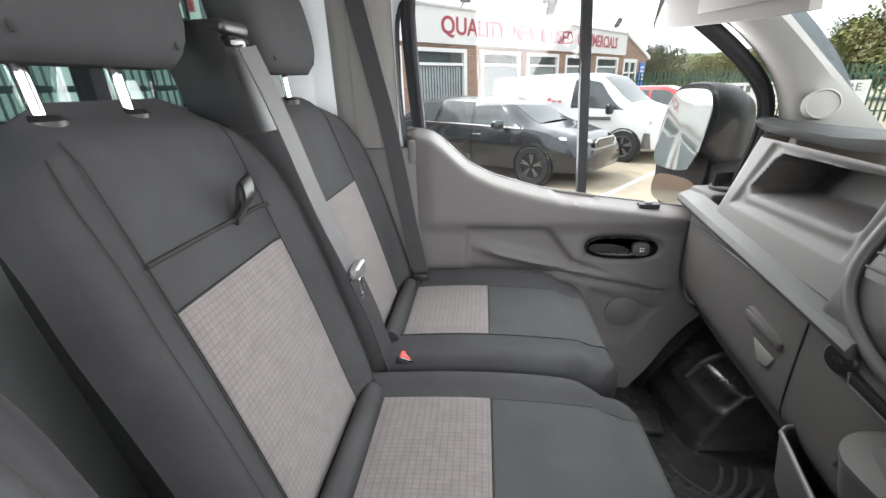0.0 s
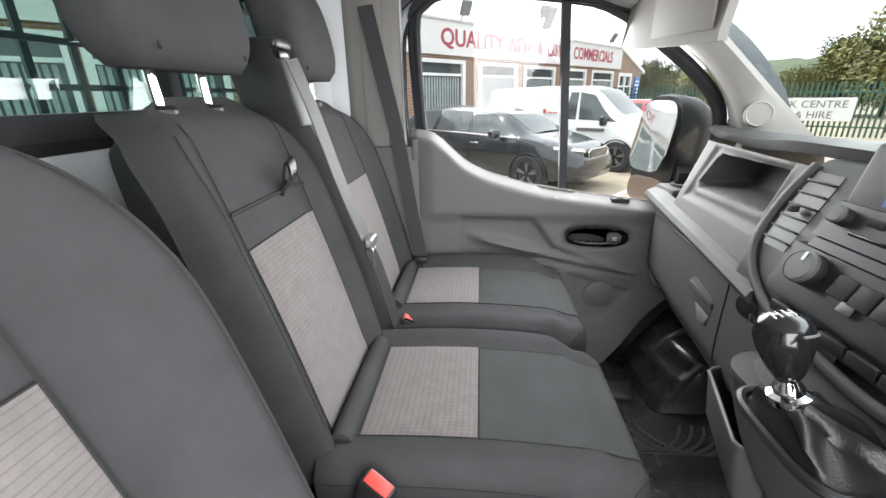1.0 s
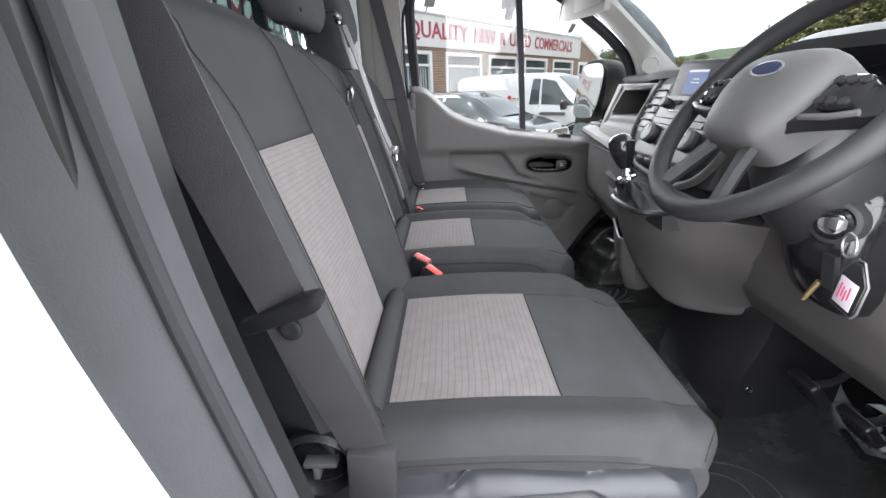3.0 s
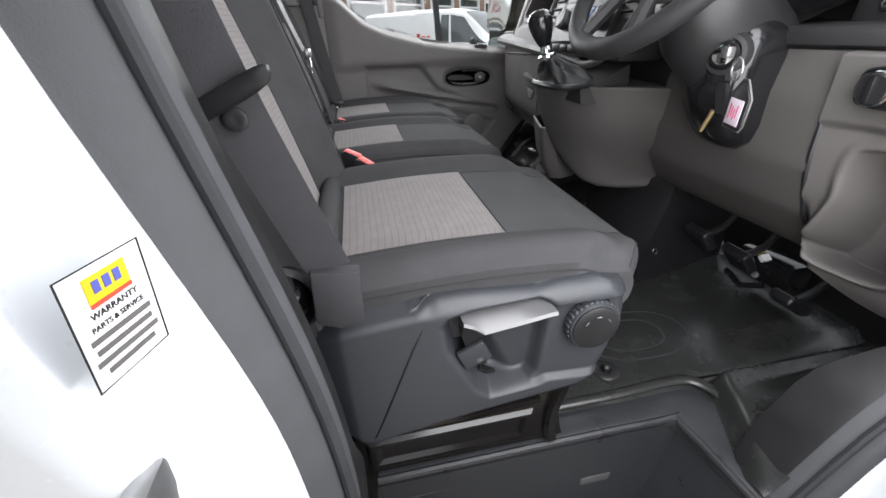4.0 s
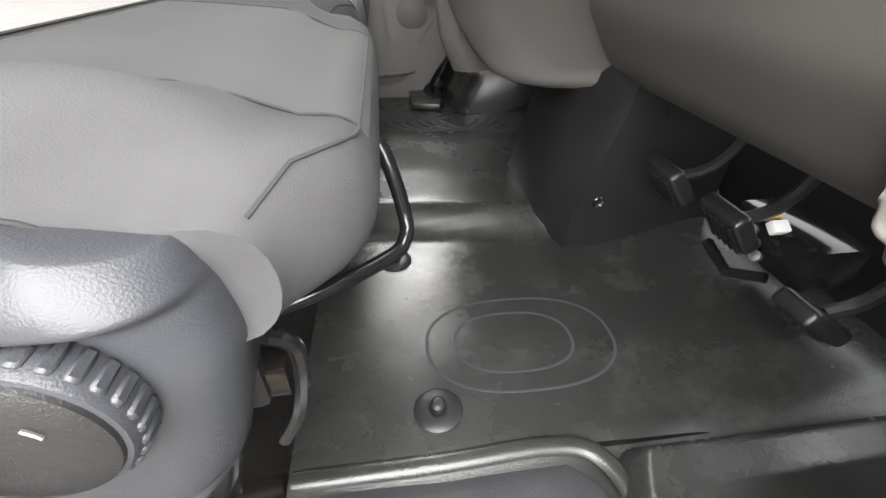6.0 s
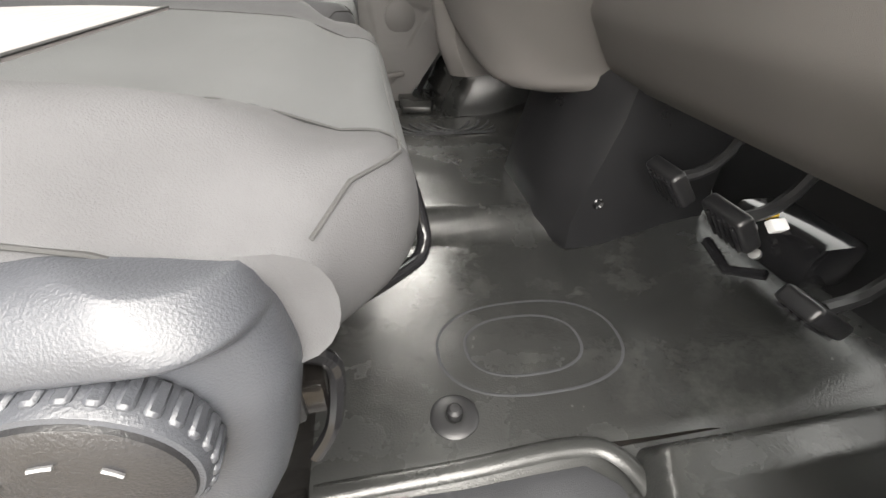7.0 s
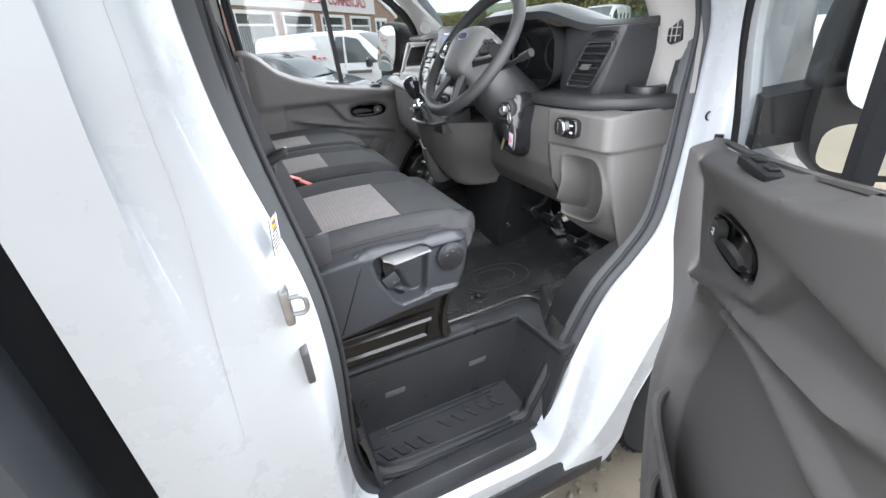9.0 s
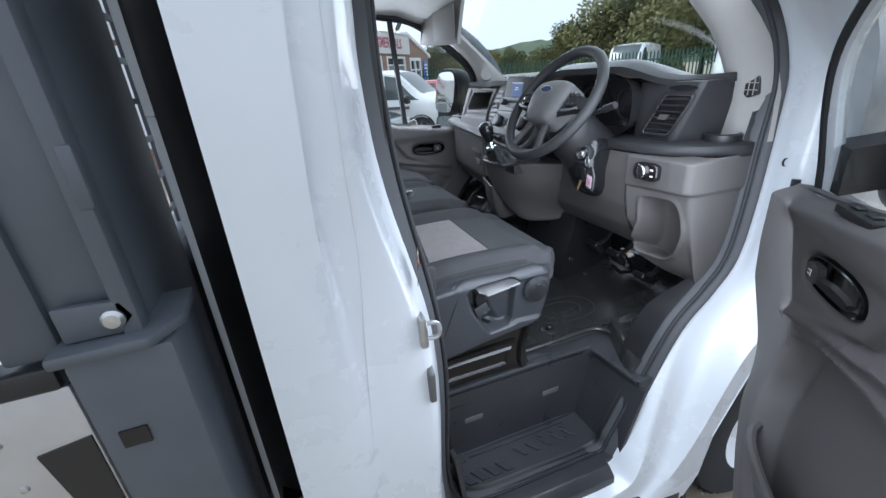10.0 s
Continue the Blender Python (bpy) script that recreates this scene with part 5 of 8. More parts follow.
# centre stack
stack = part("console_tower", prism([(1.06, 1.545), (0.985, 1.545), (0.962, 1.528), (0.915, 1.43), (0.885, 1.36), (0.871, 1.312), (1.06, 1.305)], "y", -0.225, 0.235, 0.012), M["dash_dark"], dash, "dark centre console stack")
def face(z, off=0.0):
    """x of the stack's rear face at height z."""
    return curve(z, [(1.25, 0.862), (1.30, 0.868), (1.36, 0.885), (1.43, 0.915), (1.528, 0.962), (1.56, 0.975)]) - off
part("tower_surround", tube(smooth_path([(face(1.535, -0.001), 0.225, 1.535), (face(1.46, 0.001), 0.236, 1.46), (face(1.38, 0.002), 0.215, 1.38), (face(1.325, 0.004), 0.13, 1.325), (face(1.305, 0.005), 0.0, 1.305), (face(1.305, 0.005), -0.13, 1.305), (face(1.37, 0.002), -0.215, 1.37), (face(1.535, -0.001), -0.225, 1.535)], 6), 0.010, 10, flat=0.8), M["strip"], dash, "pale grey bezel round the stack")
for sgn in (1, -1):
    yc = 0.186 * sgn
    v = part("air_vent", loft([[(face(z, 0.001), yc - 0.030, z), (face(z, 0.001), yc + 0.030, z), (face(z) + 0.03, yc + 0.030, z), (face(z) + 0.03, yc - 0.030, z)] for z in (1.400, 1.46, 1.525)]), M["black"], stack, "black slatted air vent")
    for k in range(6):
        z = 1.412 + 0.0195 * k
        part("slat", xform(box(-0.007, 0.007, -0.029, 0.029, -0.0016, 0.0016, 0.0007), Matrix.Translation((face(z, 0.000), yc, z)) @ Matrix.Rotation(radians(24), 4, "Y")), M["dash_dark"], v)
    part("vent_tab", box(face(1.46, 0.018), face(1.46, 0.004), yc - 0.006, yc + 0.006, 1.462, 1.474, 0.002), M["dash_dark"], v)
# screen
SX = Vector((0.0, -1.0, -0.02)).normalized()
SZ = Vector((0.22, 0, 0.975))
scr_m = axes((0.948, -0.012, 1.532), SX, SZ, SX.cross(SZ))
un = part("display_unit", xform(box(-0.138, 0.078, -0.056, 0.052, -0.03, 0.0, 0.012, 3), scr_m), M["dash_dark"], dash, "dash display unit with lit screen")
part("screen", xform(box(-0.076, 0.012, -0.032, 0.026, 0.0, 0.0012), scr_m), M["screen"], un, "lit blue screen")
part("screen_bar", xform(box(-0.074, 0.010, 0.020, 0.025, 0.0012, 0.0016), scr_m), M["black_gloss"], un)
part("screen_text", xform(merge(box(-0.045, -0.020, 0.002, 0.005, 0.0012, 0.0016), box(-0.05, -0.016, -0.006, -0.0035, 0.0012, 0.0016)), scr_m), M["white"], un)
# radio strip
radio = part("radio_panel", loft([[(face(z, 0.012), a, z) for a in (0.125, -0.125)] + [(face(z) + 0.01, a, z) for a in (-0.125, 0.125)] for z in (1.445, 1.452, 1.492, 1.497)]), M["black"], dash, "radio control panel")
for k, y in enumerate((0.096, -0.094)):
    kb = part("radio_knob", lathe([(0.0135, 0), (0.0135, 0.016), (0.0115, 0.020), (0.0, 0.020)], (face(1.477, 0.010), y, 1.477), (-0.9, 0, 0.42), 26, cap=False), M["black"], radio)
    part("knob_ring", lathe([(0.0140, 0.014), (0.0140, 0.019), (0.0120, 0.0205), (0.0115, 0.018)], (face(1.477, 0.010), y, 1.477), (-0.9, 0, 0.42), 26, cap=False), M["silver"], kb)
for k in range(1, 5):
    part("radio_button", box(face(1.482, 0.016), face(1.482, 0.010), 0.066 - 0.033 * k, 0.092 - 0.033 * k, 1.476, 1.488, 0.002), M["dash_dark"], radio)
part("disc_slot", box(face(1.462, 0.0145), face(1.462, 0.008), -0.072, 0.072, 1.459, 1.464, 0.001), M["black_gloss"], radio)
# solid black bar standing in for the shade of the recess under the radio
part("slot_shade", loft([[(face(z, 0.0135), a, z) for a in (0.115, -0.115)] + [(face(z) + 0.004, a, z) for a in (-0.115, 0.115)] for z in (1.430, 1.443)]), M["black"], dash, "black bar for the shade in the recessed slot")
clim = part("climate_panel", loft([[(face(z, 0.014), a, z) for a in (0.135, -0.16)] + [(face(z) + 0.01, a, z) for a in (-0.16, 0.135)] for z in (1.352, 1.36, 1.422, 1.428)]), M["black"], dash, "heater control panel")
for y in (0.078, -0.108):
    kb = part("climate_knob", lathe([(0.0255, 0), (0.0255, 0.018), (0.022, 0.024), (0.0, 0.024)], (face(1.400, 0.012), y, 1.400), (-0.9, 0, 0.42), 32, cap=False), M["black"], clim)
    part("knob_ring", lathe([(0.0260, 0.016), (0.0260, 0.022), (0.0225, 0.025), (0.0215, 0.022)], (face(1.400, 0.012), y, 1.400), (-0.9, 0, 0.42), 32, cap=False), M["silver"], kb)
    part("pointer", xform(box(-0.002, 0.002, 0.008, 0.022, 0.0, 0.0255), Matrix.Translation((face(1.400, 0.012), y, 1.400)) @ Vector((-0.9, 0, 0.42)).to_track_quat("Z", "Y").to_matrix().to_4x4()), M["white"], kb)
    if y < 0:
        part("cold_arc", xform(merge(*[xform(box(-0.0025, 0.0025, 0.0185, 0.0215, 0.0235, 0.0252), Matrix.Rotation(radians(20 + 14 * k), 4, "Z")) for k in range(7)]), Matrix.Translation((face(1.400, 0.012), y, 1.400)) @ Vector((-0.9, 0, 0.42)).to_track_quat("Z", "Y").to_matrix().to_4x4()), emit("cold_scale", (0.05, 0.2, 0.8), 0.3), kb, "blue cold scale")
for k in range(3):
    part("heater_button", xform(box(-0.006, 0.0, 0.030 - 0.034 * k - 0.030, 0.030 - 0.034 * k, -0.018, 0.014, 0.003), Matrix.Translation((face(1.40, 0.0145), 0.0, 1.402)) @ Matrix.Rotation(radians(25), 4, "Y")), M["dash_dark"], clim)
part("silver_badge", xform(box(-0.002, 0.002, -0.018, 0.002, -0.010, 0.004, 0.001), Matrix.Translation((face(1.385, 0.019), 0.0, 1.385)) @ Matrix.Rotation(radians(25), 4, "Y")), M["silver"], clim)
for k in range(5):
    part("switch", box(face(1.335, 0.018), face(1.335, 0.004), 0.10 - 0.048 * k - 0.044, 0.10 - 0.048 * k, 1.326, 1.345, 0.004), M["black"], dash, "small console switch")
# gear console: shelf, boot, lever, and panel below
part("console_shell", loft([[(x, y, z) for y, z in ((0.055, z0), (0.045, z1), (-0.02, z1 + 0.010), (-0.17, z1 + 0.010), (-0.205, z1), (-0.215, z0))] for x, z0, z1 in ((0.800, 1.225, 1.254), (0.84, 1.225, 1.268), (0.92, 1.225, 1.305))]), M["dash_dark"], dash, "dark gear console", angle=50)
def knee_x(z, u=1.0):
    return curve(z, [(0.99, 1.095), (1.03, 1.045), (1.10, 0.985), (1.18, 0.955), (1.28, 0.950), (1.345, 0.965)])
def pod_row(v):
    """Plan of the rounded pod under the console at one height, from the passenger side round its nose to the knee panel."""
    z = lerp(0.968, 1.262, v)
    xn = curve(z, [(0.968, 0.985), (0.975, 0.935), (0.99, 0.900), (1.02, 0.872), (1.06, 0.845), (1.10, 0.826), (1.15, 0.806), (1.262, 0.778)])
    yl = curve(z, [(0.968, -0.045), (1.02, 0.0), (1.10, 0.045), (1.20, 0.075)])
    yc = curve(z, [(0.99, -0.200), (1.20, -0.300), (1.30, -0.320)])
    xc = knee_x(max(z, 0.985)) + 0.004
    ym = yl - 0.075
    f = step(z, 1.04, 1.20)
    row = [(1.14, yl), (xn + 0.10, yl), (xn + 0.04, yl - 0.008), (xn + 0.008, yl - 0.035), (xn, ym), (lerp(xn, xc, lerp(0.20, 0.06, f)), lerp(ym, yc, 0.40)), (lerp(xn, xc, lerp(0.56, 0.30, f)), lerp(ym, yc, 0.70)), (lerp(xn, xc, lerp(0.90, 0.72, f)), lerp(ym, yc, 0.90)), (xc, yc - 0.01)]
    lift = [0, 0, 0, 0, 0, 0.006, 0.014, 0.022, 0.026]
    return smooth_path([(x, y, z + h * (1 - v) ** 2) for (x, y), h in zip(row, lift)], 5)
POD = [pod_row(v) for v in (0, 0.01, 0.025, 0.045, 0.07, 0.1, 0.14, 0.19, 0.25, 0.32, 0.4, 0.5, 0.6, 0.7, 0.8, 0.9, 1.0)]
part("console_cap", prism([(p[0], p[1]) for p in POD[-1]], "z", 1.256, 1.2615), M["dash"], dash)
part("console_lower", loft(POD, cap=False, closed=False), M["dash"], dash, "grey rounded lower console", angle=80)
part("console_backing", box(0.985, 1.000, -0.40, 0.05, 1.16, 1.345), M["dash_dark"], dash)
part("console_base", prism([(1.14, -0.045), (1.0, -0.05), (0.985, -0.09), (1.0, -0.13), (1.08, -0.19), (1.14, -0.19)], "z", 0.972, 0.978), M["dash_dark"], dash)
TRAY = [(0.950, 0.238), (0.880, 0.222), (0.866, 0.212), (0.808, 0.020), (0.812, 0.006), (0.840, -0.015), (0.950, 0.030)]
def tray_ring(inset, z, shrink=0.0):
    cx_, cy_ = 0.895, 0.11
    return [(lerp(x, cx_, inset) + shrink, lerp(y, cy_, inset), z + 0.05 * max(0.0, 0.09 - y)) for x, y in TRAY]
tray = part("side_tray", loft([tray_ring(0.16, 0.960, 0.03), tray_ring(0.04, 1.02, 0.012), tray_ring(0.0, 1.118), tray_ring(0.06, 1.121), tray_ring(0.10, 1.02, 0.012), tray_ring(0.18, 0.972, 0.03)]), M["dash"], dash, "open oddments tray beside the console", angle=45)
part("tray_rim", tube(tray_ring(0.02, 1.1205)[:6], 0.0042, 8), M["silver"], tray, "satin grey rim")
# duct under the console, down to the floor
part("floor_duct", loft([[(x0, 0.03, z), (x0 + 0.0, -0.16, z), (x1, -0.235, z), (1.30, -0.235, z), (1.30, 0.03, z)] for z, x0, x1 in ((FLOOR + 0.006, 1.00, 1.03), (0.76, 0.985, 1.03), (0.85, 1.005, 1.055), (0.95, 1.03, 1.085), (1.02, 1.04, 1.095))]), M["duct"], dash, "black floor duct", angle=35)
part("duct_screw", lathe([(0.011, 0), (0.009, 0.002), (0.0, -0.004)], (1.075, -0.236, 0.80), (0, -1, 0), 16, cap=False), M["black_gloss"], dash)

# driver's lower fascia, knee panel and oddments bin
def knee(u, v):
    z = lerp(0.990, 1.345, v)
    y = lerp(curve(z, [(0.99, -0.200), (1.20, -0.300), (1.30, -0.320)]) + 0.012, -0.647, u)
    return (knee_x(z) + 0.012 * (1 - step(z, 0.985, 1.02)), y, z)
part("knee_panel", sheet(knee, 24, 28, 0.0), M["dash"], dash, "grey driver knee panel", angle=60)
part("panel_joint", tube([Vector(knee(0.995, v / 10)) + Vector((0.002, 0, 0)) for v in range(11)], 0.0042, 6), M["black"], dash)
# fascia end: upper band with the light switch, lower panel with the oddments recess, both turning forward at the door
LOWP = [(0.0, 0.952, -0.645), (0.25, 0.971, -0.70), (0.55, 0.990, -0.790), (0.68, 0.998, -0.832), (0.72, 1.008, -0.843), (0.78, 1.035, -0.850), (1.0, 1.34, -0.862)]
UPP = [(0.0, 0.946, -0.645), (0.25, 0.955, -0.70), (0.55, 0.960, -0.790), (0.68, 0.968, -0.836), (0.72, 0.980, -0.850), (0.78, 1.02, -0.858), (1.0, 1.34, -0.866)]
MOUTH = [(-0.690, 1.180), (-0.694, 1.208), (-0.707, 1.221), (-0.770, 1.222), (-0.795, 1.212), (-0.808, 1.185), (-0.816, 1.130), (-0.800, 1.078), (-0.775, 1.038), (-0.745, 1.020), (-0.690, 1.021), (-0.660, 1.032), (-0.649, 1.050), (-0.672, 1.085), (-0.691, 1.140)]
MOUTH = [(p[1], p[2]) for p in smooth_path([(0.0, a, b) for a, b in MOUTH], 4, closed=True)]
BIN_X = [(0.880, 0.170), (0.940, 0.115), (0.955, 0.098), (0.985, 0.074), (1.020, 0.058), (1.06, 0.042), (1.10, 0.027), (1.15, 0.012), (1.22, 0.0), (1.36, 0.0)]
def end_face(u, v):
    back, u = max(0.0, -u), max(0.0, u)
    z = lerp(0.946 + 0.055 * (1 - step(u, 0.0, 0.45)) - 0.06 * step(u, 0.45, 0.72), 1.350, v)
    t = step(z, 1.243, 1.258)
    x, y = [lerp(soft(u, [(p[0], p[c]) for p in LOWP], 0.015), soft(u, [(p[0], p[c]) for p in UPP], 0.015), t) for c in (1, 2)]
    x += soft(z, BIN_X, 0.012) * (1 - 0.5 * step(u, 0.66, 0.76))
    x += 0.07 * step(v, 0.975, 1.0) ** 2 + 2.2 * back + 0.022 * (1 - step(u, 0.0, 0.10)) ** 2 * (1 - step(z, 1.08, 1.14))
    if u < 0.74:
        d = sd(y, z, MOUTH)
        low = 1 - step(z, 1.08, 1.20)
        x -= (0.003 + 0.013 * low) * math.exp(-((d + 0.006) / 0.007) ** 2)
        inside = step(d, -0.002, 0.014)
        x += 0.090 * inside
        z -= 0.030 * inside * low
    return (x, y, z)
part("end_panel", sheet(end_face, 0, 130, 0.0, [-0.05, -0.02] + [k / 130 for k in range(131)]), M["dash"], dash, "grey fascia end with light switch and oddments bin", angle=75)
ls = part("light_switch", loft([[(0.944 + o, -0.722 + a, 1.305 + b) for a, b in pool(0, 0, 0.043 * k, 0.026 * k, 30, 4)] for o, k in ((0.02, 1), (0.0, 1), (-0.003, 0.94))]), M["black_gloss"], dash, "headlamp switch panel")
dial = part("switch_dial", lathe([(0.0215, 0), (0.0215, 0.010), (0.018, 0.014), (0.0, 0.014)], (0.942, -0.708, 1.305), (-1, 0, 0), 28, cap=False), M["black"], ls)
part("dial_ring", lathe([(0.0222, 0.0), (0.0222, 0.009), (0.0205, 0.011), (0.0205, 0.0)], (0.941, -0.708, 1.305), (-1, 0, 0), 28, cap=False), M["chrome"], dial)
part("dial_grip", box(0.922, 0.932, -0.712, -0.704, 1.288, 1.322, 0.002), M["black_gloss"], dial)
part("switch_marks", merge(box(0.9395, 0.9408, -0.752, -0.742, 1.312, 1.316), box(0.9395, 0.9408, -0.752, -0.742, 1.294, 1.298)), M["white"], ls)
part("bin_slot", box(1.055, 1.068, -0.762, -0.742, 1.182, 1.190, 0.002), M["strip"], dash, "small slot in the oddments recess")
# shelf and cup holder
part("shelf", loft([[(x + ox, y, z + oz) for ox, oz in ((0.0, -0.018), (-0.014, -0.010), (-0.016, 0.004), (-0.008, 0.014), (0.06, 0.018), (0.25, 0.018), (0.25, -0.02))] for x, y, z in ((0.975, -0.50, 1.362), (0.972, -0.58, 1.362), (0.980, -0.68, 1.362), (1.005, -0.76, 1.362), (1.06, -0.82, 1.362), (1.14, -0.862, 1.362))]), M["dash_dark"], dash, "dark shelf strip", angle=50)
part("cup_ring", lathe([(0.046, -0.01), (0.049, 0.006), (0.049, 0.020), (0.042, 0.023), (0.039, 0.016), (0.036, -0.03), (0.0, -0.03)], (1.150, -0.785, 1.378), (0, 0, 1), 32, cap=False), M["black"], dash, "cup holder ring")
# side vent block with a slanting vent, turning forward to the pillar
def vent_block(z):
    v = (z - 1.372) / 0.173
    yr = lerp(-0.712, -0.782, v)
    x = 1.034 + 0.012 * v
    return [(1.30, -0.56, z), (x + 0.004, -0.565, z), (x, -0.60, z), (x + 0.002, yr + 0.012, z), (x + 0.012, yr - 0.004, z), (1.10, lerp(-0.735, -0.782, v), z), (1.165, lerp(-0.752, -0.778, v), z), (1.30, -0.780, z)]
sv = part("side_vent_block", rounded(loft([vent_block(1.372 + 0.173 * k / 8) for k in range(9)]), 0.004), M["dash_dark"], dash, "dark side vent housing", angle=45)
def vent_at(a, b, o):
    """a across and b up within the slanting vent, o out of its face."""
    return Vector((1.034 + 0.012 * b - o, lerp(-0.604, -0.668, b) - 0.100 * a, lerp(1.396, 1.512, b)))
VOUT = [(0.06, 0.0), (0.90, 0.0), (0.97, 0.03), (1.0, 0.10), (1.0, 0.90), (0.95, 0.98), (0.88, 1.0), (0.08, 1.0), (0.02, 0.96), (0.0, 0.90), (0.0, 0.06)]
sb = part("side_vent", loft([[vent_at(a, b, o) for a, b in VOUT] for o in (-0.01, 0.0015)]), M["black_gloss"], sv, "black slatted side vent")
part("vent_frame", tube([vent_at(a, b, 0.003) for a, b in VOUT], 0.0042, 8, closed=True), M["black"], sb)
part("frame_glint", tube([vent_at(a * 0.94 + 0.03, b * 0.95 + 0.025, 0.0045) for a, b in VOUT], 0.0011, 6, closed=True), M["silver"], sb)
for k in range(6):
    b = 0.13 + 0.15 * k
    part("slat", loft([[vent_at(a, b + db, o) for db, o in ((-0.035, 0.001), (0.010, 0.011), (0.028, 0.010), (0.01, 0.001))] for a in (0.07, 0.93)]), M["dash_dark"], sb)
part("vent_tab", loft([[vent_at(a, 0.46 + db, o) for db, o in ((-0.06, 0.008), (-0.06, 0.017), (0.06, 0.017), (0.06, 0.008))] for a in (0.36, 0.64)]), M["strip"], sb)
part("demist_slot", loft([[(1.046 - o, -0.722 + a, 1.5275 + b) for a, b in pool(0, 0, 0.045 * k, 0.0075 * k, 24, 2.2)] for o, k in ((-0.01, 1.0), (0.003, 1.0), (0.001, 0.8))]), M["black_gloss"], sv, "narrow glossy demister slot")
# instrument cluster
cl = part("cluster_bowl", loft([[(x, -0.385 + a, 1.475 + b) for a, b in pool(0, 0, rx, rz, 32, 3.2)] for x, rx, rz in ((0.995, 0.205, 0.105), (1.02, 0.195, 0.098), (1.09, 0.175, 0.080), (1.092, 0.17, 0.076))], cap=False), M["black"], dash, "black instrument bowl")
part("cluster_face", prism(pool(-0.385, 1.475, 0.172, 0.078, 32, 3.2), "x", 1.090, 1.094), M["black_gloss"], cl)
for y in (-0.29, -0.48):
    part("dial", lathe([(0.055, 0), (0.055, 0.006), (0.051, 0.006), (0.050, 0.001)], (1.090, y, 1.475), (-1, 0, 0), 32, cap=False), M["dash_dark"], cl)
part("mid_fascia", prism([(-0.62, 1.36), (-0.19, 1.36), (-0.19, 1.552), (-0.62, 1.552)], "x", 1.095, 1.13), M["dash_dark"], dash)
part("mid_lower", sheet(lambda u, v: (lerp(0.965, 1.10, v), lerp(-0.20, -0.66, u), lerp(1.345, 1.385, v)), 6, 4), M["dash_dark"], dash)
part("centre_top_vent", box(0.99, 1.04, -0.235, -0.165, 1.553, 1.559, 0.002), M["black_gloss"], dash)

# ---- steering wheel and column ----
WC, WT = Vector((0.793, -0.462, 1.500)), 0.665
WA, WB, WN = Vector((0, -1, 0)), Vector((math.sin(WT), 0, math.cos(WT))), Vector((-math.cos(WT), 0, math.sin(WT)))
def wheel(p, q, o=0.0):
    """Across, up and out of the steering wheel's plane."""
    return WC + WA * p + WB * q + WN * o
sw = thing("steering_wheel", "dark grey moulded steering wheel with airbag pad", "steering wheel", tuple(WC))
RIM = 0.184
part("rim", tube([wheel(RIM * math.cos(2 * math.pi * k / 72), RIM * math.sin(2 * math.pi * k / 72), 0.0) for k in range(72)], 0.0165, 14, closed=True, flat=1.0), M["dash_dark"], sw, "grained dark rim", angle=80)
def pad_outline(k, o):
    pts = [(-0.088, 0.045), (-0.06, 0.068), (0, 0.074), (0.06, 0.068), (0.088, 0.045), (0.090, 0.0), (0.066, -0.055), (0.045, -0.072), (0, -0.076), (-0.045, -0.072), (-0.066, -0.055), (-0.090, 0.0)]
    return smooth_path([wheel(a * k, b * k - 0.004, o) for a, b in pts], 4, closed=True)
hub = part("airbag_pad", loft([pad_outline(1.0, -0.035), pad_outline(1.0, 0.012), pad_outline(0.96, 0.024), pad_outline(0.80, 0.036), pad_outline(0.45, 0.043), pad_outline(0.05, 0.045)]), M["pad_grey"], sw, "grey airbag pad", angle=50)
badge = part("badge", loft([[wheel(a, b + 0.022, o) for a, b in pool(0, 0, 0.030 * k, 0.0125 * k, 28)] for o, k in ((0.036, 1.0), (0.0455, 1.0), (0.0462, 0.86))]), M["chrome"], hub, "chrome-ringed oval badge")
part("badge_field", loft([[wheel(a, b + 0.022, o) for a, b in pool(0, 0, 0.026 * k, 0.0100 * k, 28)] for o, k in ((0.044, 1.0), (0.0470, 1.0), (0.0475, 0.6))]), M["blue"], badge, "dark blue oval")
for s in (-1, 1):
    sp = part("spoke", loft([[wheel(s * p, q + dq, o + do) for dq, do in ((-h, 0), (-h * 0.8, 0.012), (h * 0.8, 0.012), (h, 0), (0, -0.014))] for p, q, h, o in ((0.06, -0.005, 0.045, 0.004), (0.10, -0.004, 0.036, 0.004), (0.15, -0.002, 0.026, 0.0), (0.178, 0.0, 0.020, 0.0))]), M["black"], sw, "black spoke with switches")
    part("button_pad", loft([[wheel(s * (0.118 + a), b + 0.004, o) for a, b in pool(0, 0, 0.027 * k, 0.024 * k, 22, 3)] for o, k in ((0.008, 1), (0.020, 1), (0.023, 0.85))]), M["black_gloss"], sp)
    part("buttons", merge(*[loft([[wheel(s * (0.118 + 0.016 * i + a), 0.004 + 0.014 * j + b, o) for a, b in pool(0, 0, 0.006, 0.005, 10)] for o in (0.022, 0.0255)]) for i in (-1, 0, 1) for j in (-1, 1)]), M["dash_dark"], sp)
    part("spoke_trim", tube([wheel(s * 0.090, -0.030, 0.018), wheel(s * 0.13, -0.028, 0.020), wheel(s * 0.155, -0.018, 0.016)], 0.004, 8), M["silver"], sp)
    part("lower_spoke", loft([[wheel(s * p + dp, q, o) for dp, o in ((-w, 0), (-w * 0.7, 0.010), (w * 0.7, 0.010), (w, 0), (0, -0.012))] for p, q, w in ((0.035, -0.06, 0.015), (0.052, -0.11, 0.010), (0.070, -0.155, 0.010), (0.074, -0.172, 0.014))]), M["dash_dark"], sw, "dark lower spoke")
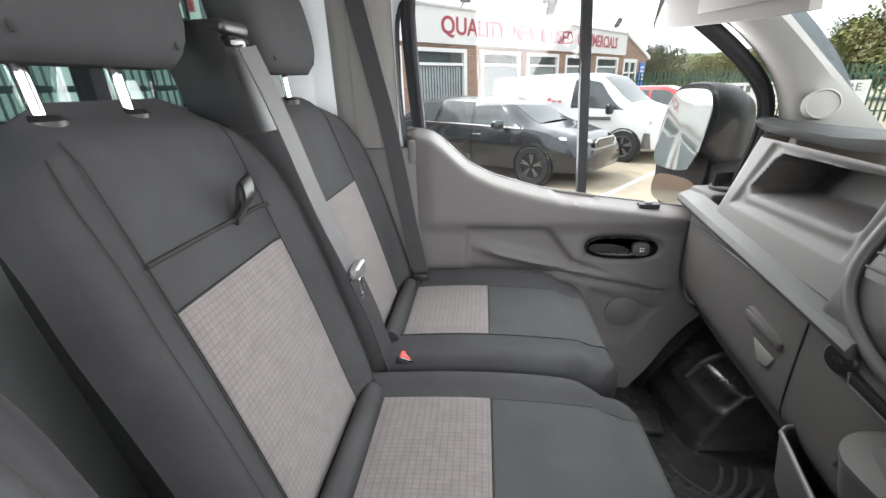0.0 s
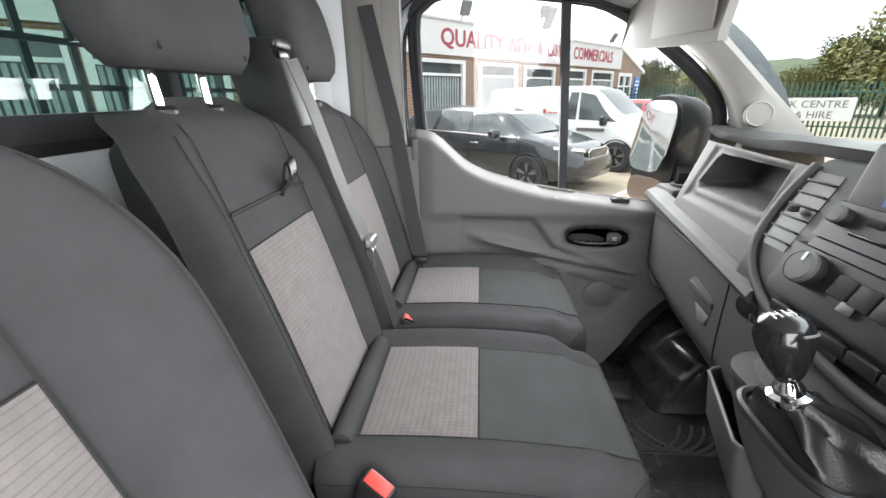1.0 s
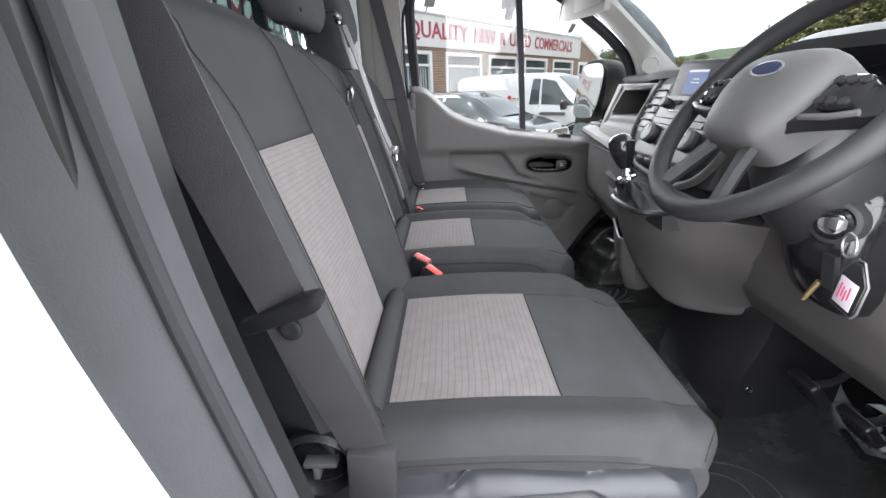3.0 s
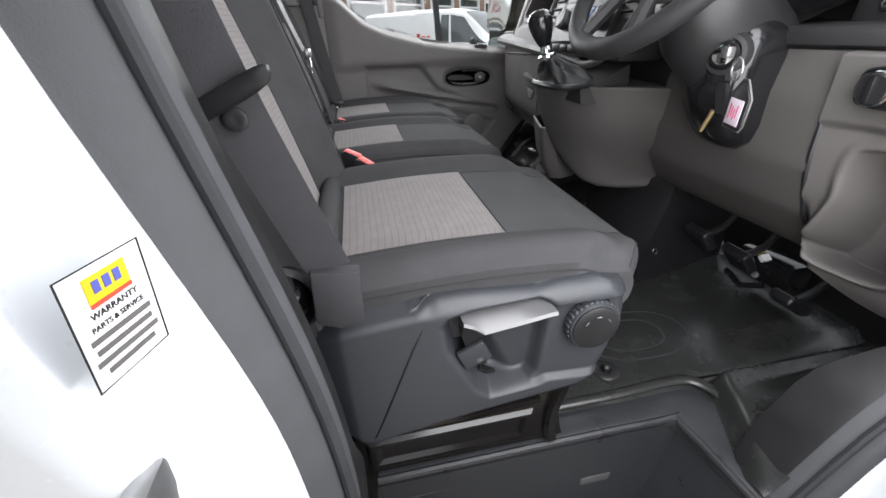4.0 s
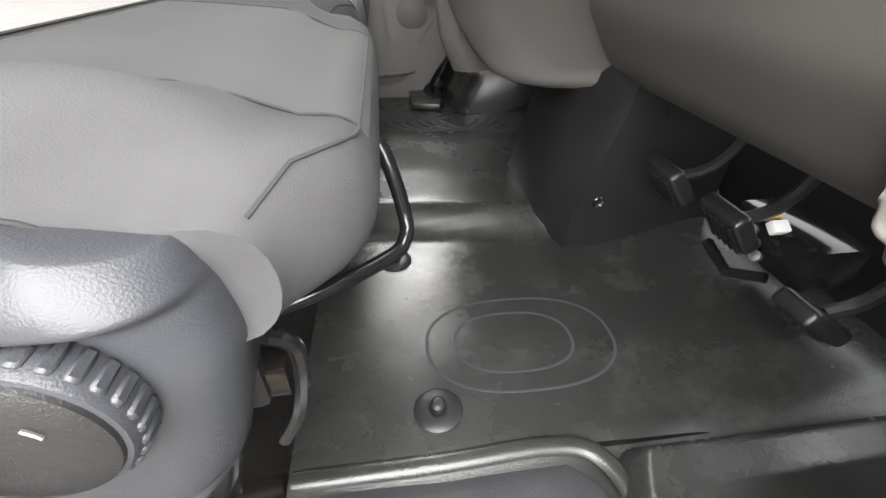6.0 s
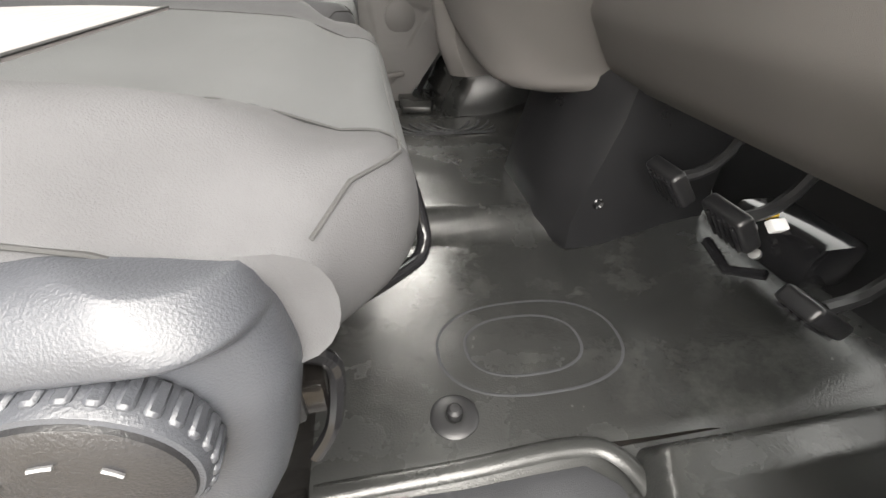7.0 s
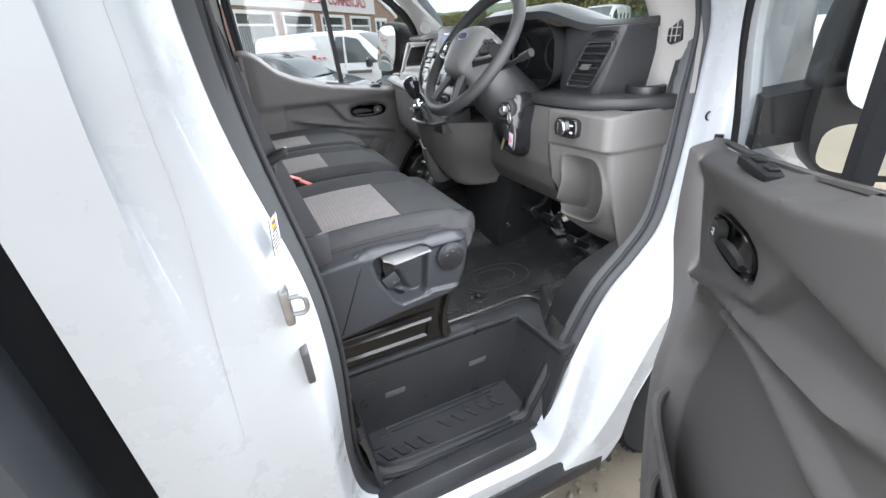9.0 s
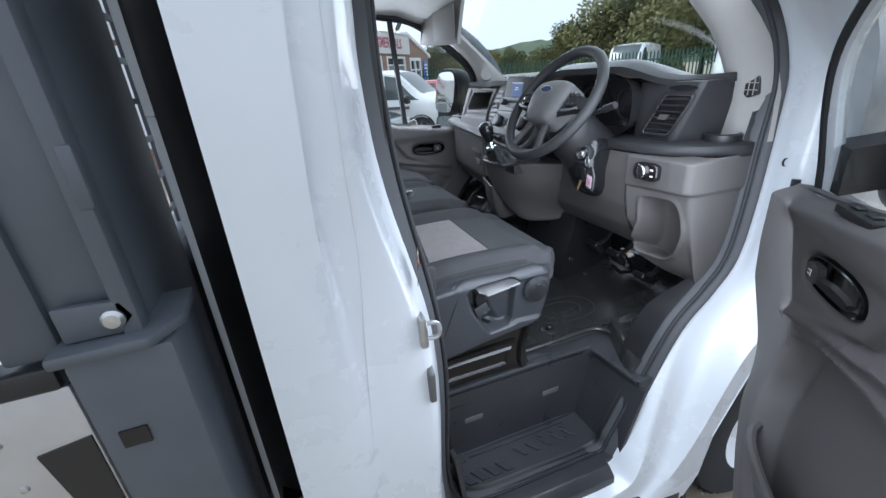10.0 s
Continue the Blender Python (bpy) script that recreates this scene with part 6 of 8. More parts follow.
part("lower_bridge", loft([[wheel(p, q + dq, o) for dq, o in ((-0.012, 0), (0, 0.008), (0.012, 0), (0, -0.008))] for p, q in ((-0.072, -0.164), (-0.03, -0.174), (0.03, -0.174), (0.072, -0.164))]), M["black"], sw)

col = thing("steering_column", "black plastic steering column shroud with ignition barrel", "steering column", (0.95, -0.39, 1.40))
def col_loop(o, rx, ru, rd):
    return [wheel(a * rx, (ru if b > 0 else rd) * b, o) for a, b in [(math.cos(2 * math.pi * k / 24), math.sin(2 * math.pi * k / 24)) for k in range(24)]]
part("shroud", loft([col_loop(-0.045, 0.055, 0.045, 0.055), col_loop(-0.07, 0.070, 0.055, 0.085), col_loop(-0.12, 0.075, 0.055, 0.115), col_loop(-0.22, 0.075, 0.055, 0.125), col_loop(-0.28, 0.07, 0.05, 0.10)]), M["black"], col, angle=50)
part("shroud_lower", loft([[(0.945 + 0.080 * rr * math.cos(t), -0.487 + w, 1.290 + 0.112 * rr * math.sin(t) - 0.02 * math.cos(t)) for t in [2 * math.pi * k / 32 for k in range(32)]] for w, rr in ((0.066, 0.10), (0.064, 0.55), (0.054, 0.82), (0.030, 0.97), (0.0, 1.0), (-0.030, 0.97), (-0.052, 0.82), (-0.062, 0.55), (-0.064, 0.10))]), M["black_gloss"], col, "gloss black lower column shroud", angle=60)
IG = Vector((0.880, -0.518, 1.340))
IN = Vector((-0.80, -0.50, 0.05)).normalized()
bar = part("ignition_barrel", lathe([(0.036, -0.05), (0.036, 0.0), (0.030, 0.010), (0.024, 0.012), (0.022, 0.006), (0.0, 0.006)], IG, IN, 30, cap=False), M["dash_dark"], col, "ignition lock surround")
part("lock_face", lathe([(0.0215, 0.0), (0.0215, 0.014), (0.018, 0.018), (0.0, 0.018)], IG, IN, 26, cap=False), M["black_gloss"], bar, "shiny ignition lock face")
part("lock_shine", lathe([(0.0155, 0.014), (0.0155, 0.0185), (0.013, 0.0192), (0.0, 0.0192)], IG, IN, 20, cap=False), M["chrome"], bar)
for s, ex in ((-1, -0.53), (1, -0.24)):
    part("stalk", tube(smooth_path([wheel(-s * 0.06, 0.0, -0.075), wheel(-s * 0.11, 0.012, -0.070), wheel(-s * 0.175, 0.03, -0.060)], 5), 0.0065, 10), M["black"], col, "black column stalk")
    part("stalk_end", tube([wheel(-s * 0.165, 0.027, -0.061), wheel(-s * 0.205, 0.04, -0.056)], 0.0105, 12), M["black"], col)

# keys
keys = thing("key_ring", "ignition key hanging on steel ring with paper tag fob", "keys", (0.862, -0.545, 1.30))
kp = IG + IN * 0.02
part("key_in_lock", box(kp.x - 0.012, kp.x + 0.003, kp.y - 0.022, kp.y - 0.006, kp.z - 0.004, kp.z + 0.012, 0.003), M["steel"], keys)
RC = Vector((0.862, -0.564, 1.322))
part("ring", tube([RC + Vector((0.006 * math.cos(t), 0.016 * math.cos(t), 0.016 * math.sin(t))) for t in [2 * math.pi * k / 28 for k in range(28)]], 0.0016, 8, closed=True), M["steel"], keys)
FX, FZ = Vector((-0.25, -0.97, -0.05)).normalized(), Vector((0.03, -0.05, 1)).normalized()
fob_m = axes((0.858, -0.588, 1.268), FX, FZ, FX.cross(FZ))
fob = part("tag_fob", xform(prism([(-0.020, -0.030), (0.020, -0.030), (0.026, -0.022), (0.026, 0.018), (0.006, 0.040), (-0.006, 0.040), (-0.022, 0.020)], "z", -0.0035, 0.0035, 0.003), fob_m), M["black"], keys, "black plastic tag holder")
part("tag_paper", xform(box(-0.017, 0.019, -0.024, 0.014, -0.0042, 0.0042, 0.0005), fob_m), M["key_tag"], fob, "pinkish white paper insert")
part("tag_print", xform(merge(*[box(-0.011 + 0.006 * k, -0.008 + 0.006 * k, -0.016 + 0.004 * (k % 2), 0.006 - 0.003 * (k % 3), 0.0042, 0.0046) for k in range(4)]), fob_m), M["pinkred"], fob)
part("tag_rim", xform(tube([(-0.0215, -0.0305, 0), (0.0215, -0.0305, 0), (0.0275, -0.022, 0), (0.0275, 0.018, 0), (0.006, 0.042, 0), (-0.006, 0.042, 0), (-0.0235, 0.020, 0)], 0.0016, 6, closed=True), fob_m), M["silver"], fob)
part("key_head", loft([[(0.862 + dx, -0.545 + dy - 0.012 * t, 1.300 - 0.045 * t) for dx, dy in ((-0.004, -0.010), (0.004, -0.010), (0.004, 0.010), (-0.004, 0.010))] for t in (0, 1)]), M["black"], keys, "black key head")
part("key_blade", tube([(0.862, -0.540, 1.258), (0.858, -0.528, 1.222)], [0.0042, 0.003], 6), M["brass"], keys, "brass key blade")

# gear lever
gl = thing("gear_lever", "black gear lever with chrome collar and leather boot", "gear lever", (0.78, -0.115, 1.24))
boot = []
for k in range(15):
    v = k / 14
    cx, cy, z = lerp(0.815, 0.752, v), lerp(-0.112, -0.116, v), lerp(1.258, 1.332, v ** 0.8)
    rx, ry = lerp(0.066, 0.017, v ** 0.75), lerp(0.086, 0.017, v ** 0.75)
    loop = []
    for i in range(48):
        a = 2 * math.pi * i / 48
        w = 1 + math.sin(math.pi * v) * (0.13 * math.sin(5 * a + 3.0 * v) + 0.08 * math.sin(9 * a - 5 * v))
        p = 4.0 - 2.0 * v
        c, s_ = math.cos(a), math.sin(a)
        loop.append((cx + rx * w * math.copysign(abs(c) ** (2 / p), c), cy + ry * w * math.copysign(abs(s_) ** (2 / p), s_), z + 0.006 * math.sin(7 * a + 6 * v) * math.sin(math.pi * v)))
    boot.append(loop)
part("boot", loft(boot), mat("boot_leatherette", (0.012, 0.012, 0.013), 0.38, 0, 0.2, 14, 0.5, 500), gl, "creased black gear boot", angle=70)
part("boot_frame", tube([(0.815 + a, -0.112 + b, 1.262) for a, b in pool(0, 0, 0.070, 0.088, 36, 4)], 0.007, 8, closed=True), M["black"], gl)
ga = Vector((-0.022, 0.010, 0.085)).normalized()
g0 = Vector((0.752, -0.116, 1.322))
part("collar", lathe([(0.0195, -0.005), (0.0215, 0.0), (0.0215, 0.007), (0.015, 0.010), (0.015, 0.018), (0.0125, 0.022), (0.0095, 0.034)], g0, ga, 28, cap=False), M["chrome"], gl, "chrome collar")
kn = part("knob", lathe([(0.011, 0.026), (0.016, 0.034), (0.0215, 0.048), (0.0265, 0.066), (0.0285, 0.080), (0.0270, 0.093), (0.0200, 0.102), (0.009, 0.1062), (0.0, 0.107)], g0, ga, 32, cap=False), M["black_gloss"], gl, "black knob with silver shift marks")
kt = Matrix.Translation(g0 + ga * 0.1055) @ ga.to_track_quat("Z", "Y").to_matrix().to_4x4() @ Matrix.Rotation(radians(-70), 4, "Z")
part("shift_marks", xform(merge(*[box(-0.0105 + 0.0064 * k, -0.0092 + 0.0064 * k, -0.0075, 0.0075, -0.004, 0.0012) for k in range(4)], box(-0.0105, 0.0100, -0.0007, 0.0007, -0.003, 0.0013)), kt), M["white"], kn)
part("knob_band", tube([g0 + ga * 0.082 + (ga.to_track_quat("Z", "Y").to_matrix() @ Vector((0.0288 * math.cos(t), 0.0288 * math.sin(t), 0.010 * math.cos(t)))) for t in [math.pi * (0.15 + 0.7 * k / 12) for k in range(13)]], 0.0016, 6), M["silver"], kn)

# pedals
def pedal(name, x, y, z, w, h, lean, label):
    t = thing(name, label, "pedal", (x, y, z), group="pedals")
    m = Matrix.Translation((x + 0.01, y + 0.02, z + 0.03)) @ Matrix.Rotation(radians(-lean), 4, "Y")
    pd = part("pad", xform(box(-0.010, 0.014, -w / 2, w / 2, -h / 2, h / 2, 0.007, 3), m), M["duct"], t)
    part("pad_ribs", xform(merge(*[box(-0.0145, -0.0095, -w / 2 + 0.006 + 0.011 * k, -w / 2 + 0.011 + 0.011 * k, -h / 2 + 0.006, h / 2 - 0.006, 0.001) for k in range(int((w - 0.008) / 0.011))]), m), M["black_gloss"], pd)
    part("arm", tube(smooth_path([(x + 0.022, y + 0.02, z + 0.035), (x + 0.09, y + 0.02, z + 0.07), (x + 0.16, y + 0.02, z + 0.26)], 4), 0.009, 8), M["black"], t)
    return t
pedal("clutch_pedal", 1.105, -0.355, 0.860, 0.070, 0.062, 38, "black ribbed clutch pedal")
pedal("brake_pedal", 1.133, -0.452, 0.845, 0.072, 0.062, 38, "black ribbed brake pedal")
pedal("accelerator_pedal", 1.172, -0.572, 0.790, 0.052, 0.085, 58, "narrow black accelerator pedal pad")
br = thing("pedal_bracket", "black pedal bracket with yellow and white clips", "bracket", (1.24, -0.42, 0.85))
part("bracket_body", merge(box(1.22, 1.30, -0.50, -0.36, 0.80, 0.87, 0.01), tube([(1.20, -0.47, 0.81), (1.18, -0.43, 0.79), (1.19, -0.37, 0.80)], 0.008, 8)), M["black_gloss"], br)
part("yellow_clip", xform(box(-0.012, 0.012, -0.008, 0.008, -0.006, 0.006, 0.002), Matrix.Translation((1.222, -0.412, 0.872)) @ Matrix.Rotation(radians(35), 4, "X")), M["yellow"], br, "yellow clip")
part("white_clip", xform(box(-0.012, 0.012, -0.009, 0.009, -0.006, 0.006, 0.002), Matrix.Translation((1.215, -0.438, 0.868)) @ Matrix.Rotation(radians(35), 4, "X")), M["white"], br, "white clip")
for k in range(3):
    part("bolt", lathe([(0.008, 0), (0.008, 0.008), (0.0, 0.009)], (1.205, -0.415 - 0.012 * k, 0.850 - 0.014 * k), (-0.8, -0.2, 0.5), 10, cap=False), M["steel"], br)

# ---- belts and buckles ----
db = thing("driver_seat_belt", "black webbing driver seat belt on the door pillar", "seat belt", (0.2, -0.76, 1.1))
path = smooth_path([(0.075, -0.835, 1.80), (0.125, -0.795, 1.62), (0.150, -0.775, 1.50), (0.178, -0.757, 1.365), (0.205, -0.745, 1.26), (0.232, -0.735, 1.165)], 5)
part("webbing", band(path, (0.0235, 0.002, 0.004)), M["belt"], db, "black belt webbing")
part("anchor_sleeve", prism([(0.212, 1.168), (0.266, 1.162), (0.262, 1.095), (0.235, 1.088), (0.208, 1.100)], "y", -0.748, -0.728, 0.003), M["belt"], db)
tg = part("tongue", loft([[(0.177 + a + 0.0, -0.757 - 0.25 * a + o, 1.350 + 0.45 * a + b) for a, b in pool(0, 0, 0.044 * k, 0.010 * k, 24, 4)] for o, k in ((0.009, 0.8), (0.006, 1.0), (-0.006, 1.0), (-0.009, 0.8))]), M["black"], db, "black belt tongue bar")
part("stop_button", lathe([(0.010, 0), (0.010, 0.004), (0.007, 0.005), (0.003, 0.004), (0.0, 0.004)], (0.184, -0.757, 1.333), (0.0, -1, 0.1), 18, cap=False), M["black"], tg)
part("pillar_guide", box(0.045, 0.105, -0.852, -0.828, 1.775, 1.835, 0.010), M["black"], db, "belt guide on the pillar")
rc = thing("recliner_cover", "black round recliner cover beside driver seat", "cover", (0.165, -0.712, 1.10))
part("rim", lathe([(0.046, 0.0), (0.049, 0.014), (0.043, 0.020), (0.038, 0.012), (0.036, 0.0)], (0.165, -0.70, 1.115), (0, -1, 0), 32, cap=False), M["black"], rc)
part("hub", lathe([(0.037, 0.0), (0.034, 0.006), (0.022, 0.008), (0.0, 0.008)], (0.165, -0.70, 1.115), (0, -1, 0), 12, cap=False), M["black_gloss"], rc, angle=20)
part("clip", merge(box(0.150, 0.190, -0.722, -0.706, 1.118, 1.126, 0.002), box(0.160, 0.168, -0.722, -0.706, 1.100, 1.120, 0.002)), M["silver"], rc)
part("stay", box(0.12, 0.20, -0.705, -0.66, 0.98, 1.10, 0.01), M["black"], rc)

cb = thing("middle_seat_belt", "dark webbing middle seat belt from backrest tower, upper run lightened for sheen", "seat belt", (0.2, 0.34, 1.1))
# upper run in the lightened webbing: light on it is in the colour
part("webbing", band(smooth_path([(0.028, 0.316, 1.722), (0.060, 0.322, 1.62), (0.100, 0.330, 1.47), (0.140, 0.336, 1.352)], 5), (0.002, 0.0215, 0.004)), M["belt_lit"], cb, "upper belt webbing, lightened for its sheen")
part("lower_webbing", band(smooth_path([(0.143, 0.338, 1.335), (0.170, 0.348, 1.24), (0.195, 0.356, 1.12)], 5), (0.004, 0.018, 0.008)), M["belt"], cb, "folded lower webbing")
tg = part("tongue", loft([[(0.150 + o, 0.338 + a, 1.345 + b) for a, b in pool(0, 0, 0.028 * k, 0.013 * k, 22, 4)] for o, k in ((-0.006, 0.85), (-0.003, 1), (0.007, 1), (0.011, 0.8))]), M["steel"], cb, "pale metal tongue grip")
part("tongue_plate", merge(box(0.154, 0.157, 0.330, 0.3345, 1.290, 1.335, 0.001), box(0.154, 0.157, 0.3485, 0.353, 1.290, 1.335, 0.001), box(0.154, 0.157, 0.330, 0.353, 1.284, 1.296, 0.001)), M["chrome"], tg, "chrome latch plate")
ob = thing("outer_seat_belt", "black webbing outer passenger belt on door pillar", "seat belt", (0.2, 0.76, 1.1))
part("webbing", band(smooth_path([(0.055, 0.806, 1.90), (0.100, 0.800, 1.69), (0.130, 0.794, 1.55), (0.175, 0.778, 1.27), (0.205, 0.765, 1.115)], 5), (0.022, 0.004, 0.004)), M["belt"], ob, "black belt webbing")
part("tongue", box(0.180, 0.225, 0.738, 0.756, 1.125, 1.145, 0.004), M["black"], ob)
part("tongue_plate", merge(box(0.196, 0.199, 0.728, 0.750, 1.085, 1.128, 0.001), box(0.212, 0.215, 0.728, 0.750, 1.085, 1.128, 0.001), box(0.196, 0.215, 0.735, 0.745, 1.083, 1.092, 0.001)), M["chrome"], ob, "chrome latch plate")
part("pillar_guide", box(0.03, 0.085, 0.838, 0.862, 1.83, 1.88, 0.010), M["black"], ob)
def buckle(x, y, z, ax, label):
    t = thing("belt_buckle", label, "buckle", (x, y, z - 0.08), group="belt buckles")
    q = Vector(ax).normalized().to_track_quat("Z", "Y").to_matrix().to_4x4()
    m = Matrix.Translation((x, y, z)) @ q
    part("body", xform(box(-0.016, 0.016, -0.026, 0.026, -0.075, 0.0, 0.006), m), M["black"], t)
    part("release_button", xform(box(-0.011, 0.011, -0.021, 0.021, -0.01, 0.004, 0.003), m), M["red"], t, "red release button")
    part("slot", xform(box(-0.014, -0.011, -0.018, 0.018, -0.01, 0.002), m), M["black_gloss"], t)
    return t
buckle(0.232, 0.368, 1.128, (0.35, 0.0, 1), "black belt buckle with red release button between seats")
buckle(0.258, -0.104, 1.130, (0.35, -0.15, 1), "black belt buckle with red release button")
buckle(0.290, -0.168, 1.122, (0.45, -0.25, 1), "black belt buckle with red button beside driver seat")
tb = thing("seat_gap_tray", "pale grey plastic trim between the seats", "trim tray", (0.28, -0.15, 1.0))
part("tray", prism([(0.19, -0.215), (0.40, -0.200), (0.40, -0.110), (0.19, -0.110)], "z", 0.96, 1.052, 0.012), mat("pale_plastic", (0.38, 0.39, 0.40), 0.4, 0, 0.06, 8), tb)
part("tray_slot", box(0.20, 0.25, -0.178, -0.160, 1.054, 1.060, 0.003), M["black"], tb)

# sun visor, roof mirror side
vz = thing("sun_visor", "grey fabric sun visor folded down", "sun visor", (0.80, 0.57, 1.80))
part("visor_board", loft([[(0.80 + 0.03 * v + o, y, z) for y, z in ((lerp(0.300, 0.292, v), lerp(1.735, 1.93, v)), (lerp(0.45, 0.45, v), lerp(1.742, 1.935, v)), (lerp(0.75, 0.76, v), lerp(1.764, 1.94, v)), (lerp(0.835, 0.85, v), lerp(1.775, 1.94, v)))] + [(0.80 + 0.03 * v + o + 0.016, y, z) for y, z in ((lerp(0.835, 0.85, v), lerp(1.775, 1.94, v)), (lerp(0.75, 0.76, v), lerp(1.764, 1.94, v)), (0.45, lerp(1.742, 1.935, v)), (lerp(0.300, 0.292, v), lerp(1.735, 1.93, v)))] for v, o in ((0, 0), (0.06, -0.003), (0.5, -0.003), (1, 0))]), M["mid_trim"], vz, "grey visor board")
part("visor_pocket", prism([(0.32, 1.755), (0.60, 1.772), (0.60, 1.90), (0.32, 1.90)], "x", 0.794, 0.799, 0.001), M["mid_trim"], vz, "paler visor pocket")
part("pivot_rod", tube([(0.83, 0.29, 1.93), (0.83, 0.86, 1.94)], 0.006, 8), M["black"], vz)

# B-pillar trims
for s in (1, -1):
    bp = thing("trim", "moulded pale grey pillar trim, darker below" if s > 0 else "moulded plastic pillar trim, blackened for the shade on the driver's side", "pillar trim", (0.08, s * 0.85, 1.2), kind="structure")
    # driver's trims all black: the pillar's inner shade put into the colour
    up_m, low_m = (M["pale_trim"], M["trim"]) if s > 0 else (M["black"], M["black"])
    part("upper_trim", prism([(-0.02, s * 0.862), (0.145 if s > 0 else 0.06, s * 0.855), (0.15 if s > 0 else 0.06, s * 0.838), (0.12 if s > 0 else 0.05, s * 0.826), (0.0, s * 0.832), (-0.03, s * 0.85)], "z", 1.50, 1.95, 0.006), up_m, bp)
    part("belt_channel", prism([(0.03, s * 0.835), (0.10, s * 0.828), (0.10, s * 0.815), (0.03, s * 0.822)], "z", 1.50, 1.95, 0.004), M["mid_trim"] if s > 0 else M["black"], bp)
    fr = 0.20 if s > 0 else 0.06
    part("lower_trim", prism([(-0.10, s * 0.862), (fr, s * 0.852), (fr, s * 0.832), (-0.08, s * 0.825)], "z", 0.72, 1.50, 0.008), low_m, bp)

# wheel-arch moulding in the passenger footwell
wa = thing("footwell_moulding", "glossy black moulded wheel-arch cover in passenger footwell", "moulding", (1.05, 0.72, FLOOR))
part("arch_cover", loft([[(x + dx, y, z) for x, z in ((0.925, 0.706), (0.938, 0.745), (0.934, 0.758), (0.948, 0.772), (0.966, 0.815), (0.962, 0.829), (0.978, 0.842), (1.008, 0.878), (1.008, 0.892), (1.03, 0.900), (1.10, 0.935), (1.40, 1.0), (1.40, 0.706))] for y, dx in ((0.56, 0.06), (0.58, 0.02), (0.72, 0.0), (0.86, -0.01))]), M["mat"], wa, "black vinyl wheel arch cover with moulded folds", angle=70)
part("arch_ridge", tube(smooth_path([(0.98, 0.70, 0.845), (1.04, 0.70, 0.905), (1.16, 0.70, 0.955)], 5), 0.010, 8), M["black"], wa)
part("foot_pad", prism([(0.80, 0.62), (0.90, 0.60), (0.92, 0.70), (0.92, 0.85), (0.80, 0.85)], "z", FLOOR + 0.004, FLOOR + 0.028, 0.008), M["mat"], wa)

# warranty sticker on the driver's B-pillar
stk = thing("service_sticker", "white service sticker with yellow logo block on pillar", "sticker", (0.16, -0.96, 1.22))
ST = axes((0.1620, -0.9595, 1.280), Vector((0.33, 0.944, 0)).normalized(), Vector((0.08, 0.0, 1)).normalized(), Vector((0.944, -0.33, 0.0)).normalized())
part("sheet", xform(box(-0.0215, 0.0215, -0.030, 0.030, 0.0, 0.0008), ST), M["white"], stk)
part("border", xform(tube([(-0.0215, -0.030, 0.0008), (0.0215, -0.030, 0.0008), (0.0215, 0.030, 0.0008), (-0.0215, 0.030, 0.0008)], 0.0007, 4, closed=True), ST), M["black"], stk)
part("logo_block", xform(box(-0.011, 0.011, 0.012, 0.025, 0.0008, 0.0014), ST), M["yellow"], stk, "yellow logo block")
part("logo_mark", xform(merge(*[box(-0.0075 + 0.0055 * k, -0.0040 + 0.0055 * k, 0.0165, 0.0225, 0.0014, 0.0018) for k in range(3)]), ST), mat("logo_blue", (0.10, 0.12, 0.45), 0.5), stk)
part("logo_stripe", xform(box(-0.011, 0.011, 0.0105, 0.0125, 0.0014, 0.0019), ST), mat("logo_red", (0.7, 0.08, 0.05), 0.5), stk)
part("print_line", words("WARRANTY", 0.0046, ST @ Matrix.Translation((0, 0.0065, 0.0012)), 0.0002), M["black"], stk)
part("print_line", words("PARTS & SERVICE", 0.0038, ST @ Matrix.Translation((0, 0.0005, 0.0012)), 0.0002), M["black"], stk)
for k, w in enumerate((0.017, 0.016, 0.018, 0.014)):
    part("print_bar", xform(box(-w, w, -0.0065 - 0.0058 * k, -0.0038 - 0.0058 * k, 0.0008, 0.0013), ST), M["trim"], stk)

# ---- load body behind the cab ----
hb = thing("headboard", "dark grey steel headboard with mesh behind the cab", "headboard", (-0.26, 0, 0.6))
for s in (-1, 1):
    part("post", box(-0.345, -0.236, *sorted((s * 1.075, s * 0.80)), 0.55, 2.45, 0.012), M["anthracite"], hb)
    part("flange", box(-0.256, -0.233, *sorted((s * 1.095, s * 1.06)), 0.55, 2.45, 0.005), M["anthracite"], hb)
for z in (0.62, 1.33, 1.95, 2.42):
    part("rail", box(-0.30, -0.24, -0.985, 0.985, z - 0.03, z + 0.03, 0.006), M["anthracite"], hb)
part("solid_panel", box(-0.28, -0.265, -0.985, 0.985, 0.60, 1.33), M["anthracite"], hb)
for k in range(25):
    y = -0.96 + 0.08 * k
    part("mesh_upright", box(-0.275, -0.269, y - 0.006, y + 0.006, 1.33, 2.42), M["anthracite"], hb)
for k in range(16):
    z = 1.40 + 0.068 * k
    part("mesh_bar", box(-0.269, -0.263, -0.985, 0.985, z - 0.005, z + 0.005), M["anthracite"], hb)
part("lower_post", box(-0.325, -0.205, -1.105, -0.98, 0.70, 1.325, 0.010), M["anthracite"], hb, "corner post with slot")
part("post_cap", prism([(-0.332, -1.118), (-0.225, -1.118), (-0.195, -1.07), (-0.195, -0.98), (-0.332, -0.98)], "z", 1.325, 1.343, 0.006), M["anthracite"], hb)
part("post_slot", box(-0.300, -0.268, -1.108, -1.095, 1.185, 1.212), M["black_gloss"], hb)
